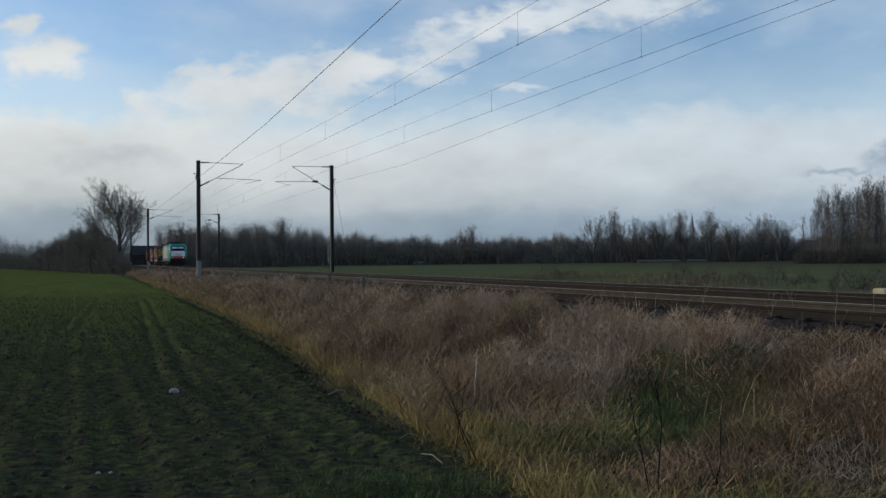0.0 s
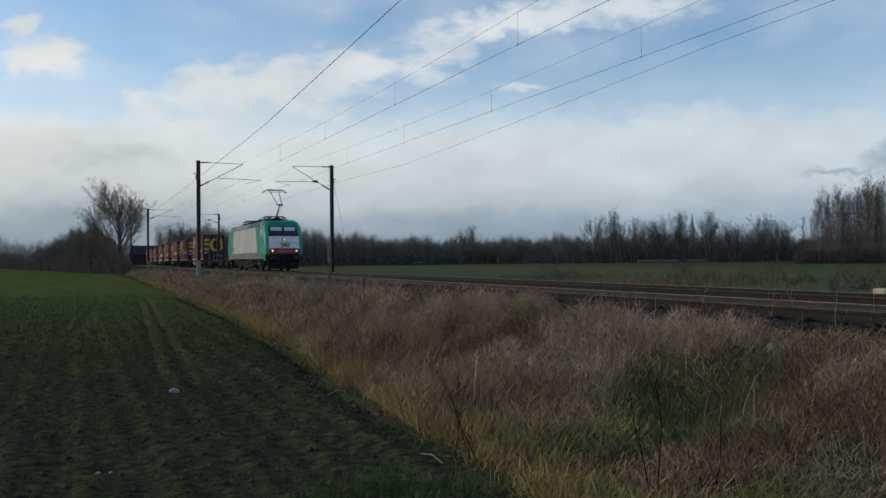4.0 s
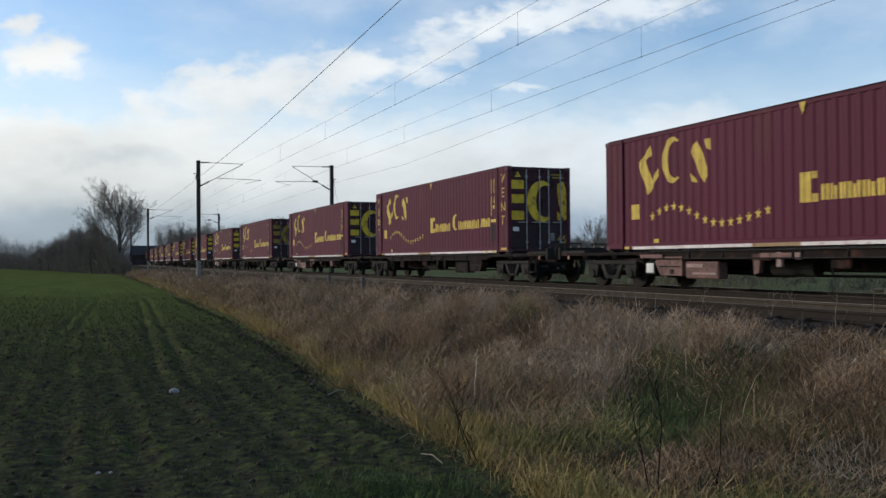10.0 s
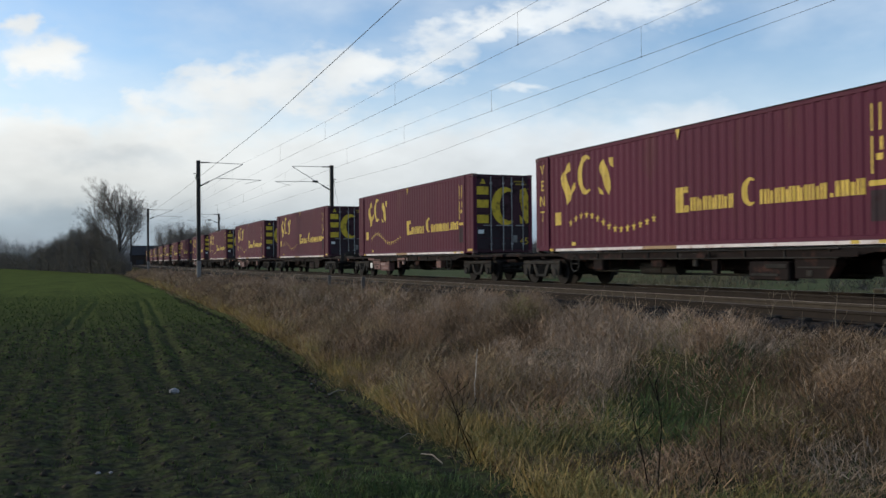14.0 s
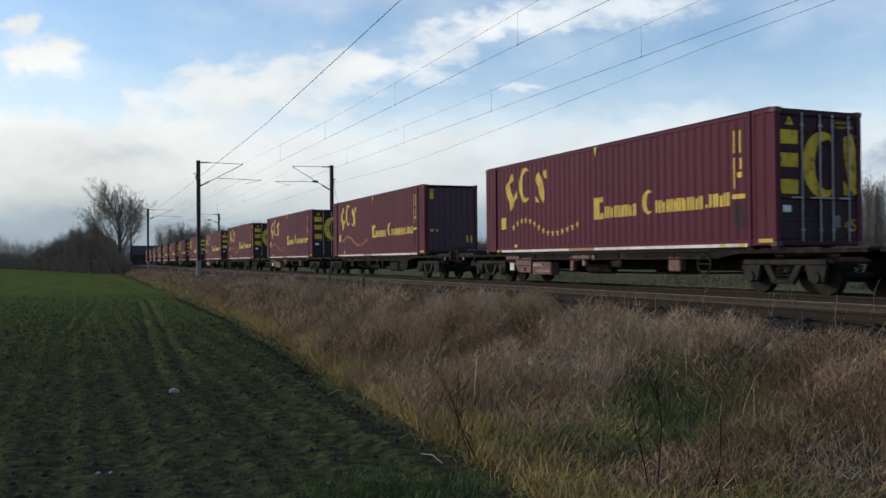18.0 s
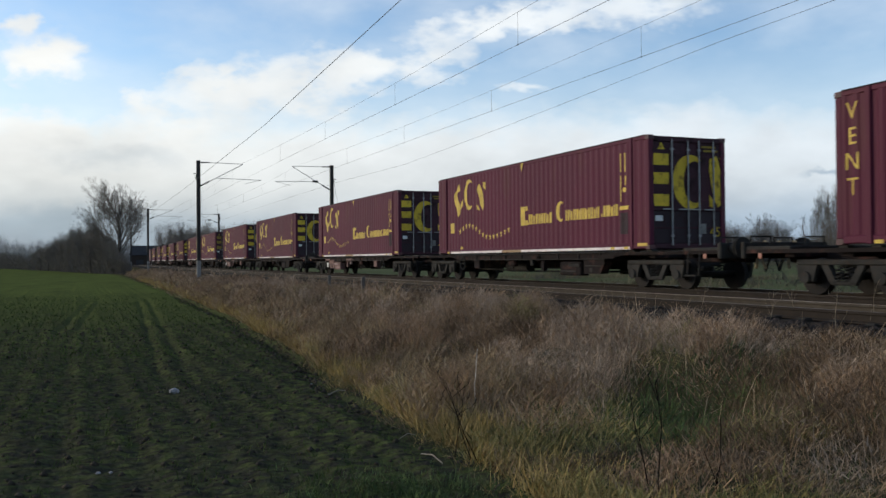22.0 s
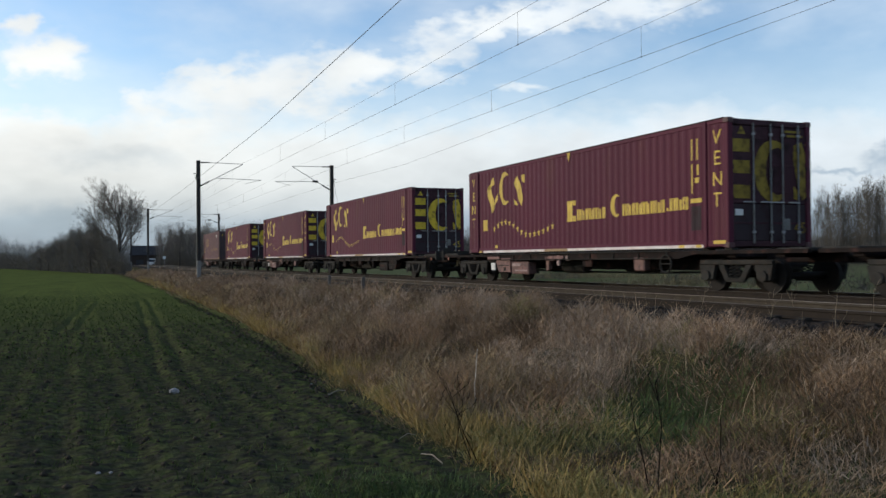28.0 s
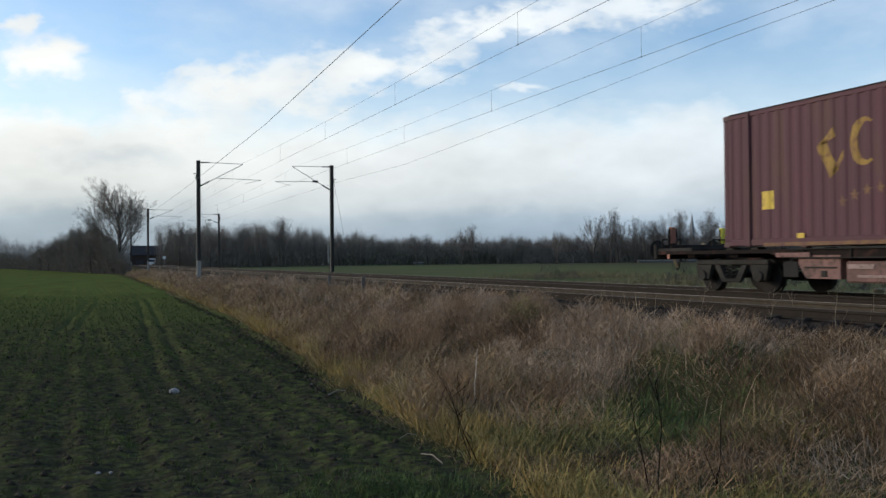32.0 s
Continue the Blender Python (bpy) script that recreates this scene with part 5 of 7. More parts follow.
    for x, w, z, h, mt in ((-2.6, 0.7, 0.52, 0.55, GRIME), (-1.75, 0.5, 0.58, 0.45, GRIME), (-0.7, 1.1, 0.46, 0.50, GRIME), (0.55, 0.9, 0.44, 0.50, BLACK), (1.6, 0.7, 0.50, 0.52, GRIME), (2.45, 0.55, 0.52, 0.50, GRIME), (3.05, 0.35, 0.60, 0.40, BLACK)):
        for y in (-1.12, 1.12):
            part("underfloor_case", Mesh().box((x, y, z), (w, 0.42, h), 0.04).box((x, y + math.copysign(0.215, y), z + h * 0.1), (w * 0.7, 0.03, h * 0.5), 0.01).tube((x - w * 0.5, y, 0.86), (x + w * 0.5, y, 0.86), 0.035, n=6), mt, L)
    for bx in (-5.2, 5.2):
        for x in (-2.0, -0.75, 0.75, 2.0):
            part("damper", Mesh().tube((bx + x, -1.22, 0.35), (bx + x * 0.93, -1.24, 0.98), 0.05, 0.035, 8).box((bx + x * 0.9, -1.2, 0.9), (0.16, 0.14, 0.16), 0.03), GRIME, L)
    part("underframe_box", Mesh().box((-2.5, -0.9, 0.7), (0.5, 0.5, 0.4), 0.05).tube((2.3, -1.1, 0.7), (2.9, -1.1, 0.7), 0.2, n=12), GRIME, L)
    return tagged(L, "turquoise and dirty white electric locomotive numbered 2903, pantograph raised", "locomotive")


def build_cab(L, sg):
    """One driving cab; sg: which end."""
    def X(x):
        return sg * x
    back = 0.45 if sg > 0 else -0.22
    levels = [(z, fx - back, fw - 0.15) for z, fx, fw in ((0.78, 9.05, 1.20), (1.31, 9.22, 1.27), (1.70, 9.22, 1.30), (2.16, 9.14, 1.29), (2.62, 8.98, 1.27), (3.42, 8.48, 1.20), (3.72, 8.22 if sg > 0 else 8.42, 1.08), (3.86, 7.75 if sg > 0 else 8.22, 0.95))]
    D = 0.0 if sg > 0 else 0.86       # the rear cab's door stands nearer to its end

    def knee(z, fx):
        return fx - (0.50 if sg > 0 else 0.36)
    side_w = {0.78: 1.40, 1.31: 1.475, 1.70: 1.48, 2.16: 1.483, 2.62: 1.483, 3.42: 1.478, 3.72: 1.37, 3.86: 1.20}
    cab = part("cab", Mesh().box((X(7.4), 0, 2.1), (1.3, 2.7, 2.0)), BLACK, L, "driving cab")

    def front(z0, z1, name, material, lab, grow=0.0, w0=1.0, out=0.0):
        lv = [l for l in levels if z0 - 1e-6 <= l[0] <= z1 + 1e-6]
        m = Mesh()
        for a, b in zip(lv[:-1], lv[1:]):
            vs = []
            for z, fx, fw in (a, b):
                for y in (-fw * w0, -fw * w0 * 0.5, 0, fw * w0 * 0.5, fw * w0):
                    bow = 0.07 * (1 - (y / fw) ** 2)
                    vs.append((X(fx + bow + out), y, z))
            m.add(vs, [(i, i + 1, i + 6, i + 5) for i in range(4)])
        return part(name, m, material, cab, lab)
    front(1.31, 1.70, "front_red_panel", FACE_RED, "dark red front band")
    front(1.70, 2.62, "front_white_panel", FACE_WHITE, "white front panel")
    front(2.62, 3.42, "windscreen_surround", BLACK, "black windscreen surround")
    front(3.42, 3.86, "front_visor", TEAL, "turquoise front brow")
    # corner pillars and sides, turquoise
    m = Mesh()
    for a, b in zip(levels[:-1], levels[1:]):
        for s2 in (-1, 1):
            vs = []
            for z, fx, fw in (a, b):
                w = side_w[z]
                vs += [(X(fx), s2 * fw, z), (X(fx - 0.16), s2 * (fw + (w - fw) * 0.55), z), (X(knee(z, fx)), s2 * w, z), (X(6.77), s2 * (1.487 if z < 3.5 else w), z)]
            if a[0] < 1.0:
                m.add(vs[:3] + vs[4:7], [(0, 1, 4, 3), (1, 2, 5, 4)])
                m.add([(X(8.65), s2 * 1.41, 0.78), (X(7.6), s2 * 1.45, 1.0), (X(7.6), s2 * 1.47, 1.31), (X(8.8), s2 * 1.45, 1.31)], [(0, 1, 2, 3)])
            else:
                m.add(vs, [(0, 1, 5, 4), (1, 2, 6, 5), (2, 3, 7, 6)])
    top = levels[-1]
    m.add([(X(top[1] + 0.1), 0.95, 3.86), (X(top[1] + 0.1), -0.95, 3.86), (X(6.77), -1.20, 3.86), (X(6.77), 1.20, 3.86)], [(0, 1, 2, 3)])
    part("cab_shell", m, TEAL, cab, "turquoise painted cab side and roof", "merge")
    part("cab_rear_edge", Mesh().prism([(-1.487, 1.0), (1.487, 1.0), (1.487, 3.42), (1.37, 3.72), (1.20, 3.86), (-1.20, 3.86), (-1.37, 3.72), (-1.487, 3.42)], 0, X(6.70), X(6.78)), TEAL, cab)
    def F(x):
        return sg * (x - back)
    for s2 in (-1, 1):
        # windscreen panes with lowered pale blinds
        def pane(z0, z1, y0, y1, out):
            def fx(z):
                t = (z - 2.62) / 0.80
                return 8.98 + (8.48 - 8.98) * t
            vs = []
            for z in (z0, z1):
                for k in range(5):
                    y = y0 + (y1 - y0) * k / 4
                    vs.append((F(fx(z) + 0.07 * (1 - (y / 1.10) ** 2) + out), y, z))
            return Mesh().add(vs, [(i, i + 1, i + 6, i + 5) for i in range(4)])
        g = part("windscreen_pane", pane(2.70, 3.36, s2 * 0.05, s2 * 0.98, 0.012), GLASS, cab, "dark sloping windscreen pane")
        part("sun_blind", pane(3.05, 3.33, s2 * 0.09, s2 * 0.92, 0.018), BLIND, g, "pale lowered sun blind")
        part("wiper", Mesh().path([(F(9.12), s2 * 0.55, 2.52), (F(9.08), s2 * 0.70, 2.74), (F(8.94), s2 * 0.45, 3.0)], 0.014), RUBBER, cab)
        part("mirror_camera", Mesh().box((F(9.12), s2 * 0.72, 2.50), (0.08, 0.11, 0.06), 0.02), BLACK, cab)
        hl = part("headlight", Mesh().tube((F(9.20), s2 * 0.90, 1.52), (F(9.31), s2 * 0.90, 1.52), 0.17, 0.16, 18), BLACK, cab)
        part("headlight_lens", Mesh().tube((F(9.31), s2 * 0.90, 1.52), (F(9.325), s2 * 0.90, 1.52), 0.085, 0.078, 18), HEADLAMP if sg > 0 else GLASS, hl, "warm glowing headlamp" if sg > 0 else "unlit lamp")
        # cab side window, door, rails
        y = s2 * 1.480
        wn = part("cab_side_window", Mesh().prism([(X(7.30 + D * 0.82), 2.62), (X(7.72 + D * 0.82), 2.62), (X(7.80 + D * 0.82), 2.72), (X(7.72 + D * 0.82), 3.16), (X(7.62 + D * 0.82), 3.26), (X(7.36 + D * 0.82), 3.26), (X(7.28 + D * 0.82), 3.16)], 1, y, y + s2 * 0.012), RUBBER, cab, "rubber framed side window")
        part("pane", Mesh().prism([(X(7.36 + D * 0.82), 2.68), (X(7.68 + D * 0.82), 2.68), (X(7.74 + D * 0.82), 2.75), (X(7.67 + D * 0.82), 3.12), (X(7.60 + D * 0.82), 3.20), (X(7.40 + D * 0.82), 3.20), (X(7.35 + D * 0.82), 3.13)], 1, y + s2 * 0.012, y + s2 * 0.018), BLIND, wn, "pale cab window pane")
        dr = part("cab_door", Mesh().box((X(6.55 + D), s2 * 1.486, 2.35), (0.62, 0.012, 2.05), 0.004), TEAL, cab, "turquoise cab door")
        part("door_handle", Mesh().box((X(6.72 + D), s2 * 1.50, 2.0), (0.2, 0.03, 0.05), 0.01).box((X(6.72 + D), s2 * 1.50, 2.65), (0.2, 0.03, 0.05), 0.01), ROD, dr)
        for xx in (6.16, 7.02):
            part("grab_rail", Mesh().path([(X(xx + D), s2 * 1.49, 1.35), (X(xx + D), s2 * 1.56, 1.42), (X(xx + D), s2 * 1.56, 3.36), (X(xx + D), s2 * 1.49, 3.42)], 0.028), CREAM, cab, "pale grab rail beside the door")
        stp = Mesh().box((X(6.55 + D), s2 * 1.42, 0.92), (0.50, 0.05, 0.30), 0.01)
        part("step_recess", stp, BLACK, cab)
        for z in (0.32, 0.58, 0.84, 1.08):
            part("step", Mesh().box((X(6.55 + D), s2 * 1.46, z), (0.46, 0.12, 0.03), 0.008), ROD, cab)
        part("step_bar", Mesh().box((X(6.34 + D), s2 * 1.44, 0.62), (0.04, 0.04, 0.66)).box((X(6.76 + D), s2 * 1.44, 0.62), (0.04, 0.04, 0.66)), BLACK, cab)
        part("cab_vent", Mesh().box((X(7.75 + D * 0.95), s2 * 1.475, 1.22), (0.28, 0.03, 0.18), 0.01), BLACK, cab)
        part("cab_skirt", Mesh().box((X(7.33 + D * 0.40), s2 * 1.466, 1.17), (1.26 + D * 0.8, 0.035, 0.48), 0.01), LOCO_GREY, cab)
        bf = part("buffer", Mesh().box((F(9.15), s2 * 0.875, 1.02), (0.25, 0.5, 0.42), 0.04).tube((F(9.2), s2 * 0.875, 1.03), (F(9.48), s2 * 0.875, 1.03), 0.11, n=14), BLACK, L)
        part("buffer_head", Mesh().box((F(9.5), s2 * 0.875, 1.03), (0.06, 0.55, 0.38), 0.03), GRIME, bf)
    part("top_headlight", Mesh().tube((F(9.12), 0, 2.36), (F(9.24), 0, 2.36), 0.14, 0.13, 18), LOCO_GREY, cab)
    part("top_lens", Mesh().tube((F(9.24), 0, 2.36), (F(9.255), 0, 2.36), 0.07, 0.065, 18), HEADLAMP if sg > 0 else GLASS, cab, "warm glowing top lamp" if sg > 0 else "unlit lamp")
    for z in (2.16, 1.72):
        part("front_grip", Mesh().path([(F(9.30), -0.92, z), (F(9.33), -0.9, z), (F(9.38), 0, z), (F(9.33), 0.9, z), (F(9.30), 0.92, z)], 0.012), NUMBER, cab)
    part("red_band_marks", Mesh().box((F(9.305), -0.35, 1.50), (0.01, 0.10, 0.12)).box((F(9.305), -0.1, 1.50), (0.01, 0.22, 0.10)).box((F(9.305), 0.2, 1.50), (0.01, 0.24, 0.10)).box((F(9.305), 0.48, 1.50), (0.01, 0.10, 0.10)), PALE, cab, "small pale lettering bars")
    turn = Matrix(((0, 0, 1, 0), (1, 0, 0, 0), (0, 1, 0, 0), (0, 0, 0, 1))) if sg > 0 else Matrix(((0, 0, -1, 0), (-1, 0, 0, 0), (0, 1, 0, 0), (0, 0, 0, 1)))
    part("front_number", letters("front_number", "2903", 0.35, NUMBER, Matrix.Translation((F(9.30), 0.05, 1.93)) @ turn, 0.02), NUMBER, cab, "dark running number 2903")
    part("front_apron", Mesh().box((F(9.0), 0, 1.02), (0.30, 2.5, 0.56), 0.05).prism([(-1.25, 0.8), (1.25, 0.8), (1.1, 0.18), (-1.1, 0.18)], 0, F(8.7), F(8.95)), BLACK, L, "black front apron")
    part("coupling_hook", Mesh().box((F(9.3), 0, 1.0), (0.35, 0.12, 0.16), 0.03).path([(F(9.35), 0, 0.95), (F(9.45), 0, 0.65), (F(9.3), 0, 0.5)], 0.04).path([(F(9.2), 0.35, 0.9), (F(9.38), 0.4, 0.5), (F(9.2), 0.42, 0.35)], 0.03), GRIME, L)
    if sg > 0:
        up = Matrix(((1, 0, 0, 0), (0, 0, -1, 0), (0, 1, 0, 0), (0, 0, 0, 1)))
        part("cab_digit", letters("cab_digit", "2", 0.24, FACE_WHITE, Matrix.Translation((7.62, -1.492, 1.66)) @ up, 0.003), FACE_WHITE, cab, "small white cab end number 2")
    for s2 in (-1, 1):
        part("corner_fairing", Mesh().prism([(X(7.98), 1.62), (X(8.20), 1.58), (X(8.24), 2.05), (X(8.10), 2.55), (X(7.98), 2.40)], 1, s2 * 1.478, s2 * 1.500), TEAL, cab, "turquoise fairing at the cab corner")
        part("corner_grip", Mesh().path([(F(9.0), s2 * 1.24, 1.75), (F(9.06), s2 * 1.27, 1.85), (F(8.96), s2 * 1.27, 2.55), (F(8.88), s2 * 1.22, 2.62)], 0.016), NUMBER, cab)
        part("brake_hose", Mesh().path([(F(9.12), s2 * 0.45, 1.0), (F(9.32), s2 * 0.47, 0.85), (F(9.34), s2 * 0.48, 0.55), (F(9.2), s2 * 0.45, 0.42)], 0.032), RUBBER, L, "black hanging brake hose")
        part("plough_bracket", Mesh().box((F(8.98), s2 * 0.62, 0.32), (0.10, 0.12, 0.40), 0.02), GRIME, L)
    part("roof_horn", Mesh().tube((X(7.3), -0.3, 3.86), (X(7.3), -0.3, 4.1), 0.07, 0.05, 10), BLACK, cab)
    part("roof_aerial", Mesh().box((X(7.15), 0.5, 3.92), (0.15, 0.12, 0.14), 0.03), BLACK, cab)


# ---- putting the train together: distances behind the first container's front ----
PAIR, LINK, LOCO_AHEAD = 18.374, 19.549, 39.81


def front_of(n):
    m = n - 1
    return LINK * ((m + 1) // 2) + PAIR * (m // 2)


TRAIN = []        # (thing, distance of its centre, height, turn)


def build_train():
    loco = build_loco()
    TRAIN.append((loco, -LOCO_AHEAD + 8.4, RAIL, 0))
    even, odd = build_wagon(True), build_wagon()
    VENTS = (2, 4, 8, 12, 16, 17, 23, 25, 27)
    plain, vented = build_container(False, "doors"), build_container(True, "doors")
    grimy, grimy_vented = build_container(False, "doors", dirty=True), build_container(True, "doors", dirty=True)
    for g in (grimy, grimy_vented):
        tagged(g, "maroon corrugated steel container with a grimy faded door end")
    special = {14: build_container(False, "plain"), 29: build_container(False, "brown", FADED, YELLOW_FADE, True)}
    used = set()
    eye4 = Matrix.Identity(4)
    for n in range(0, 30):
        centre = front_of(n) + HL if n else HL - PAIR
        w = (even, odd)[n] if n < 2 else copy_thing((even, odd)[n % 2], eye4)
        if n == 0:
            tagged(w, "empty grimy low container flat wagon behind the locomotive")
        elif n == 1:
            tagged(w, "grimy low container flat wagon with rust-red sills")
        if n == 29:       # no enamel plates on the last wagon
            for o in [o for o in w.children if o.name.startswith("label_plate")]:
                bpy.data.objects.remove(o)
        TRAIN.append((w, centre, RAIL, 0 if n % 2 == 0 else 180))
        if n == 0:
            continue
        if n in special:
            c = special[n]
        else:
            proto = grimy_vented if n == 25 else grimy if n in (6, 22) else vented if n in VENTS else plain
            c = proto if proto not in used else copy_thing(proto, eye4)
            used.add(proto)
        if n == 17:
            part("paper_label", Mesh().tube((HL - 0.022, -0.80, 1.24), (HL - 0.014, -0.80, 1.24), 0.14, n=8), DISC, c, "white paper label on the door")
            part("paper_label", Mesh().box((HL - 0.018, -0.30, 1.24), (0.008, 0.24, 0.30)), DISC, c, "white paper label on the door")
        elif n == 22:
            part("paper_label", decal([rect(a2x(1.19), a2x(1.13), 0.66, 0.96), rect(a2x(1.26), a2x(1.06), 0.78, 0.86)], -HW - 0.006, -0.004), DISC, c, "white cross sticker")
        elif n == 6:
            part("paper_label", decal([rect(a2x(1.18), a2x(1.12), 0.66, 0.94)], -HW - 0.006, -0.004), DISC, c, "white paper sticker")
        TRAIN.append((c, centre, RAIL + 0.983, 0))
    # tail lamps on the last wagon
    for y, back, material, lab in ((-1.0, 8.98, TAIL_RED, "orange and red tail plate on the last wagon"), (0.95, 9.42, LIME, "yellow tail lamp on the last wagon")):
        t = thing("tail_lamp" if material is LIME else "tail_plate")
        part("bracket", Mesh().box((0, 0, 0.12), (0.05, 0.06, 0.24), 0.01).box((0.02, 0, 0.28), (0.04, 0.26, 0.4), 0.01), GRIME, t)
        part("face", Mesh().box((0.02, 0, 0.32), (0.09, 0.15 if material is TAIL_RED else 0.22, 0.40), 0.01), material, t)
        tagged(t, lab, "tail lamp")
        TRAIN.append((t, front_of(29) + HL + back, RAIL + 1.0, 0, y))


build_train()


def motions():
    gone = [(0, -197.78), (1, -174.63), (2, -151.2), (3, -128.05), (3.5, -116.69), (6, -59.69), (7, -37.14), (8, -14.09), (9, 9.13), (10, 31.48), (11, 54.57), (12, 77.54), (13, 99.87), (14, 122.98),
            (17, 191.28), (18, 213.61), (19, 236.6), (20, 259.66), (21, 281.83), (22, 304.7), (23, 326.95), (24, 349.83), (25, 372.75), (28, 439.73), (29, 462.32), (30, 485.22), (31, 506.98), (32, 529.15)]
    for ob, centre, z, turn, *y in TRAIN:
        walk(ob, [(t, on_track(centre - d, FAR, z, turn) @ pose(0, y[0] if y else 0, 0)) for t, d in gone])


# ---- grass and field plants ----
GRASS_DRY = mat("dry_grass", (0.34, 0.25, 0.15), (0.13, 0.10, 0.06), 0.85, scale=0.55,
                island=[(0.1861, 0.1119, 0.0649), (0.3345, 0.1987, 0.1135), (0.4909, 0.3064, 0.1756), (0.2514, 0.1480, 0.0853), (0.6130, 0.4143, 0.2463)], bump=0.0, spec=0.2)
GRASS_EDGE = mat("yellow_edge_grass", (0.36, 0.27, 0.12), (0.22, 0.16, 0.07), 0.85, scale=1.2,
                 island=[(0.1963, 0.1567, 0.0426), (0.4243, 0.2919, 0.0940), (0.5762, 0.3955, 0.1425), (0.3229, 0.2284, 0.0637), (0.6437, 0.4590, 0.1909)], bump=0.0, spec=0.2)
GRASS_GREEN = mat("green_grass", (0.05, 0.085, 0.02), (0.03, 0.05, 0.015), 0.8, scale=1.5,
                  island=[(0.0360, 0.0636, 0.0187), (0.0765, 0.1219, 0.0340), (0.1665, 0.2173, 0.0680)], bump=0.0, spec=0.2)
REED = mat("dull_brown_reed", (0.14, 0.115, 0.07), (0.09, 0.08, 0.045), 0.9, scale=0.4, island=[(0.11, 0.10, 0.055), (0.18, 0.145, 0.085), (0.25, 0.20, 0.12)], bump=0.0, spec=0.1)
STRAW_PALE = mat("pale_broken_straw", (0.52, 0.43, 0.30), (0.36, 0.28, 0.19), 0.85, scale=1.2, island=[(0.2736, 0.1918, 0.1181), (0.4256, 0.3268, 0.2099), (0.4864, 0.3907, 0.2624)], bump=0.0, spec=0.2)
WHEAT = mat("young_wheat", (0.04, 0.085, 0.015), (0.022, 0.048, 0.010), 0.75, scale=0.6,
            island=[(0.0260, 0.0400, 0.0112), (0.0500, 0.0740, 0.0192), (0.0880, 0.1180, 0.0288)], bump=0.0, spec=0.05)
CLOD = mat("soil_clod", (0.045, 0.038, 0.03), (0.03, 0.026, 0.021), 0.95, scale=4, island=[(0.0386, 0.0325, 0.0247), (0.0544, 0.0465, 0.0348), (0.0832, 0.0710, 0.0533)], bump=0.3, spec=0.03)
GRASS_TAN = mat("straw_coloured_grass", (0.34, 0.25, 0.15), (0.20, 0.145, 0.085), 0.85, scale=0.8,
                island=[(0.2408, 0.1643, 0.0865), (0.4161, 0.2852, 0.1466), (0.5454, 0.3921, 0.2083), (0.6289, 0.4748, 0.2755)], bump=0.0, spec=0.15)
GRASS_DARK = mat("dark_withered_grass", (0.12, 0.085, 0.06), (0.07, 0.052, 0.036), 0.9, scale=0.8,
                 island=[(0.0998, 0.0652, 0.0393), (0.1410, 0.0917, 0.0540), (0.1930, 0.1249, 0.0740), (0.2590, 0.1770, 0.1059)], bump=0.0, spec=0.1)
GRASS_GREY = mat("bleached_grey_grass", (0.30, 0.245, 0.20), (0.18, 0.145, 0.115), 0.9, scale=0.8, island=[(0.2503, 0.1746, 0.1182), (0.4253, 0.2999, 0.2003), (0.5576, 0.4044, 0.2751), (0.6524, 0.4796, 0.3323)], bump=0.0, spec=0.1)
GRASS_OLIVE = mat("olive_grass", (0.12, 0.11, 0.045), (0.07, 0.068, 0.028), 0.85, scale=0.8,
                  island=[(0.1534, 0.1422, 0.0491), (0.2416, 0.2154, 0.0723), (0.3445, 0.2828, 0.1012), (0.5649, 0.4182, 0.1822)], bump=0.0, spec=0.1)
RNG = np.random.default_rng(11)


def tri_mesh(name, verts, tris, material):
    me = bpy.data.meshes.new(name)
    nv, nt = len(verts), len(tris)
    me.vertices.add(nv)
    me.vertices.foreach_set("co", np.asarray(verts, np.float32).ravel())
    me.loops.add(nt * 3)
    me.loops.foreach_set("vertex_index", np.asarray(tris, np.int32).ravel())
    me.polygons.add(nt)
    me.polygons.foreach_set("loop_start", np.arange(0, nt * 3, 3, dtype=np.int32))
    me.update(calc_edges=True)
    me.materials.append(material)
    return me


def spots(n, lo, hi, s_lo, s_hi, power=1.0):
    s = s_lo + (s_hi - s_lo) * RNG.random(n) ** power
    lat = lo + (hi - lo) * RNG.random(n)
    return lat, s


def field_noise(lat, s, scale, seed):
    """Cheap smooth noise for arrays."""
    r = np.random.default_rng(seed)
    v = np.zeros_like(lat)
    for k in range(7):
        a, b, c = r.normal(size=3)
        v += np.sin((a * lat + b * s) * scale * (1 + 0.35 * k) + c * 9)
    return v / 3.2


def on_ground(lat, s):
    z = np.array([ground_z(a, b) for a, b in zip(lat, s)])
    o = np.array([bend(b) for b in s])
    return np.stack([NX * (lat + o) + DX * s, NY * (lat + o) + DY * s, z], 1)


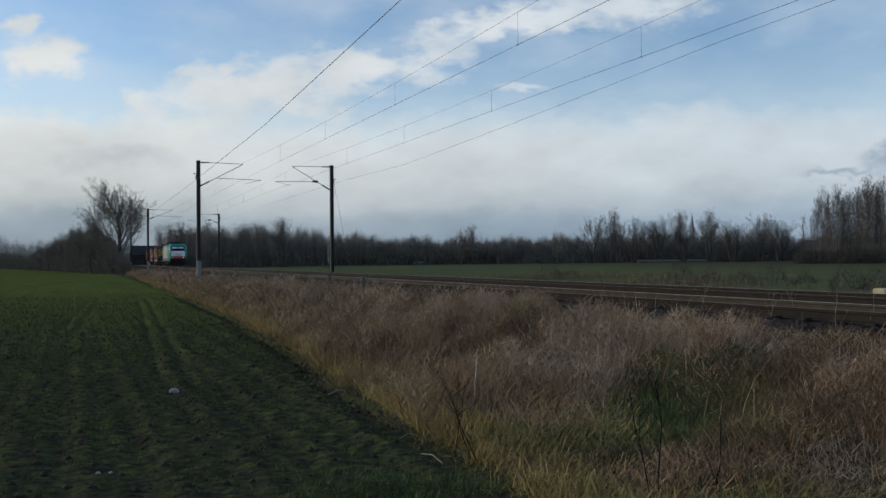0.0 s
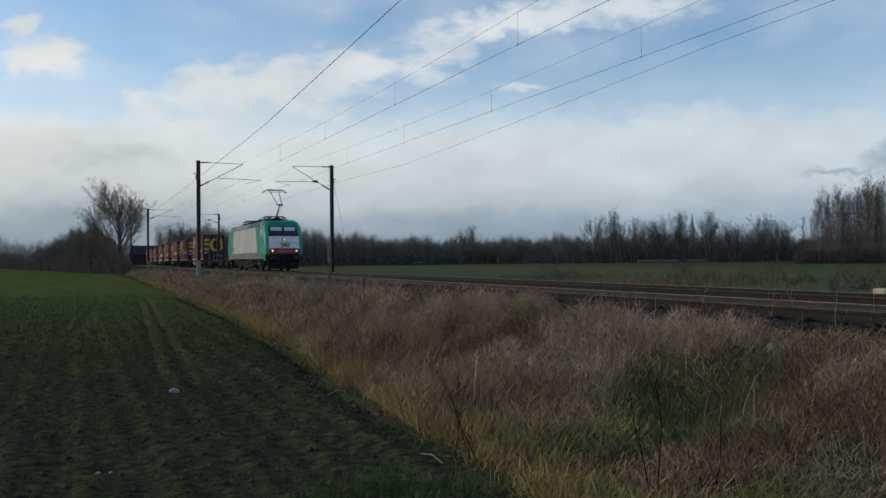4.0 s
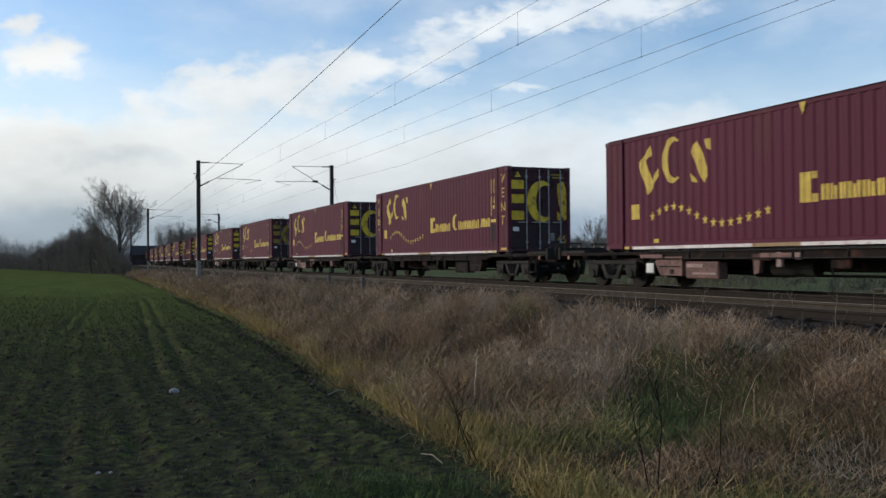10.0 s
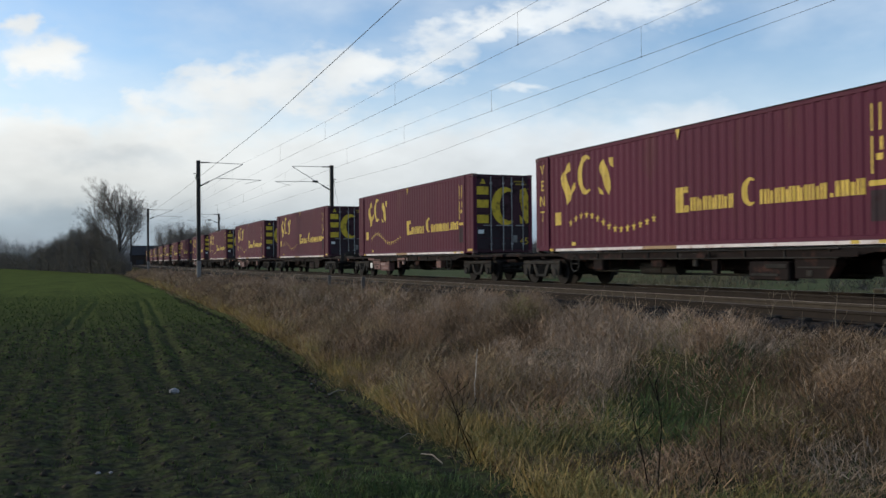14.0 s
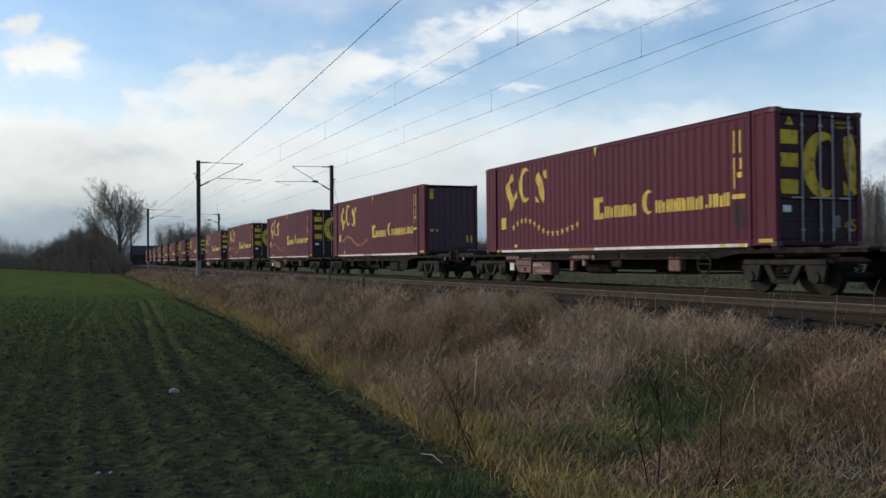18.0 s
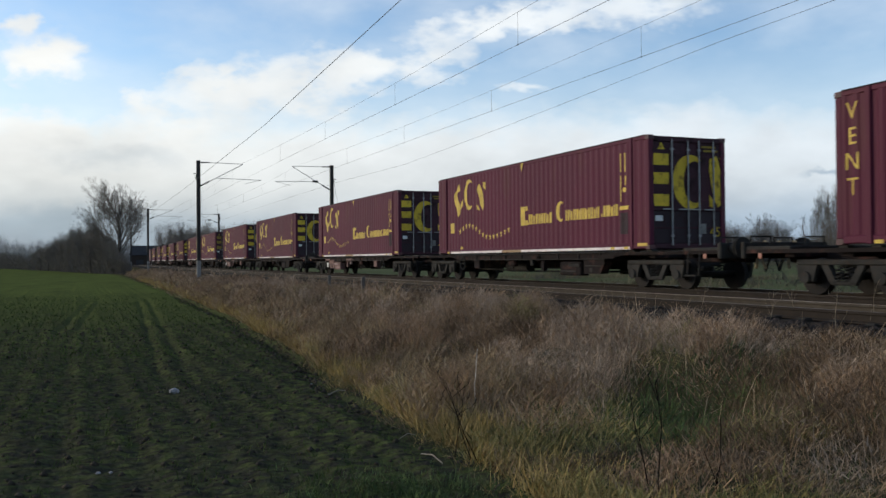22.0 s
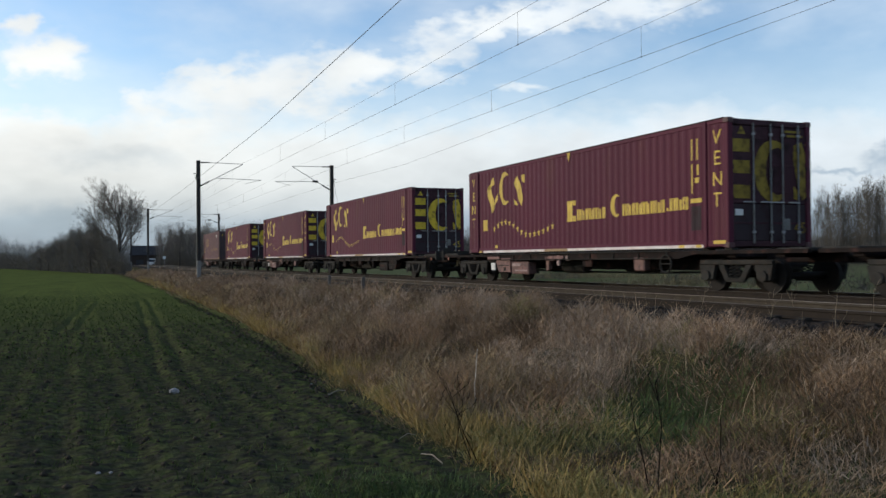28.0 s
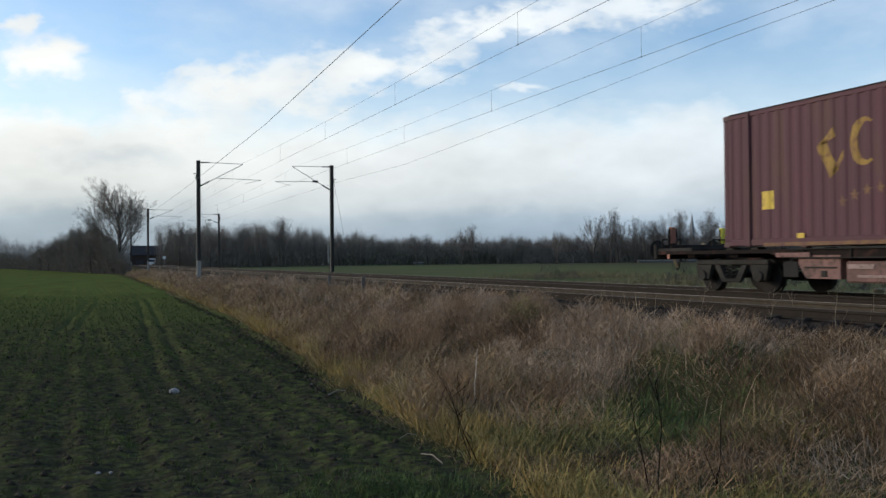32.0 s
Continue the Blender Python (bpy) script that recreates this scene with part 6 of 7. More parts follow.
def blades(name, lat, s, height, width, bend_over, material, label, swirl=1.0, outward=None, segs=2, upright=0.15, lift=None):
    """Curved grass blades that arch over; outward: the way each leans from its tussock; bend_over: radians at the tip."""
    n = len(lat)
    base = on_ground(lat, s)
    base[:, 2] += -0.02 if lift is None else lift
    flow = field_noise(lat, s, 2.2, 5) * 1.5 * swirl + RNG.normal(size=n) * 1.6
    lx, ly = np.cos(flow), np.sin(flow)
    if outward is not None:
        lx, ly = 0.6 * lx + outward[0], 0.6 * ly + outward[1]
    k = np.maximum(np.hypot(lx, ly), 0.2)
    lx, ly = lx / k, ly / k
    ln = height * (0.45 + 0.75 * RNG.random(n))
    th = upright + np.abs(RNG.normal(size=n)) * 0.28
    bend_ = bend_over * RNG.random(n) ** 1.3
    az = RNG.random(n) * math.pi
    w = (width * (0.6 + 0.8 * RNG.random(n)))[:, None] * np.stack([np.cos(az), np.sin(az), np.zeros(n)], 1) * 0.5
    p, rows = base, [base - w, base + w]
    for i in range(segs):
        a_ = th + bend_ * ((i + 0.6) / segs) ** 1.3
        step = ln / segs * (1.15 - 0.3 * i / segs)
        p = p + np.stack([lx * np.sin(a_) * step, ly * np.sin(a_) * step, np.cos(a_) * step], 1)
        if i < segs - 1:
            rows += [p - w * (0.95 - 0.3 * i), p + w * (0.95 - 0.3 * i)]
    rows.append(p)
    m = len(rows)
    v = np.stack(rows, 1).reshape(-1, 3)
    f = []
    for i in range(segs - 1):
        f += [(2 * i, 2 * i + 1, 2 * i + 3), (2 * i, 2 * i + 3, 2 * i + 2)]
    f.append((m - 3, m - 2, m - 1))
    tr = ((np.arange(n) * m)[:, None, None] + np.array(f)[None]).reshape(-1, 3)
    return tagged(new(name, tri_mesh(name, v, tr, material)), label, kind="stuff")


def edges(s):
    return np.array([edge_lat(x) for x in s])


def camera_polar(lat, s):
    """World y, and x over y: depth and bearing from the camera at the origin."""
    x, y = NX * lat + DX * s, NY * lat + DY * s
    return y, x / np.maximum(y, 0.5)


def hollow(lat, s):
    y, u = camera_polar(lat, s)
    return np.exp(-(((u - 0.262) / 0.10) ** 2 + ((y - 8.8) / 1.6) ** 2) ** 1.3)


def sightline_dip(lat, s):
    """Lower growth between the camera and the hollow, so the hollow stays in view."""
    y, u = camera_polar(lat, s)
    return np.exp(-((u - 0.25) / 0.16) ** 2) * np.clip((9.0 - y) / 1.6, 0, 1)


def tussocks(name, lat, s, h, per, sig, width, bend_over, material, label, segs):
    m = len(lat)
    tilt = RNG.normal(size=(m, 2)) * 0.7
    dl, ds = RNG.normal(size=(2, m, per)) * sig
    ox = (NX * dl + DX * ds) / sig * 0.9 + tilt[:, :1]
    oy = (NY * dl + DY * ds) / sig * 0.9 + tilt[:, 1:]
    blades(name, (lat[:, None] + dl).ravel(), (s[:, None] + ds).ravel(), np.repeat(h, per), width, bend_over, material, label, 1.0, (ox.ravel(), oy.ravel()), segs)


def bank_height(lat, s, q):
    """How tall the matted growth of the bank stands."""
    patch = 0.6 * field_noise(lat, s, 1.1, 2) + 0.6 * field_noise(lat, s, 3.0, 3)
    h = 0.22 + 0.12 * np.clip(q / 1.2, 0, 1) + 0.10 * np.clip((q - 1.6) / 1.6, 0, 1) - 0.27 * np.clip((lat - 6.7) / 1.3, 0, 1) + 0.25 * patch
    h = np.where(s > 50, h * 0.85, h) * (1 - 0.75 * hollow(lat, s)) * (1 - 0.5 * sightline_dip(lat, s))
    return patch, np.clip(h, 0.08, 1.0) * np.clip(camera_polar(lat, s)[0] / 11.0, 0.62, 1.0)


def bank_kinds(lat, s, q):
    """Which growth stands where: olive, straw, dark, or the brown rest."""
    m = len(lat)
    yy, uu = camera_polar(lat, s)
    kind = 1.1 * field_noise(lat, s, 1.7, 71) + 0.28 * RNG.normal(size=m) - 0.75 * np.clip((uu - 0.30) / 0.1, 0, 1) * np.clip((8.5 - yy) / 1.5, 0, 1)
    damp = field_noise(lat, s, 1.3, 72) + 0.25 * RNG.normal(size=m) + 0.5 * np.clip(1.2 - q, 0, 1.0) - 0.35 + 0.8 * sightline_dip(lat, s) + 1.0 * hollow(lat, s)
    olive = (damp > np.where(yy < 9.5, 0.62, 0.85)) & (s < 30)
    return ((olive, GRASS_OLIVE, 0.85, "olive green grass low on the bank"), (~olive & (kind > 0.60) & (q < 1.7), GRASS_TAN, 1.1, "straw coloured dry grass on the railway bank"),
            (~olive & (kind > 0.30) & (q >= 1.7), GRASS_GREY, 1.05, "bleached greyish grass high on the railway bank"),
            (~olive & (kind < -0.40), GRASS_DARK, 0.85, "dark withered grass on the railway bank"), (~olive & (kind <= np.where(q < 1.7, 0.60, 0.30)) & (kind >= -0.40), GRASS_DRY, 1.0, "matted dry brown grass on the railway bank"))


def build_grass():
    for n, per, a, b, w, sig, segs in ((4300, 34, -2.5, 18.0, 0.0058, 0.13, 3), (2300, 34, 17.5, 55.0, 0.011, 0.20, 2), (1800, 22, 54.0, 125.0, 0.032, 0.22, 2)):
        lat, s = spots(n, 2.7, 8.9, a, b)
        q = lat - edges(s)
        patch, h = bank_height(lat, s, q)
        keep = (q > 0.12) & (RNG.random(n) > 0.92 * hollow(lat, s)) & (RNG.random(n) < 0.72 + 0.55 * patch)
        lat, s, q, h = lat[keep], s[keep], q[keep], h[keep]
        h = np.clip(h + 0.07 * RNG.normal(size=len(h)), 0.08, 0.9)
        for sel, material, hh, lab in bank_kinds(lat, s, q):
            if sel.any():
                tussocks("dry_grass", lat[sel], s[sel], h[sel] * hh, per, sig, w, 2.9, material, lab, segs)
    # broken stems and blades matted into one another, at every height of the growth
    for n, a, b, w, ln in ((190000, -2.5, 18.0, 0.0052, 0.16), (95000, 16.0, 50.0, 0.011, 0.24), (26000, 48.0, 125.0, 0.030, 0.35)):
        lat, s = spots(n, 2.8, 8.9, a, b, 0.85)
        q = lat - edges(s)
        patch, h = bank_height(lat, s, q)
        keep = (q > 0.08) & (RNG.random(n) > 0.9 * hollow(lat, s)) & (RNG.random(n) < 0.80 + 0.5 * patch)
        lat, s, q, h = lat[keep], s[keep], q[keep], h[keep]
        near = np.clip(camera_polar(lat, s)[0] / 9.0, 0.6, 1.0)
        for sel, material, hh, lab in bank_kinds(lat, s, q):
            if sel.any():
                k = int(sel.sum())
                blades("matted_grass", lat[sel], s[sel], ln * near[sel] * (0.5 + RNG.random(k)), w, 1.6, material, lab, 2.5, None, 2, 0.55, h[sel] * hh * 0.95 * RNG.random(k) ** 0.7)
    # seed heads on thin upright stems along the top of the bank
    lat, s = spots(5200, 5.6, 8.5, 0.0, 40.0)
    keep = field_noise(lat, s, 1.4, 91) > 0.15 + 0.5 * RNG.random(5200)
    lat, s = lat[keep], s[keep]
    blades("seed_stems", lat, s, 0.45 + 0.25 * RNG.random(len(lat)), 0.006, 0.7, STRAW_PALE, "pale upright stems with dry seed heads", 1.0, None, 3, 0.05)
    # yellow and green tussocks low on the bank
    n = 1300
    lat, s = spots(n, 2.7, 5.4, -2.5, 14.0)
    q = lat - edges(s)
    keep = (q > 0.0) & (RNG.random(n) < 0.62 - 0.34 * q + 0.60 * field_noise(lat, s, 1.6, 12) - 0.5 * np.clip((camera_polar(lat, s)[1] - 0.15) / 0.12, 0, 1))
    lat, s = lat[keep], s[keep]
    half = RNG.random(len(lat)) < 0.38
    tussocks("olive_tussocks", lat[half], s[half], 0.18 + 0.14 * RNG.random(half.sum()), 50, 0.10, 0.005, 3.0, GRASS_OLIVE, "arching olive tussocks at the foot of the bank", 3)
    lat, s = lat[~half], s[~half]
    tussocks("edge_tussocks", lat, s, (0.20 + 0.16 * RNG.random(len(lat))) * (1 - 0.3 * sightline_dip(lat, s)), 50, 0.10, 0.005, 3.0, GRASS_EDGE, "arching yellow green tussocks at the foot of the bank", 3)
    # fallen pale straw on top
    lat, s = spots(10000, 3.0, 8.6, -2.0, 30.0)
    keep = (lat > edges(s) + 0.3) & (RNG.random(10000) > hollow(lat, s)) & (RNG.random(10000) < np.clip(camera_polar(lat, s)[0] / 10.0, 0.3, 1))
    lat, s = lat[keep], s[keep]
    blades("fallen_straw", lat, s, (0.26 + 0.34 * RNG.random(len(lat))) * np.clip(camera_polar(lat, s)[0] / 12.0, 0.5, 1.0), 0.0042, 2.2, STRAW_PALE, "pale broken straw lying across the tussocks", 1.5, None, 2, 0.35)
    for n, a, b, w in ((36000, -2.5, 26.0, 0.0095), (22000, 24.0, 90.0, 0.022)):
        s = a + (b - a) * RNG.random(n)
        lat = edges(s) + 0.05 + np.abs(RNG.normal(size=n)) * 0.32
        keep = RNG.random(n) < (0.6 + 0.55 * field_noise(lat, s, 0.9, 8)) * np.clip(0.45 + s / 18.0, 0.45, 1)
        lat, s = lat[keep], s[keep]
        blades("edge_grass", lat, s, (0.22 + 0.20 * RNG.random(len(lat))) * np.clip(s / 16.0, 0.6, 1.0), w, 2.2, GRASS_EDGE, "yellow green grass along the field edge", 0.6)
    n = 110000
    lat, s = spots(n, 3.0, 8.2, -2.5, 20.0)
    keep = RNG.random(n) < np.clip(1.1 * hollow(lat, s) + 0.06 * sightline_dip(lat, s) - 0.02 + 0.22 * field_noise(lat, s, 0.9, 21), 0, 1)
    keep &= lat > edges(s)
    lat, s = lat[keep], s[keep]
    blades("green_grass", lat, s, 0.10 + 0.16 * RNG.random(len(lat)), 0.0065, 2.6, GRASS_GREEN, "green grass growing in a hollow of the bank")
    x, y = -0.30 + 0.40 * RNG.normal(size=5000), 6.15 + 0.30 * RNG.normal(size=5000)
    blades("green_turf", NX * x + NY * y, DX * x + DY * y, 0.05 + 0.06 * RNG.random(5000), 0.005, 2.0, GRASS_GREEN, "low green turf at the field's edge")
    lat, s = spots(24000, 17.2, 24.0, 3.0, 75.0)
    keep = RNG.random(len(lat)) < 0.14 + 0.6 * field_noise(lat, s, 0.35, 31)
    lat, s = lat[keep], s[keep]
    blades("verge_grass", lat, s, 0.18 + 0.26 * RNG.random(len(lat)), 0.014, 1.2, REED, "rough brown grass beyond the far rails")
    # reeds in the meadow
    lat, s = spots(36000, 21.0, 48.0, 2.0, 75.0)
    keep = field_noise(lat, s, 0.16, 44) > 0.55 * RNG.random(len(lat)) - 0.05
    lat, s = lat[keep], s[keep]
    blades("meadow_reeds", lat, s, 0.3 + 0.45 * RNG.random(len(lat)), 0.02, 0.9, REED, "brown reeds in the meadow beyond the line")
    # wheat seedlings in drilled rows
    for n, lo, a, b, hgt, w in ((110000, -9.0, 3.0, 18.0, 0.065, 0.0065), (44000, -16.0, 16.0, 48.0, 0.09, 0.016)):
        lat, s = spots(n, lo, 4.8, a, b)
        lat = np.round(lat / 0.155) * 0.155 + RNG.normal(size=n) * 0.035
        cover = 0.40 + (0.24 + 0.26 * np.clip((11 - s) / 4, 0, 1)) * field_noise(lat, s * 0.8, 0.9, 61) + 0.55 * field_noise(lat, s, 3.4, 62) + 0.020 * np.maximum(s - 9, 0)
        u = lat - 0.055 * (s - 15)
        rut = np.clip((s - 11.5) / 3.5, 0, 1) * np.exp(-((u - 1.25) / 0.12) ** 2) + np.clip((s - 11.5) / 3.5, 0, 1) * np.exp(-((u - 1.64) / 0.12) ** 2) + (s > 22) * 0.8 * (np.exp(-((u + 0.75) / 0.12) ** 2) + np.exp(-((u + 0.36) / 0.12) ** 2))
        keep = (RNG.random(n) < (cover - 1.2 * rut) * np.clip((50 - s) / 22, 0, 1)) & (lat < edges(s) - np.where(s < 14, 0.05, 0.16))
        lat, s = lat[keep], s[keep]
        blades("wheat_seedlings", lat, s, hgt * (0.7 + 0.7 * RNG.random(len(lat))), w, 1.7, WHEAT, "young green wheat seedlings in rows on dark soil")
    # clods of earth
    n = 12000
    lat, s = spots(n, -9.0, 4.2, 3.2, 24.0)
    keep = lat < edges(s)
    lat, s = lat[keep], s[keep]
    # more of them, and larger, in the furrow along the grass
    s2 = 9.0 + 33 * RNG.random(1300) ** 1.3
    lat2 = edges(s2) - 0.24 + 0.17 * RNG.normal(size=1300)
    r = np.concatenate([0.008 + 0.032 * RNG.random(len(lat)) ** 3, 0.016 + 0.030 * RNG.random(1300) ** 2])
    lat, s = np.concatenate([lat, lat2]), np.concatenate([s, s2])
    n = len(lat)
    c = on_ground(lat, s)
    oct_ = np.array([(1, 0, 0), (-1, 0, 0), (0, 1, 0), (0, -1, 0), (0, 0, 0.75), (0, 0, -0.75)])
    v = c[:, None, :] + oct_[None] * r[:, None, None] * (0.7 + 0.6 * RNG.random((n, 6, 1)))
    f = np.array([(0, 2, 4), (2, 1, 4), (1, 3, 4), (3, 0, 4), (2, 0, 5), (1, 2, 5), (3, 1, 5), (0, 3, 5)])
    t = (np.arange(n) * 6)[:, None, None] + f[None]
    tagged(new("soil_clods", tri_mesh("soil_clods", v.reshape(-1, 3), t.reshape(-1, 3), CLOD)), "small dark clods of ploughed earth", kind="stuff")
    # ballast stones at the near shoulder
    n = 17000
    lat = 8.1 + 1.7 * RNG.random(n) ** 1.3
    s = -1 + 44 * RNG.random(n) ** 1.2
    z = np.interp(lat, [8.15, 8.35, 9.15, 9.8], [0.12, 0.34, RAIL - 0.20, RAIL - 0.19])
    c = np.stack([NX * lat + DX * s, NY * lat + DY * s, z], 1)
    r = 0.022 + 0.050 * RNG.random(n) ** 2
    v = c[:, None, :] + oct_[None] * r[:, None, None] * (0.7 + 0.6 * RNG.random((n, 6, 1)))
    t = (np.arange(n) * 6)[:, None, None] + f[None]
    tagged(new("ballast_stones", tri_mesh("ballast_stones", v.reshape(-1, 3), t.reshape(-1, 3), STONE)), "loose brown ballast stones on the shoulder", kind="stuff")


build_grass()


# ---- dead stalks, stones ----
def stalk(x, y, h, lean, twigs, material, label, seed, r=0.007):
    rnd = random.Random(seed)
    lat, s = NX * x + NY * y, DX * x + DY * y
    m = Mesh()
    p = Vector((0, 0, -0.05))
    pts = [p]
    for k in range(5):
        p = p + Vector((lean * h / 5 + rnd.uniform(-0.02, 0.02), rnd.uniform(-0.02, 0.02), h / 5 + 0.01))
        pts.append(p)
    for k in range(5):
        m.tube(pts[k], pts[k + 1], r * (1 - 0.14 * k), r * (1 - 0.14 * (k + 1)), 5)
    for k in range(twigs):
        a = pts[rnd.randint(1, 4)]
        b = a + Vector((rnd.uniform(-0.14, 0.14), rnd.uniform(-0.1, 0.1), rnd.uniform(0.06, 0.22)))
        m.tube(a, b, r * 0.6, r * 0.3, 4)
        m.tube(b, b + Vector((rnd.uniform(-0.05, 0.05), 0, 0.06)), r * 0.9, r * 0.2, 4)
    o = new("dead_stalk", m.data("dead_stalk", material))
    o.matrix_world = pose(x, y, ground_z(lat, s))
    tagged(o, label, "plant", "dead stalks in the grass")


WHITE_STEM = mat("bleached_stem", (0.62, 0.58, 0.50), (0.50, 0.46, 0.40), 0.8, scale=8, bump=0.0)
STRAW = mat("pale_straw", (0.26, 0.21, 0.15), (0.20, 0.16, 0.11), 0.8, scale=8, bump=0.0)
DARK_STEM = mat("dark_dead_stem", (0.018, 0.013, 0.011), (0.012, 0.009, 0.008), 0.95, scale=8, bump=0.0, spec=0.02)
for x, y, h, ln, tw, mt, lb in ((0.29, 7.07, 0.74, -0.42, 4, DARK_STEM, "dark dead weed stalk leaning over the grass"), (0.24, 7.2, 0.66, -0.36, 5, DARK_STEM, "dark dead weed stalk leaning over the grass"),
                                (0.08, 7.3, 0.60, 0.12, 6, DARK_STEM, "dark dead weed stalk with side twigs"), (0.335, 9.6, 0.62, 0.01, 0, WHITE_STEM, "single white dead stem standing in the grass"),
                                (1.42, 5.8, 0.82, 0.0, 5, DARK_STEM, "dark dead weed stalk with side twigs"), (1.78, 5.8, 0.42, 0.05, 3, DARK_STEM, "dark dead weed stalk with side twigs"),
                                (1.36, 5.75, 0.70, -0.22, 4, DARK_STEM, "dark dead weed stalk with side twigs"), (5.0, 13.5, 0.69, 0.15, 5, STRAW, "single pale straw stalk standing in the grass"),
                                (5.6, 13.9, 0.66, -0.12, 5, STRAW, "single pale straw stalk standing in the grass"), (5.2, 11.6, 0.63, 0.06, 4, STRAW, "single pale straw stalk standing in the grass"),
                                (6.0, 12.2, 0.66, -0.05, 4, STRAW, "single pale straw stalk standing in the grass"), (4.2, 14.6, 0.63, 0.2, 3, STRAW, "single pale straw stalk standing in the grass")):
    stalk(x, y, h, ln, tw, mt, lb, int(x * 100 + y * 10), 0.0055 if mt is DARK_STEM else 0.0075 if mt is WHITE_STEM else 0.0045)
def fallen_stick(a, b, h, r):
    """A pale broken stem lying on the ground between two places (x, y)."""
    o = new("fallen_stem", Mesh().path([(0, 0, 0), ((b[0] - a[0]) * 0.55, (b[1] - a[1]) * 0.5, h), (b[0] - a[0], b[1] - a[1], h * 0.6)], r, 5).data("fallen_stem", STRAW_STEM))
    o.matrix_world = pose(a[0], a[1], max(0.0, ground_z(NX * a[0] + NY * a[1], DX * a[0] + DY * a[1])) + r)
    tagged(o, "pale broken stem lying at the edge of the field", "plant", "fallen stems")


STRAW_STEM = mat("bleached_fallen_stem", (0.30, 0.26, 0.20), (0.18, 0.15, 0.12), 0.85, scale=8, bump=0.0)
fallen_stick((-0.42, 8.06), (-0.27, 8.11), 0.05, 0.004)
fallen_stick((-1.42, 10.75), (-1.22, 10.9), 0.04, 0.007)
fallen_stick((-0.20, 7.45), (-0.02, 7.0), 0.04, 0.005)
PEBBLE = mat("pale_stone", (0.34, 0.32, 0.31), (0.2, 0.19, 0.18), 0.8, scale=9, bump=0.3)
for x, y, r in ((-3.40, 11.05, 0.07), (-2.70, 6.85, 0.022), (-2.62, 6.9, 0.018), (-1.8, 11.9, 0.02)):
    rnd = random.Random(int(x * 50))
    bm = bmesh.new()
    bmesh.ops.create_icosphere(bm, subdivisions=2, radius=r)
    for v in bm.verts:
        v.co *= 0.8 + 0.35 * noise.noise(v.co * 18 + Vector((x, y, 0)))  + 0.1
        v.co.z *= 0.65
    me = bpy.data.meshes.new("field_stone")
    bm.to_mesh(me)
    bm.free()
    me.materials.append(PEBBLE)
    o = new("field_stone", me)
    o.matrix_world = pose(x, y, ground_z(NX * x + NY * y, DX * x + DY * y) + r * 0.3)
    tagged(o, "pale stone lying on the ploughed field", "stone", "stones on the field")


# ---- trees ----
def limbs_mesh(name, segs, material):
    vs, fs = [], []
    for a, b, r0, r1, n in segs:
        d = (b - a).normalized()
        x = d.orthogonal().normalized()
        y = d.cross(x)
        o = len(vs)
        for p, r in ((a, r0), (b, r1)):
            for i in range(n):
                t = 2 * math.pi * i / n
                vs.append(p + x * (r * math.cos(t)) + y * (r * math.sin(t)))
        for i in range(n):
            j = (i + 1) % n
            fs += [(o + i, o + j, o + n + j), (o + i, o + n + j, o + n + i)]
    return tri_mesh(name, [tuple(v) for v in vs], fs, material)


def bearing_x(px, y):
    """How far to the side a thing y metres ahead stands, by its bearing; 784 is straight ahead."""
    return (px - 784) / 1551.0 * y


def set_tree(t, x, y, turn, z=0.0, sc=1.0):
    t.matrix_world = pose(x, y, z, 0, 0, turn) @ Matrix.Diagonal((sc, sc, sc, 1))


def branch(rnd, segs, p, d, length, r, depth, spread, up, fine, ratio):
    """One limb in bent pieces that forks at its end and sends a twig from its middle."""
    k = 3 if depth > 2 else 2 if depth > 1 else 1
    for i in range(k):
        d = (d + Vector((rnd.gauss(0, 1), rnd.gauss(0, 1), rnd.gauss(0, 0.5))) * 0.10 + Vector((0, 0, up * 0.08))).normalized()
        q = p + d * (length / k)
        r1 = max(r * (1 - 0.30 / k), fine)
        segs.append((p, q, r, r1, 5 if r > 0.05 else 3))
        if depth > 0 and (i < k - 1 or k == 1) and rnd.random() < 0.75:
            side = Vector((rnd.gauss(0, 1), rnd.gauss(0, 1), rnd.gauss(0, 0.4)))
            side = (side - d * side.dot(d)).normalized()
            branch(rnd, segs, q, (d + side * spread * 1.3).normalized(), length * ratio * rnd.uniform(0.55, 0.85), max(r1 * 0.5, fine), min(depth - 1, 3), spread, up, fine, ratio)
        p, r = q, r1
    if depth <= 0:
        return
    az = rnd.random() * 6.28
    x = d.orthogonal().normalized()
    y = d.cross(x)
    for c in range(2 if rnd.random() < 0.7 else 3):
        a = az + c * 2.6 + rnd.gauss(0, 0.4)
        side = x * math.cos(a) + y * math.sin(a)
        nd = (d + side * spread * rnd.uniform(0.55, 1.15) + Vector((0, 0, up * 0.10))).normalized()
        branch(rnd, segs, p, nd, length * ratio * rnd.uniform(0.8, 1.15), max(r * rnd.uniform(0.6, 0.78), fine), depth - 1, spread, up, fine, ratio)


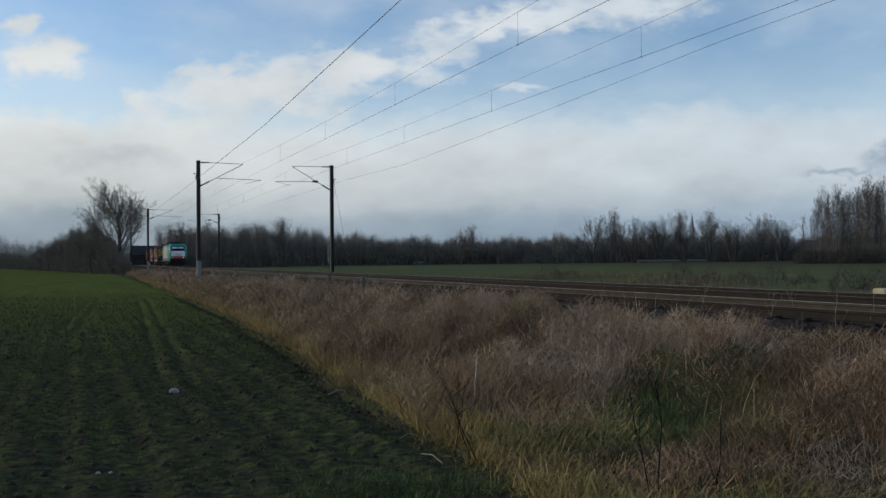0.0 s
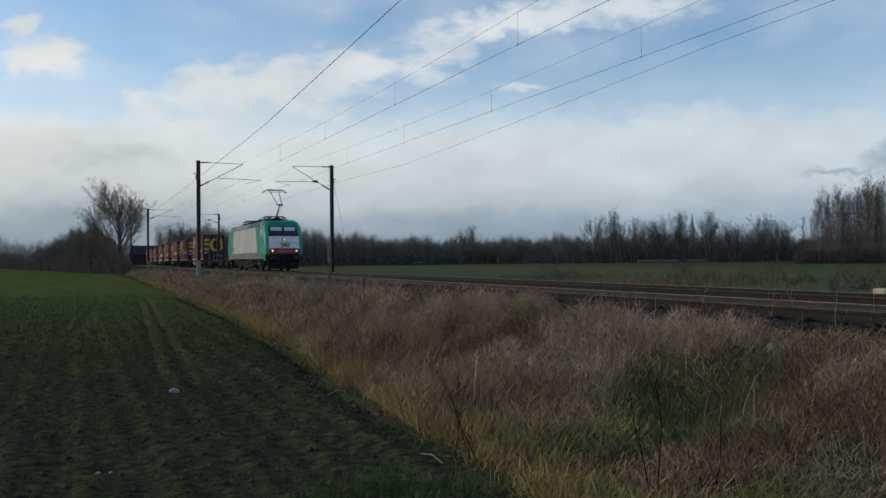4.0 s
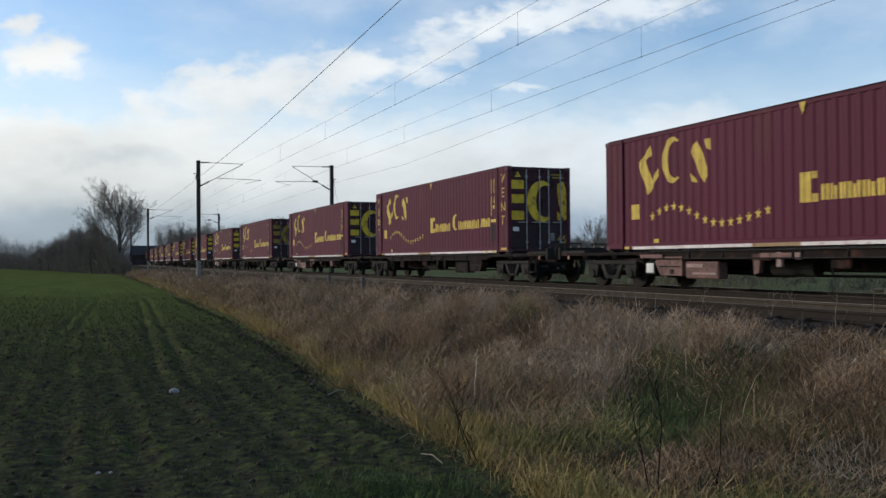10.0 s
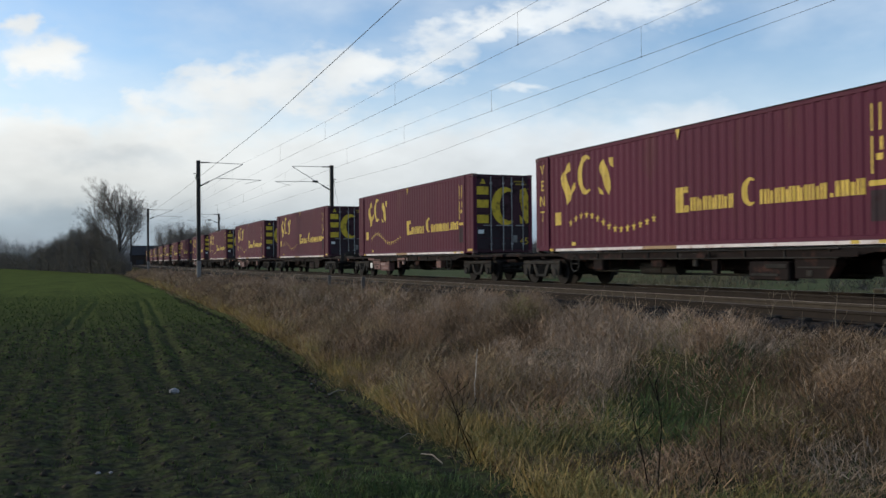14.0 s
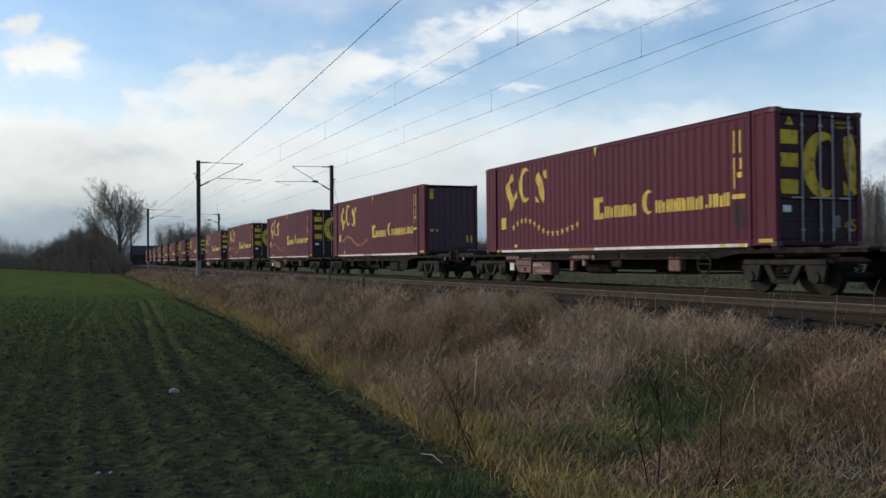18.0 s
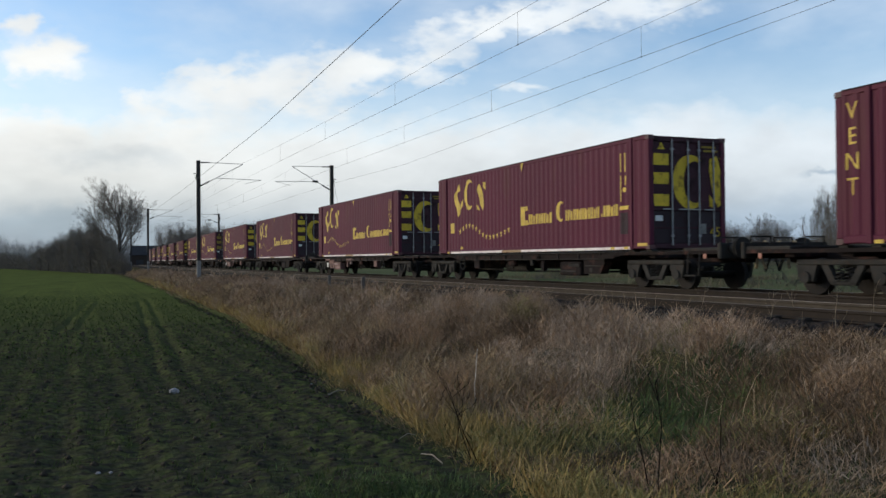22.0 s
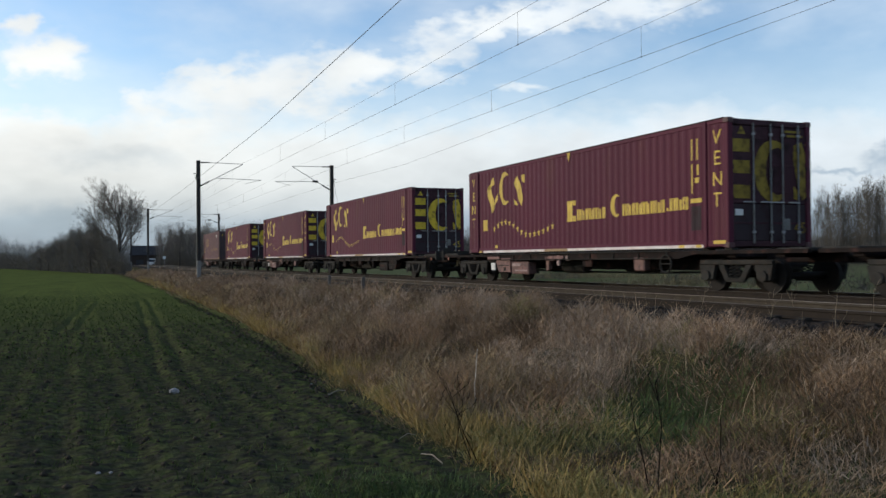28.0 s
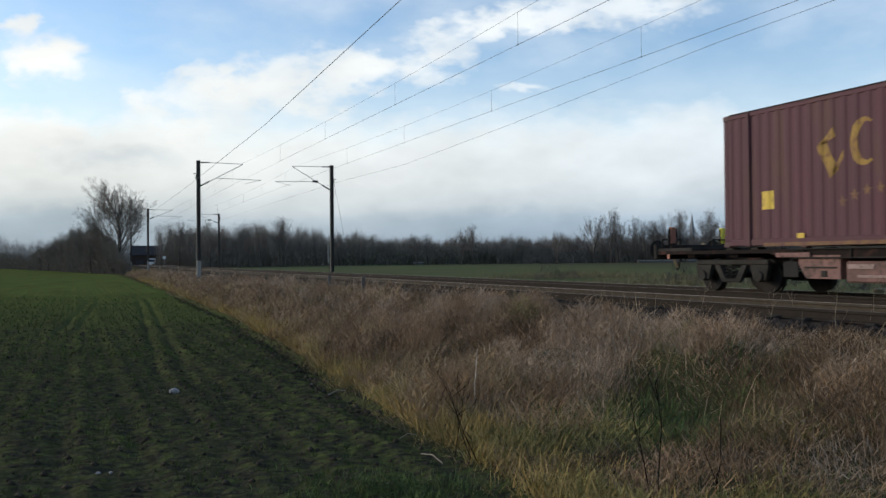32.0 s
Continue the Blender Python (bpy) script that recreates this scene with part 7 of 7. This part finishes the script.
def crowned_tree(seed, height, fork, limbs, angle, depth, spread, up, first, fine=0.011, ratio=0.74, stout=0.016):
    """A winter tree with a short trunk, a fan of main limbs and a round crown of forking twigs."""
    rnd = random.Random(seed)
    t = thing("bare_tree")
    stem, crown = [], []
    p, d, r = Vector((0, 0, -0.2)), Vector((rnd.uniform(-0.05, 0.05), rnd.uniform(-0.05, 0.05), 1)).normalized(), height * stout
    for i in range(4):
        q = p + d * (height * fork / 4)
        stem.append((p, q, r, r * 0.93, 8))
        p, r = q, r * 0.93
        d = (d + Vector((rnd.gauss(0, 0.05), rnd.gauss(0, 0.05), 0.02))).normalized()
    for c in range(limbs):
        u = c / max(1, limbs - 1)                       # 0: the top, 1: the lowest limb
        az = 2.4 * c + rnd.uniform(-0.4, 0.4)
        tilt = angle * (0.2 + 0.95 * u) * rnd.uniform(0.85, 1.15)
        nd = Vector((math.cos(az) * math.sin(tilt), math.sin(az) * math.sin(tilt), math.cos(tilt)))
        k = (1 - 0.62 * u) * 4
        i = min(3, int(k - 1e-6))
        start = stem[i][0].lerp(stem[i][1], k - i)
        branch(rnd, crown, start, nd, height * first * rnd.uniform(0.85, 1.1) * (1 - 0.10 * u), r * (0.8 if c == 0 else 0.5), depth - (c > limbs * 0.7), spread, up, fine, ratio)
    part("trunk", limbs_mesh("trunk", stem, BARK), BARK, t)
    part("crown", limbs_mesh("crown", crown, TWIGS), TWIGS, t, "bare winter crown of fine twigs")
    return t


def slender_tree(seed, height):
    """A plantation poplar: a straight thin stem with short steep branches."""
    rnd = random.Random(seed)
    t = thing("bare_tree")
    stem, crown = [], []
    p, d, r, n = Vector((0, 0, -0.2)), Vector((0, 0, 1)), 0.12, 10
    for i in range(n):
        d = (d + Vector((rnd.gauss(0, 0.03), rnd.gauss(0, 0.03), 0.08))).normalized()
        q = p + d * (height / n)
        r1 = 0.12 * (1 - 0.88 * (i + 1) / n)
        stem.append((p, q, r, r1, 6))
        if i >= 2:
            for _ in range(8):
                az = rnd.random() * 6.28
                tilt = rnd.uniform(0.30, 0.6)
                nd = Vector((math.cos(az) * math.sin(tilt), math.sin(az) * math.sin(tilt), math.cos(tilt)))
                branch(rnd, crown, p.lerp(q, rnd.random()), nd, height * rnd.uniform(0.06, 0.10) * (1.25 - 0.5 * i / n), 0.021, 2, 0.42, 0.9, 0.010, 0.75)
        p, r = q, r1
    part("trunk", limbs_mesh("trunk", stem, POPLAR), POPLAR, t)
    part("crown", limbs_mesh("crown", crown, POPLAR), POPLAR, t, "steep fine bare branches")
    return t


def build_trees():
    rnd = random.Random(8)
    hero = crowned_tree(15, 12.2, 0.38, 17, 0.95, 6, 0.40, 0.50, 0.142, 0.0062, 0.79, 0.021)
    set_tree(hero, bearing_x(210, 125), 125, 140, 0.0, 1.25)
    tagged(hero, "large bare tree with a round crown standing by the line", "tree", "bare trees")
    protos = [crowned_tree(20 + i, 14.2, 0.34, 8, 0.72, 5, 0.36, 0.8, 0.165, 0.009, 0.77) for i in range(4)]
    tall = [slender_tree(40 + i, 15.2) for i in range(4)]
    used = set()

    def put(proto, px, y, sc, lab):
        m = pose(bearing_x(px, y), y, 0, 0, 0, rnd.uniform(0, 360))
        if proto in used:
            t = copy_thing(proto, m)
        else:
            t = proto
            used.add(proto)
            t.matrix_world = m
        t.scale = (sc, sc, sc * rnd.uniform(0.92, 1.08))
        tagged(t, lab, "tree", "bare trees")
    # behind the line on the way out: bearing, distance, size
    for px, y, sc in ((285, 190, 0.75), (300, 200, 0.85), (318, 195, 0.82), (336, 205, 0.85), (352, 190, 0.75), (372, 200, 0.78), (395, 205, 0.75), (425, 215, 0.95), (442, 220, 0.9), (462, 225, 0.9), (497, 225, 1.02), (505, 228, 1.0),
                      (535, 240, 0.72), (560, 245, 0.75), (600, 250, 0.68), (640, 255, 0.65), (690, 260, 0.62), (738, 262, 0.72), (757, 262, 0.74), (815, 265, 0.92), (838, 265, 0.95), (885, 270, 0.76), (985, 275, 0.72)):
        put(protos[rnd.randrange(4)], px, y, sc, "bare winter tree at the edge of a far wood")
    for px, sc in ((72, 0.20), (86, 0.26), (99, 0.34), (112, 0.38), (124, 0.44), (136, 0.46), (149, 0.45), (161, 0.48), (172, 0.44), (183, 0.46), (215, 0.26)):
        y = float(np.interp(px, (60, 150, 190), (192, 138, 125)))
        put(protos[rnd.randrange(4)], px, y + rnd.uniform(-3, 5), sc * y / 125, "small bare tree rising from a thicket")
    for px in (1048, 1082, 1092, 1124, 1142, 1160, 1172, 1205, 1212, 1252, 1258, 1292, 1300, 1340, 1350, 1376, 1384):
        put(protos[rnd.randrange(4)], px, 285 + rnd.uniform(-6, 10), rnd.uniform(1.14, 1.30), "bare winter tree in a row beyond the meadow")
    for px in (1424, 1436, 1448, 1455, 1464, 1470, 1478, 1486, 1492, 1499, 1506, 1512, 1519, 1526, 1533, 1540, 1548, 1556, 1564, 1573, 1584, 1596, 1610, 1625, 1444, 1460, 1467, 1474, 1482, 1489, 1495, 1503, 1509, 1516, 1522, 1530, 1537, 1544, 1552, 1560, 1568, 1446, 1457, 1463, 1473, 1481, 1491, 1497, 1505, 1514, 1521, 1529, 1539, 1550, 1558, 1566):
        put(tall[rnd.randrange(4)], px, 200 + rnd.uniform(-12, 30), (0.80 if px < 1440 else 0.95 + 0.12 * min(1, (px - 1440) / 90)) * rnd.uniform(0.92, 1.06), "tall slender bare poplar in a plantation")


build_trees()


def thicket(name, rows, n, depth, size, material, label, seed, uneven=0.5):
    """A dense wood edge made of thin stems and twigs; rows of (bearing, distance, height)."""
    r = np.random.default_rng(seed)
    px = np.array([q[0] for q in rows], float)
    yy = np.array([q[1] for q in rows], float)
    hh = np.array([q[2] for q in rows], float)
    x = px[0] + (px[-1] - px[0]) * r.random(n)
    y = np.interp(x, px, yy) + r.random(n) * depth
    h = np.interp(x, px, hh)
    wob = 0.20 * np.sin(x * 0.07 + seed) + 0.16 * np.sin(x * 0.19 + 1.3) + 0.15 * np.sin(x * 0.43 + 0.4 + seed) + 0.10 * np.sin(x * 0.9) + 0.20 * r.normal(size=n)
    h = h * (1 + uneven * wob)
    z = h * r.random(n) ** 1.05
    X = (x - 784) / 1551.0 * y
    ln = size * (0.5 + r.random(n)) * (0.55 + 0.6 * z / np.maximum(h, 0.1))
    wd = size * (0.016 + 0.026 * r.random(n)) * (2.0 - 1.6 * z / np.maximum(h, 0.1))
    d = np.stack([r.normal(size=n) * 0.75, r.normal(size=n) * 0.6, 0.35 + 0.7 * r.random(n)], 1)
    d /= np.linalg.norm(d, axis=1)[:, None]
    c = np.stack([X, y, np.maximum(z - 0.3 * ln, -0.2)], 1)
    a = r.random(n) * 1.6 - 0.8
    w = np.stack([np.cos(a), np.sin(a), r.normal(size=n) * 0.15], 1) * wd[:, None]
    tip = c + d * ln[:, None]
    v = np.stack([c - w, c + w, tip + w * 0.35, tip - w * 0.35], 1).reshape(-1, 3)
    k = (np.arange(n) * 4)[:, None]
    t = np.concatenate([k + [[0, 1, 2]], k + [[0, 2, 3]]], 1).reshape(-1, 3)
    tagged(new(name, tri_mesh(name, v, t, material)), label, kind="stuff")


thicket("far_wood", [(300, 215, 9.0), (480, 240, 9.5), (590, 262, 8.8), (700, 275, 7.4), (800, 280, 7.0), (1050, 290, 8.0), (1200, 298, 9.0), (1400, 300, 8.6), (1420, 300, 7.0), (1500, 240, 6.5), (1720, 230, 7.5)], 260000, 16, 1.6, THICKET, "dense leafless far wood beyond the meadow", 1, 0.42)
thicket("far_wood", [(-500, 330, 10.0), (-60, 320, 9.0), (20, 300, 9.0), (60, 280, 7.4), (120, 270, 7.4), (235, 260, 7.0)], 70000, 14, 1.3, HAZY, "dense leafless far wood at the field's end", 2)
thicket("thicket", [(-60, 270, 3.6), (20, 240, 4.2), (48, 205, 2.6), (64, 190, 3.4), (80, 180, 4.2), (100, 165, 5.6), (122, 150, 6.8), (150, 135, 6.3), (176, 126, 5.8), (192, 121, 4.7), (208, 119, 3.4), (216, 118, 2.2), (226, 118, 0.9)], 105000, 9, 0.8, SCRUB, "dense dark brown thicket beside the line", 3, 0.42)
thicket("scrub_under_poplars", [(1405, 196, 1.8), (1440, 190, 2.8), (1500, 185, 3.2), (1720, 180, 3.4)], 26000, 9, 1.0, BRUSH, "brown scrub under the poplar plantation", 9)
for a, w, y, h in ((972, 26, 66, 1.5), (1010, 14, 70, 1.0), (1205, 30, 52, 1.7), (1255, 24, 55, 1.2), (1310, 26, 50, 1.1), (1370, 40, 48, 1.4), (1425, 20, 52, 0.9), (1500, 34, 40, 1.7), (1545, 26, 42, 1.2)):
    thicket("meadow_scrub", [(a - w, y, h * 0.25), (a - w * 0.4, y, h * 0.8), (a + w * 0.1, y + 1, h), (a + w * 0.6, y + 1, h * 0.6), (a + w, y, h * 0.2)], int(300 * h), 2.5, 0.34, BRUSH, "sparse leafless scrub in the meadow", a)
thicket("trackside_scrub", [(272, 205, 0.6), (281, 200, 2.6), (292, 198, 4.2), (312, 196, 4.4), (335, 194, 3.4), (352, 192, 1.6)], 12000, 6, 0.9, SCRUB, "brown leafless scrub beside the line", 6, 0.42)
thicket("far_hedge", [(284, 258, 4.0), (292, 255, 6.0), (318, 255, 7.0)], 5000, 6, 1.6, EVERGREEN, "dark evergreen hedge beyond the line", 4)
thicket("far_conifers", [(545, 258, 9.0), (560, 258, 6.0), (620, 262, 8.0), (905, 284, 5.5), (915, 284, 8.5), (925, 284, 5.0)], 3500, 3, 1.3, EVERGREEN, "dark evergreens in the far wood", 5)


# ---- far buildings and a van ----
ROOFING = mat("slate_roof", (0.05, 0.05, 0.055), (0.04, 0.04, 0.042), 1.0, scale=2, bump=0.2, spec=0.03)
BRICK = mat("dull_brick", (0.18, 0.11, 0.085), (0.13, 0.085, 0.07), 0.9, scale=2, bump=0.2)
# slate lightened in its colour to stand in for distance haze
HAZED_SLATE = mat("hazed_slate", (0.27, 0.285, 0.31), (0.22, 0.23, 0.25), 0.95, scale=2, bump=0.2, spec=0.1)
ch = thing("church", pose(bearing_x(1225, 420), 420, 0, 0, 0, 20))
part("tower", Mesh().box((0, 0, 7), (1.7, 1.7, 14), 0.05), HAZED_SLATE, ch)
sp = Mesh()
sp.add([(-0.9, -0.9, 14), (0.9, -0.9, 14), (0.9, 0.9, 14), (-0.9, 0.9, 14), (0, 0, 23)], [(0, 1, 4), (1, 2, 4), (2, 3, 4), (3, 0, 4), (3, 2, 1, 0)])
part("spire", sp, HAZED_SLATE, ch, "pointed slate spire")
part("nave", Mesh().box((0, 8, 3.5), (7, 14, 7), 0.05), BRICK, ch)
part("nave_roof", Mesh().prism([(-3.8, 7.0), (3.8, 7.0), (0, 11)], 1, 1, 15.2), ROOFING, ch)
tagged(ch, "far church with a pointed slate spire above the trees", "church")
HOUSE_WALL = mat("pale_render", (0.13, 0.125, 0.11), (0.10, 0.096, 0.085), 0.9, scale=1, bump=0.1)
for px, y, w in ((1165, 285, 14.0), (1232, 286, 6.0), (740, 272, 3.0)):
    hs = thing("far_shed", pose(bearing_x(px, y), y, 0, 0, 0, 4))
    part("wall", Mesh().box((0, 0, 0.25), (w, 3, 0.5), 0.03), HOUSE_WALL, hs)
    part("roof", Mesh().prism([(-1.6, 0.5), (1.6, 0.5), (0, 0.9)], 0, -w / 2 - 0.2, w / 2 + 0.2), HOUSE_WALL, hs)
    tagged(hs, "low pale shed at the foot of the far wood", "shed", "far sheds")
barn = thing("barn", pose(bearing_x(260, 246), 246, 0, 0, 0, 6))
DARK_BOARD = mat("dark_tarred_boards", (0.055, 0.042, 0.036), (0.04, 0.032, 0.028), 0.95, scale=1.5, stretch=(6, 6, 0.4), bump=0.2, spec=0.05)
part("wall", Mesh().box((0, 0, 1.8), (7.6, 6.0, 3.6), 0.03), DARK_BOARD, barn, "dark tarred board wall")
part("roof", Mesh().prism([(-3.4, 3.5), (3.4, 3.5), (0.2, 6.2), (-0.2, 6.2)], 0, -4.0, 4.0), ROOFING, barn, "dark slate pitched roof")
part("door", Mesh().box((-1.2, -3.02, 1.1), (1.9, 0.06, 2.2), 0.01), ROOFING, barn)
part("window", Mesh().box((2.0, -3.02, 1.6), (1.0, 0.05, 0.8), 0.01), GLASS, barn)
tagged(barn, "dark low barn with a pitched slate roof beyond the line", "barn")
van = thing("white_van", pose(bearing_x(269, 232), 232, 0.35, 0, 0, -72))
part("body", Mesh().prism([(-2.3, 0.45), (2.3, 0.45), (2.35, 1.05), (1.75, 1.25), (1.15, 2.1), (-2.3, 2.15)], 1, -0.9, 0.9), DISC, van, "white painted van body")
part("windscreen", Mesh().prism([(1.78, 1.27), (1.80, 1.29), (1.22, 2.0), (1.19, 1.99)], 1, -0.75, 0.75), GLASS, van)
part("side_window", Mesh().box((0.6, -0.905, 1.6), (0.9, 0.02, 0.5), 0.005), GLASS, van)
for x in (-1.5, 1.45):
    for y in (-0.8, 0.8):
        part("wheel", Mesh().tube((x, y - 0.1, 0.33), (x, y + 0.1, 0.33), 0.33, n=16), RUBBER, van)
tagged(van, "white van standing far off beside the line", "van")
road = new("crossing_road", Mesh().box((0, 0, 0.17), (12, 5, 0.35), 0.1).data("crossing_road", mat("road_asphalt", (0.06, 0.06, 0.06), rough=0.9, scale=3, bump=0.3)))
road.matrix_world = pose(bearing_x(275, 232), 232, 0, 0, 0, 70)
tagged(road, "raised asphalt road near the level crossing", kind="structure")
sg_ = thing("round_sign", pose(bearing_x(291, 180), 180, 0.0, 0, 0, 10))
part("post", Mesh().tube((0, 0, -0.1), (0, 0, 2.2), 0.05, n=8), ARM, sg_)
part("disc", Mesh().tube((0, -0.06, 2.5), (0, -0.03, 2.5), 0.33, n=20), DISC, sg_)
tagged(sg_, "round white sign on a post beside the line", "sign")


motions()
